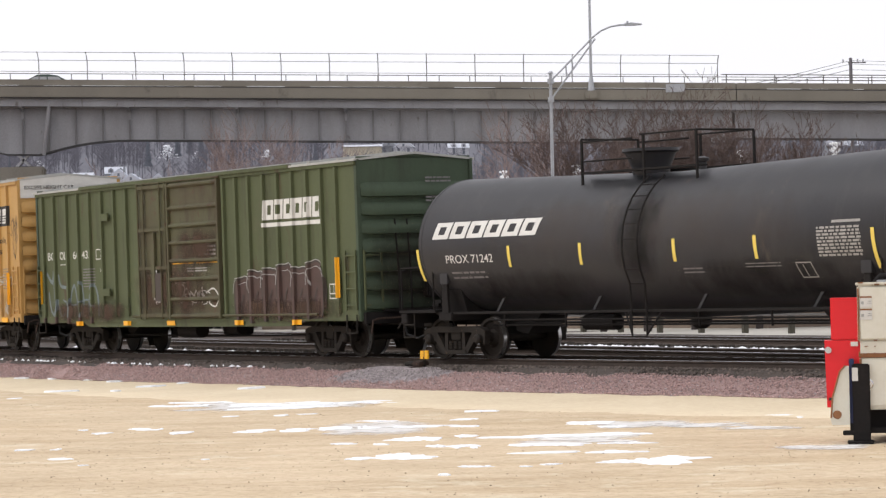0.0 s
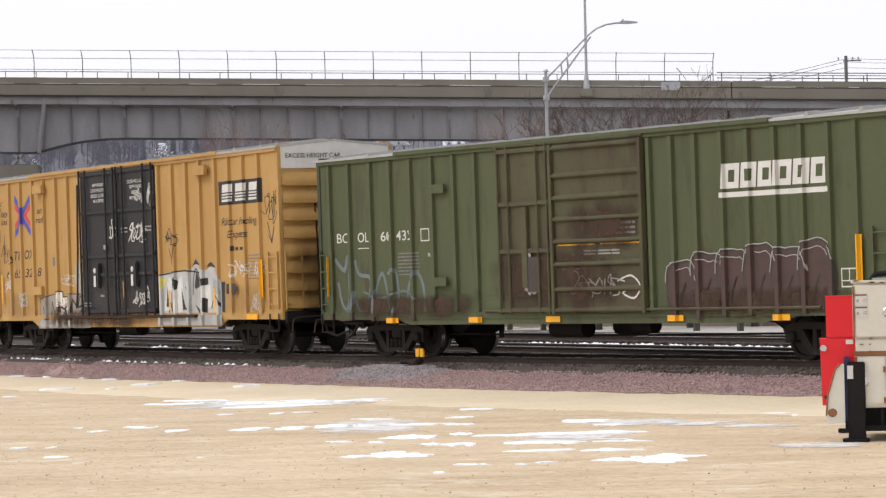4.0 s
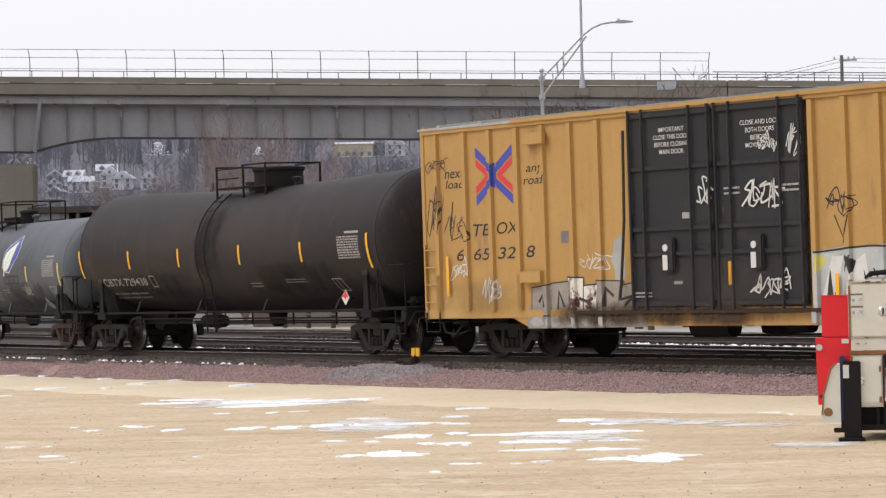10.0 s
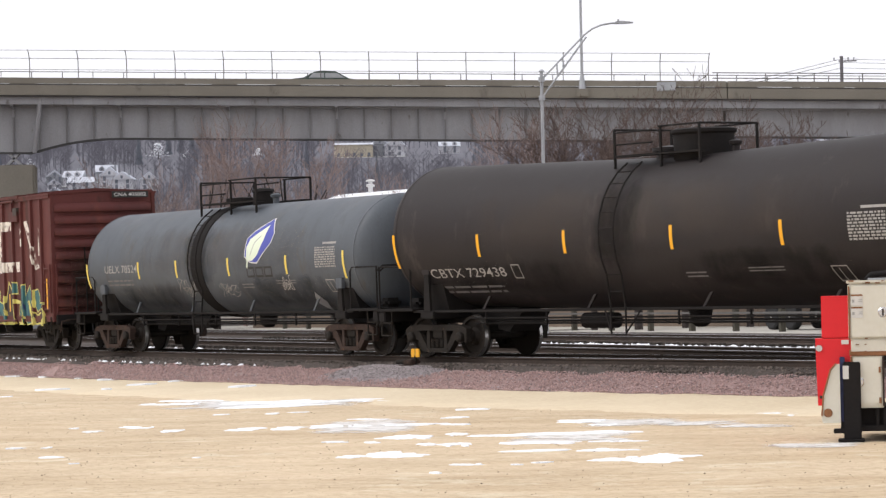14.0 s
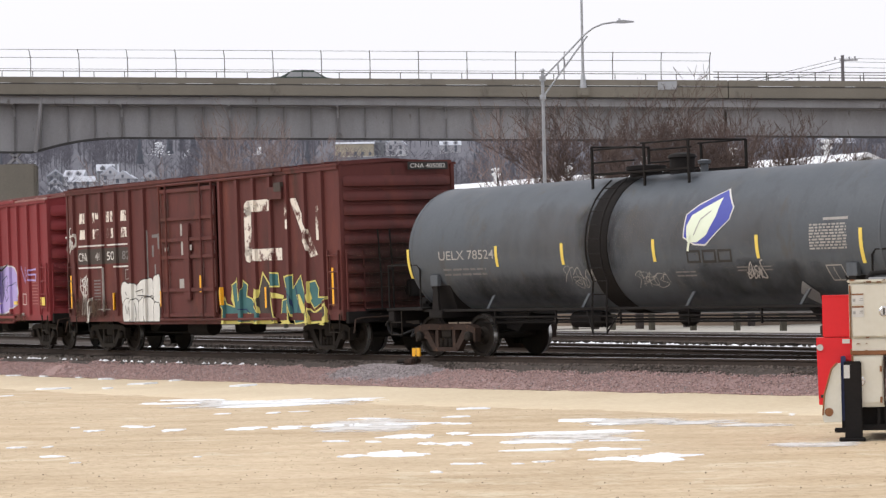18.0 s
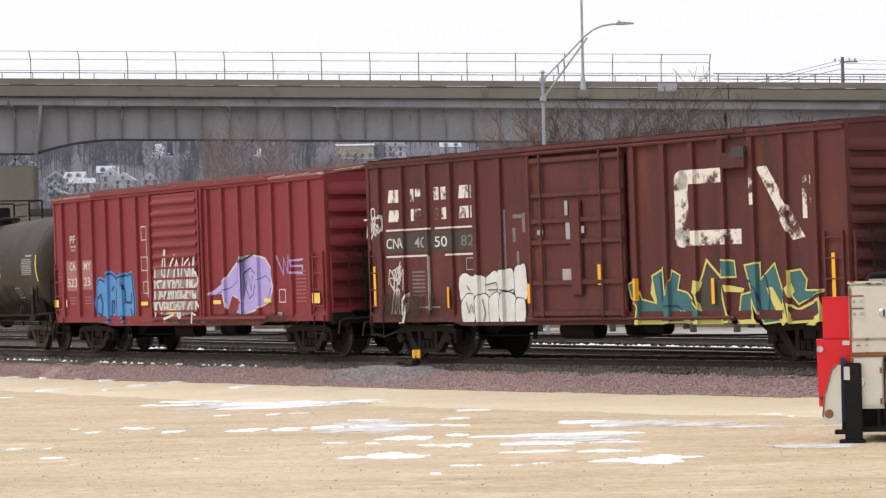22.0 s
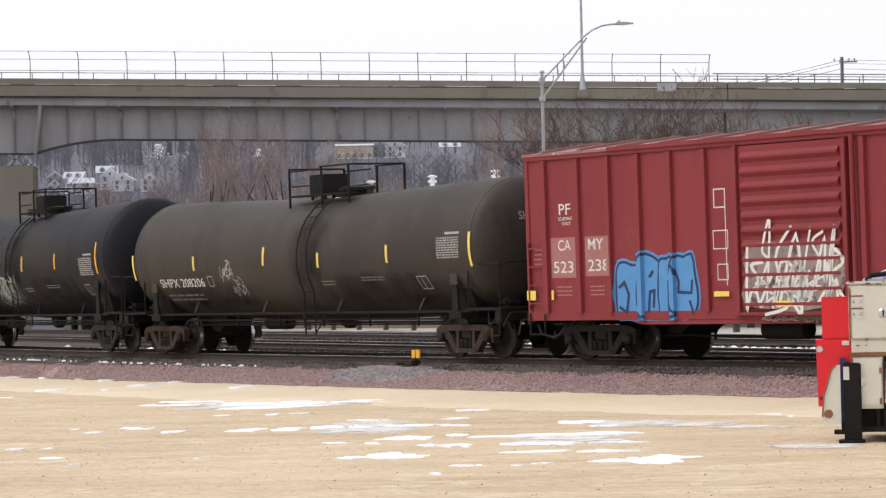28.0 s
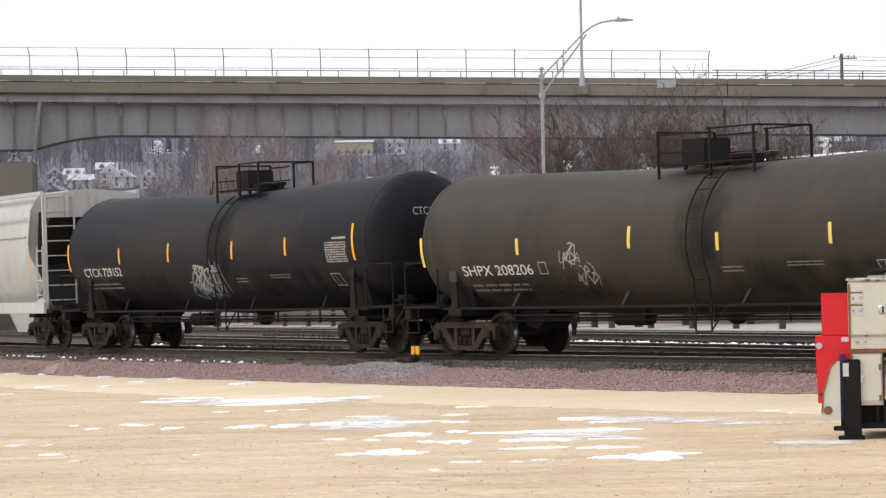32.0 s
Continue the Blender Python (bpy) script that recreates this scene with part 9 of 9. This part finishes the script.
    on_box(car, [bar(-2.62, -2.56, 1.9, 3.2), bar(-2.3, -1.9, 3.0, 3.08), bar(-2.32, -2.22, 2.5, 2.8), bar(-1.98, -1.88, 2.7, 3.1), bar(-2.2, -2.12, 1.95, 2.3)], "dim", "worn_mark", "remains of old lettering")
    uprights(car, [(-7.38, 1.18, 2.09), (-4.52, 1.13, 1.59), (-1.76, 1.20, 1.61), (1.75, 1.21, 1.66), (4.0, 1.13, 1.63), (7.32, 1.16, 2.04)])
    uprights(car, [(0.64, 1.55, 1.97)], 0.1, wall=0.14)
    on_end(car, [bar(0.25, 1.35, 4.27, 4.45)], "ink", 7.755, "number_panel", "black number panel")
    on_end(car, words("CNA 405082", 0.32, 1.28, 4.31, 4.41), "white", 7.76, "number")


def red_marks(car):
    on_box(car, [bar(-7.05, -6.22, 1.72, 2.55), bar(-5.98, -5.18, 1.74, 2.55)], "pink_patch", "paint_patch", "faded repainted patch", 0.003)
    for t, a, b, z0, z1 in (("PF", -6.76, -6.4, 3.02, 3.24), ("LOADING", -6.78, -6.36, 2.9, 2.97), ("ONLY", -6.68, -6.4, 2.8, 2.87), ("CA", -6.82, -6.42, 2.28, 2.50), ("MY", -5.88, -5.42, 2.28, 2.50), ("523", -6.98, -6.36, 1.82, 2.06), ("238", -5.9, -5.25, 1.84, 2.08)):
        on_box(car, words(t, a, b, z0, z1), "white", "lettering", "", 0.006)
    on_box(car, bars(-6.9, -6.4, 1.35, 1.6, 3, 61, 0.35, 2) + bars(-5.85, -5.4, 1.35, 1.6, 3, 62, 0.35, 2) + bars(6.3, 6.8, 1.3, 2.1, 9, 63, 0.3, 2) + bars(-7.6, -7.3, 2.0, 2.4, 4, 64, 0.3, 1), "pink_patch", "small_print")
    row = [(-4.68, 1.38, 0.38, 0.56), (-4.08, 1.48, 0.34, 0.58), (-3.55, 1.42, 0.26, 0.58), (-3.08, 1.5, 0.34, 0.58)]
    balloons(car, [bubble(x, z, a, b, 8 + 7 * k, 4.0, 0.2) for k, (x, z, a, b) in enumerate(row)], "spray_blue", "spray_navy", "sky blue bubble graffiti with navy outline", 0.055, "spray_blue", low=0.93)
    for q in ([(-4.95, 1.1), (-4.75, 1.0), (-4.68, 1.35), (-4.8, 1.6), (-4.95, 1.5)], [(-4.1, 1.0), (-4.05, 1.4), (-3.92, 1.42), (-3.95, 1.1)], [(-4.05, 1.7), (-3.95, 1.8)], [(-3.5, 1.0), (-3.5, 1.6)], [(-3.35, 1.9), (-3.2, 1.6), (-3.22, 1.38), (-2.85, 1.36), (-2.82, 1.6)], [(-2.9, 1.2), (-2.8, 0.95)]):
        on_box(car, stroke(q, 0.06), "spray_navy", "graffiti_line", "navy inner line", 0.02)
    on_box(car, [bubble(-0.03, 1.62, 1.38, 0.62, 5, 4.0, 0.25)], "bare_steel", "bare_patch", "rubbed bare patch on the door", 0.008, 0.13)
    on_box(car, scrawl(-1.35, 1.1, 1.05, 2.35, 65, 0.10, 6) + scrawl(-1.1, 0.9, 1.1, 1.7, 66, 0.09, 5) + stroke(bubble(1.15, 1.5, 0.3, 0.5, 4)[3:20], 0.05), "spray_white", "graffiti_fill", "dripping white graffiti", 0.012, 0.13)
    dome = [(2.75, 1.15), (2.6, 1.55), (1.68, 1.5), (2.5, 1.78), (3.1, 2.15), (3.5, 2.38), (4.2, 2.45), (4.75, 2.35), (5.1, 2.05), (5.22, 1.65), (5.1, 1.35), (4.5, 1.22), (4.1, 1.12), (3.6, 1.05), (3.2, 1.1), (3.6, 1.35), (3.0, 1.5)]
    on_box(car, [grown(dome, 0.05)], "spray_white", "graffiti_outline", "white outline", 0.004)
    on_box(car, [dome], "spray_violet", "graffiti_fill", "pale violet graffiti figure", 0.007)
    on_box(car, stroke([(3.6, 2.0), (4.0, 2.15), (4.3, 1.95), (4.1, 1.5), (3.9, 1.4), (3.7, 1.75), (3.6, 2.0)], 0.03) + stroke([(3.9, 1.9), (4.0, 1.6), (4.1, 1.95)], 0.03) + stroke([(2.2, 1.55), (3.0, 1.7), (3.3, 1.85)], 0.02) + stroke([(4.4, 1.85), (4.8, 1.95), (5.15, 1.7)], 0.02) + stroke([(4.9, 1.4), (5.0, 1.65), (5.05, 1.4)], 0.02), "spray_navy", "graffiti_line", "dark lines", 0.010)
    on_box(car, stroke([(3.5, 2.4), (3.5, 2.3), (4.2, 2.5)], 0.06), "ink", "graffiti_line", "", 0.011)
    on_box(car, stroke([(5.35, 2.4), (5.7, 1.95), (5.72, 2.35), (5.9, 2.0), (5.95, 2.4)], 0.05) + stroke([(6.65, 2.3), (6.15, 2.28), (6.2, 2.15), (6.65, 2.15), (6.62, 1.98), (6.1, 2.0)], 0.05), "spray_violet", "graffiti_tag", "violet unreadable tag")
    for x, z, w, h in ((-7.66, 1.37, 0.28, 0.2), (-6.98, 1.37, 0.07, 0.2), (-1.96, 1.33, 0.42, 0.10), (2.25, 1.33, 0.42, 0.10), (4.96, 1.35, 0.42, 0.10), (7.36, 1.38, 0.38, 0.24)):
        on_box(car, [bar(x - w / 2, x + w / 2, z - h / 2, z + h / 2)], "pale_strip", "reflector", "yellow reflector plate", 0.006, 0.085)
    on_box(car, [bar(-0.45, 0.0, 1.07, 1.18)], "pale_strip", "reflector", "yellow reflector plate", 0.016, 0.13)
    on_box(car, stroke([(-2.15, 3.0), (-1.85, 3.0), (-1.85, 3.35), (-2.15, 3.35), (-2.15, 3.0)], 0.025) + stroke([(-1.85, 3.0), (-1.85, 1.5)], 0.02) + stroke([(-2.2, 2.2), (-1.8, 2.2), (-1.8, 2.55), (-2.2, 2.55), (-2.2, 2.2)], 0.02) + stroke([(-2.1, 1.6), (-1.82, 1.6), (-1.82, 1.9), (-2.1, 1.9), (-2.1, 1.6)], 0.02) + stroke([(5.45, 1.3), (5.75, 1.3), (5.75, 1.6), (5.45, 1.6), (5.45, 1.3)], 0.025), "white", "stencil_box")
    on_box(car, scrawl(-0.9, 0.8, 0.8, 0.93, 67, 0.03, 8) + [bar(1.25, 1.5, 0.8, 0.96), bar(5.4, 5.62, 0.98, 1.06)], "faded", "graffiti_tag", "pale tag on the sill", 0.008, 0.06)


def tank_marks(car, text, x0, x1, z0, z1, panel, frame_at, seed, print_mat="dim", head_text="", text_mat="white"):
    wrapped(car, words(text, x0, x1, z0, z1), text_mat, "number")
    wrapped(car, bars(x0 + 0.1, x1 - 0.3, z0 - 0.34, z0 - 0.12, 2, seed, 0.4, 4), print_mat, "small_print")
    a, b, c, d = panel
    wrapped(car, bars(a, b, c, d, 9, seed + 1, 0.62, 7) + [bar(a + (b - a) * 0.35, b, d + 0.04, d + 0.09)], "faded", "data_panel", "panel of fine white print")
    x, z = frame_at
    wrapped(car, stroke([(x - 0.17, z - 0.14), (x + 0.23, z - 0.14), (x + 0.17, z + 0.14), (x - 0.23, z + 0.14), (x - 0.17, z - 0.14)], 0.022) + stroke([(x, z - 0.14), (x - 0.05, z + 0.1)], 0.02), "faded", "placard_holder", "thin white frame")
    wrapped(car, bars(3.3, 4.3, z + 0.08, z + 0.2, 2, seed + 2, 0.4, 3) + bars(1.5, 2.1, z + 0.0, z + 0.15, 2, seed + 3, 0.4, 2), print_mat, "small_print")
    if head_text:
        zc = car["shell_z"]
        H = car["half"]
        g = Geo()
        polys = words(head_text, -0.55, 0.65, zc + 0.62, zc + 0.80) + bars(-0.2, 0.65, zc + 0.3, zc + 0.52, 2, seed + 4, 0.4, 3)
        for poly in polys:
            vs = []
            for y, w in poly:
                r2 = (y * y + (w - zc - car["shell_s"] * 4.5) ** 2) / car["shell_r"] ** 2
                vs.append((H - car["dish"] * (1 - math.sqrt(max(1 - r2, 0.02))) + 0.012, y, w))
            g.add(vs, [tuple(range(len(vs)))])
        g.ob("head_lettering", M["faded"], car)


green_marks(green)
yellow_marks(yellow)
brown_marks(brown)
red_marks(red)
tank_marks(procor, "PROX 71242", -6.26, -4.57, 2.12, 2.30, (5.35, 6.5, 2.0, 2.58), (4.9, 1.76), 71)
wrapped(procor, emblem_blocks(-6.75, -3.05, 2.66, 3.02, 6, 0.14), "white", "emblem", "slanted white block emblem")
tank_marks(cbtx, "CBTX 729438", -6.93, -4.21, 1.76, 1.96, (6.2, 7.2, 2.24, 2.78), (5.72, 1.64), 72, head_text="CBTX 729438", text_mat="faded")
wrapped(cbtx, stroke([(-3.95, 1.72), (-3.68, 1.72), (-3.68, 2.0), (-3.95, 2.0), (-3.95, 1.72)], 0.022), "faded", "stencil_box")
plate = Geo().prism([(6.4, 1.16), (6.58, 1.34), (6.4, 1.52), (6.22, 1.34)], -1.5, -1.494).ob("hazard_placard", M["white"], cbtx, "red and white diamond placard")
Geo().prism([(6.4, 1.5), (6.25, 1.345), (6.34, 1.345), (6.4, 1.29), (6.46, 1.345), (6.55, 1.345)], -1.504, -1.5005).ob("placard_band", M["scarlet"], plate)
for x in (6.32, 6.48):
    Geo().box(x - 0.012, x + 0.012, -1.494, -1.3, 1.3, 1.33).ob("bracket", M["tank_dark"], plate)
tank_marks(uelx, "UELX 78524", -6.21, -4.23, 2.13, 2.33, (5.4, 6.4, 2.08, 2.58), (5.95, 1.64), 73, "dim", "UELX 78524", "faded")
leaf = [(1.9, 2.42), (1.92, 2.85), (2.2, 3.02), (2.85, 3.3), (3.2, 2.95), (3.16, 2.72), (2.52, 2.26), (2.2, 2.28)]
wrapped(uelx, [grown(leaf, 0.035)], "white", "emblem", "white-edged emblem")
wrapped(uelx, [leaf], "blue", "emblem", "deep blue emblem shield", 0.011)
wrapped(uelx, [[(2.0, 2.32), (1.96, 2.62), (2.08, 2.84), (2.4, 2.98), (2.82, 3.16), (2.78, 2.8), (2.56, 2.44), (2.28, 2.3)], stroke([(2.1, 2.45), (2.0, 2.15)], 0.06)[0]], "leaf_green", "emblem", "pale green leaf shape", 0.014)
wrapped(uelx, stroke([(2.2, 2.45), (2.35, 2.75), (2.6, 2.9)], 0.03), "spray_grey", "emblem_vein", "", 0.017)
wrapped(uelx, [q for k in range(3) for q in stroke([(1.95 + 0.45 * k, 1.92), (2.3 + 0.45 * k, 1.92), (2.32 + 0.45 * k, 2.13), (1.97 + 0.45 * k, 2.13), (1.95 + 0.45 * k, 1.92)], 0.05)], "ink", "emblem_stroke", "dark outlined emblem blocks")
wrapped(uelx, scrawl(3.5, 3.98, 1.55, 1.82, 74, 0.035, 4) + scrawl(-2.1, -1.0, 1.5, 1.9, 75, 0.02, 4) + scrawl(0.2, 1.1, 1.5, 1.75, 76, 0.02, 4), "faded", "graffiti_tag", "pale scratched tag")
wrapped(uelx, [[(4.95, 1.02), (5.2, 1.26), (4.95, 1.5), (4.7, 1.26)]], "galv", "placard_holder", "grey metal placard holder", 0.03)
tank_marks(shpx, "SHPX 208206", -6.76, -4.33, 1.73, 1.95, (6.65, 7.55, 2.2, 2.68), (5.85, 1.68), 77, head_text="SHPX 208206")
wrapped(shpx, stroke([(-4.1, 1.74), (-3.85, 1.74), (-3.85, 1.98), (-4.1, 1.98), (-4.1, 1.74)], 0.022) + scrawl(-3.4, -2.75, 1.9, 2.25, 78, 0.035, 3) + scrawl(-2.95, -2.35, 1.5, 1.85, 79, 0.035, 3), "faded", "graffiti_tag", "pale unreadable tag")
tank_marks(ctcx, "CTCX 729152", -7.32, -4.96, 1.98, 2.21, (6.25, 7.25, 2.12, 2.62), (6.42, 1.72), 80, head_text="CTCX 729152")
wrapped(ctcx, scrawl(-1.0, 0.6, 1.45, 2.1, 81, 0.10, 4) + scrawl(-1.2, 0.4, 1.35, 1.7, 82, 0.06, 4), "spray_slate", "graffiti_tag", "silver sprayed tag")
wrapped(ctcx, scrawl(-0.8, 0.5, 1.6, 2.15, 83, 0.06, 4), "faded", "graffiti_tag", "silver sprayed tag", 0.012)

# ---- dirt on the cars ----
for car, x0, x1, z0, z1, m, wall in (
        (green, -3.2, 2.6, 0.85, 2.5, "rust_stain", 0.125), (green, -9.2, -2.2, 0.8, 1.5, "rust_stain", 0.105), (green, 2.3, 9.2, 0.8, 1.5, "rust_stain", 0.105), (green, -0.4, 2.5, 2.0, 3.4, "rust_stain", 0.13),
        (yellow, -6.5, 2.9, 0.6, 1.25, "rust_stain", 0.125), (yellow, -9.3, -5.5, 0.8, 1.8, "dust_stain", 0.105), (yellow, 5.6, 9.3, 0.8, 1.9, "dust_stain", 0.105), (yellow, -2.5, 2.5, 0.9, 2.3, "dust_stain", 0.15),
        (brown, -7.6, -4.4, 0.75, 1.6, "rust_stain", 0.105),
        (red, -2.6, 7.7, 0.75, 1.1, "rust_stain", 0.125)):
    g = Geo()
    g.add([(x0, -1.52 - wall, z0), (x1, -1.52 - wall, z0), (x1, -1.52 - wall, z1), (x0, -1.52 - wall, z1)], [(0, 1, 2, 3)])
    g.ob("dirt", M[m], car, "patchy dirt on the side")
for car, x in ((procor, 0.12), (cbtx, -0.51), (uelx, -0.76), (shpx, 0.95), (ctcx, 0.71)):
    R, zc = car["shell_r"], car["shell_z"]
    H = car["half"] - 0.9
    # Spill at the ladder; two low bands darken the shell towards its bottom.
    for a, b, z0, z1, m in ((x - 1.0, x + 1.1, zc - 1.1, zc + R * 0.93, "dark_stain"), (-H, -0.3, zc - 1.35, zc - 0.35, "dark_stain"), (0.2, H, zc - 1.35, zc - 0.25, "dark_stain"), (-H, H, zc - 0.5, zc + R * 0.8, "dust_stain")):
        cells = [bar(a + (b - a) * i / 6, a + (b - a) * (i + 1) / 6, z0, z1) for i in range(6)]
        wrapped(car, cells, m, "dirt", "patchy dirt and darker tone down the shell", 0.0035 if m == "dust_stain" else 0.005)



def motions():
    """The train rolls by, its wheels turn, cars cross the bridge, a truck passes behind the yard."""
    half = [0.5 * i for i in range(65)]
    tenth = [0.1 * i for i in range(321)]
    for car, mid, reach in ROLLING:
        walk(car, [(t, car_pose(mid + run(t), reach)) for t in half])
    for w, s in WHEELSETS:
        walk(w, [(t, pose(s, 0, WHEEL, 0, math.degrees(run(t) / WHEEL) % 360, 0)) for t in tenth])
    for car, t0, x0, v, y in TRAFFIC:
        rows = []
        for t in range(0, 33, 2):
            x = max(-410, min(410, x0 + v * (t - t0)))
            rows.append((t, pose(x, y, top(x) + DECK, 0, math.degrees(math.atan(DROP)) * (1 if v > 0 else -1), 0 if v > 0 else 180)))
        walk(car, rows)
    rows = []
    for t in range(0, 33, 2):
        p = on_verge(max(-58, min(58, 2.4 + 9.6 * (t - 13.0))), 3.0, -0.22)
        rows.append((t, pose(p.x, p.y, p.z, 0, 0, -65)))
    walk(LORRY, rows)


motions()
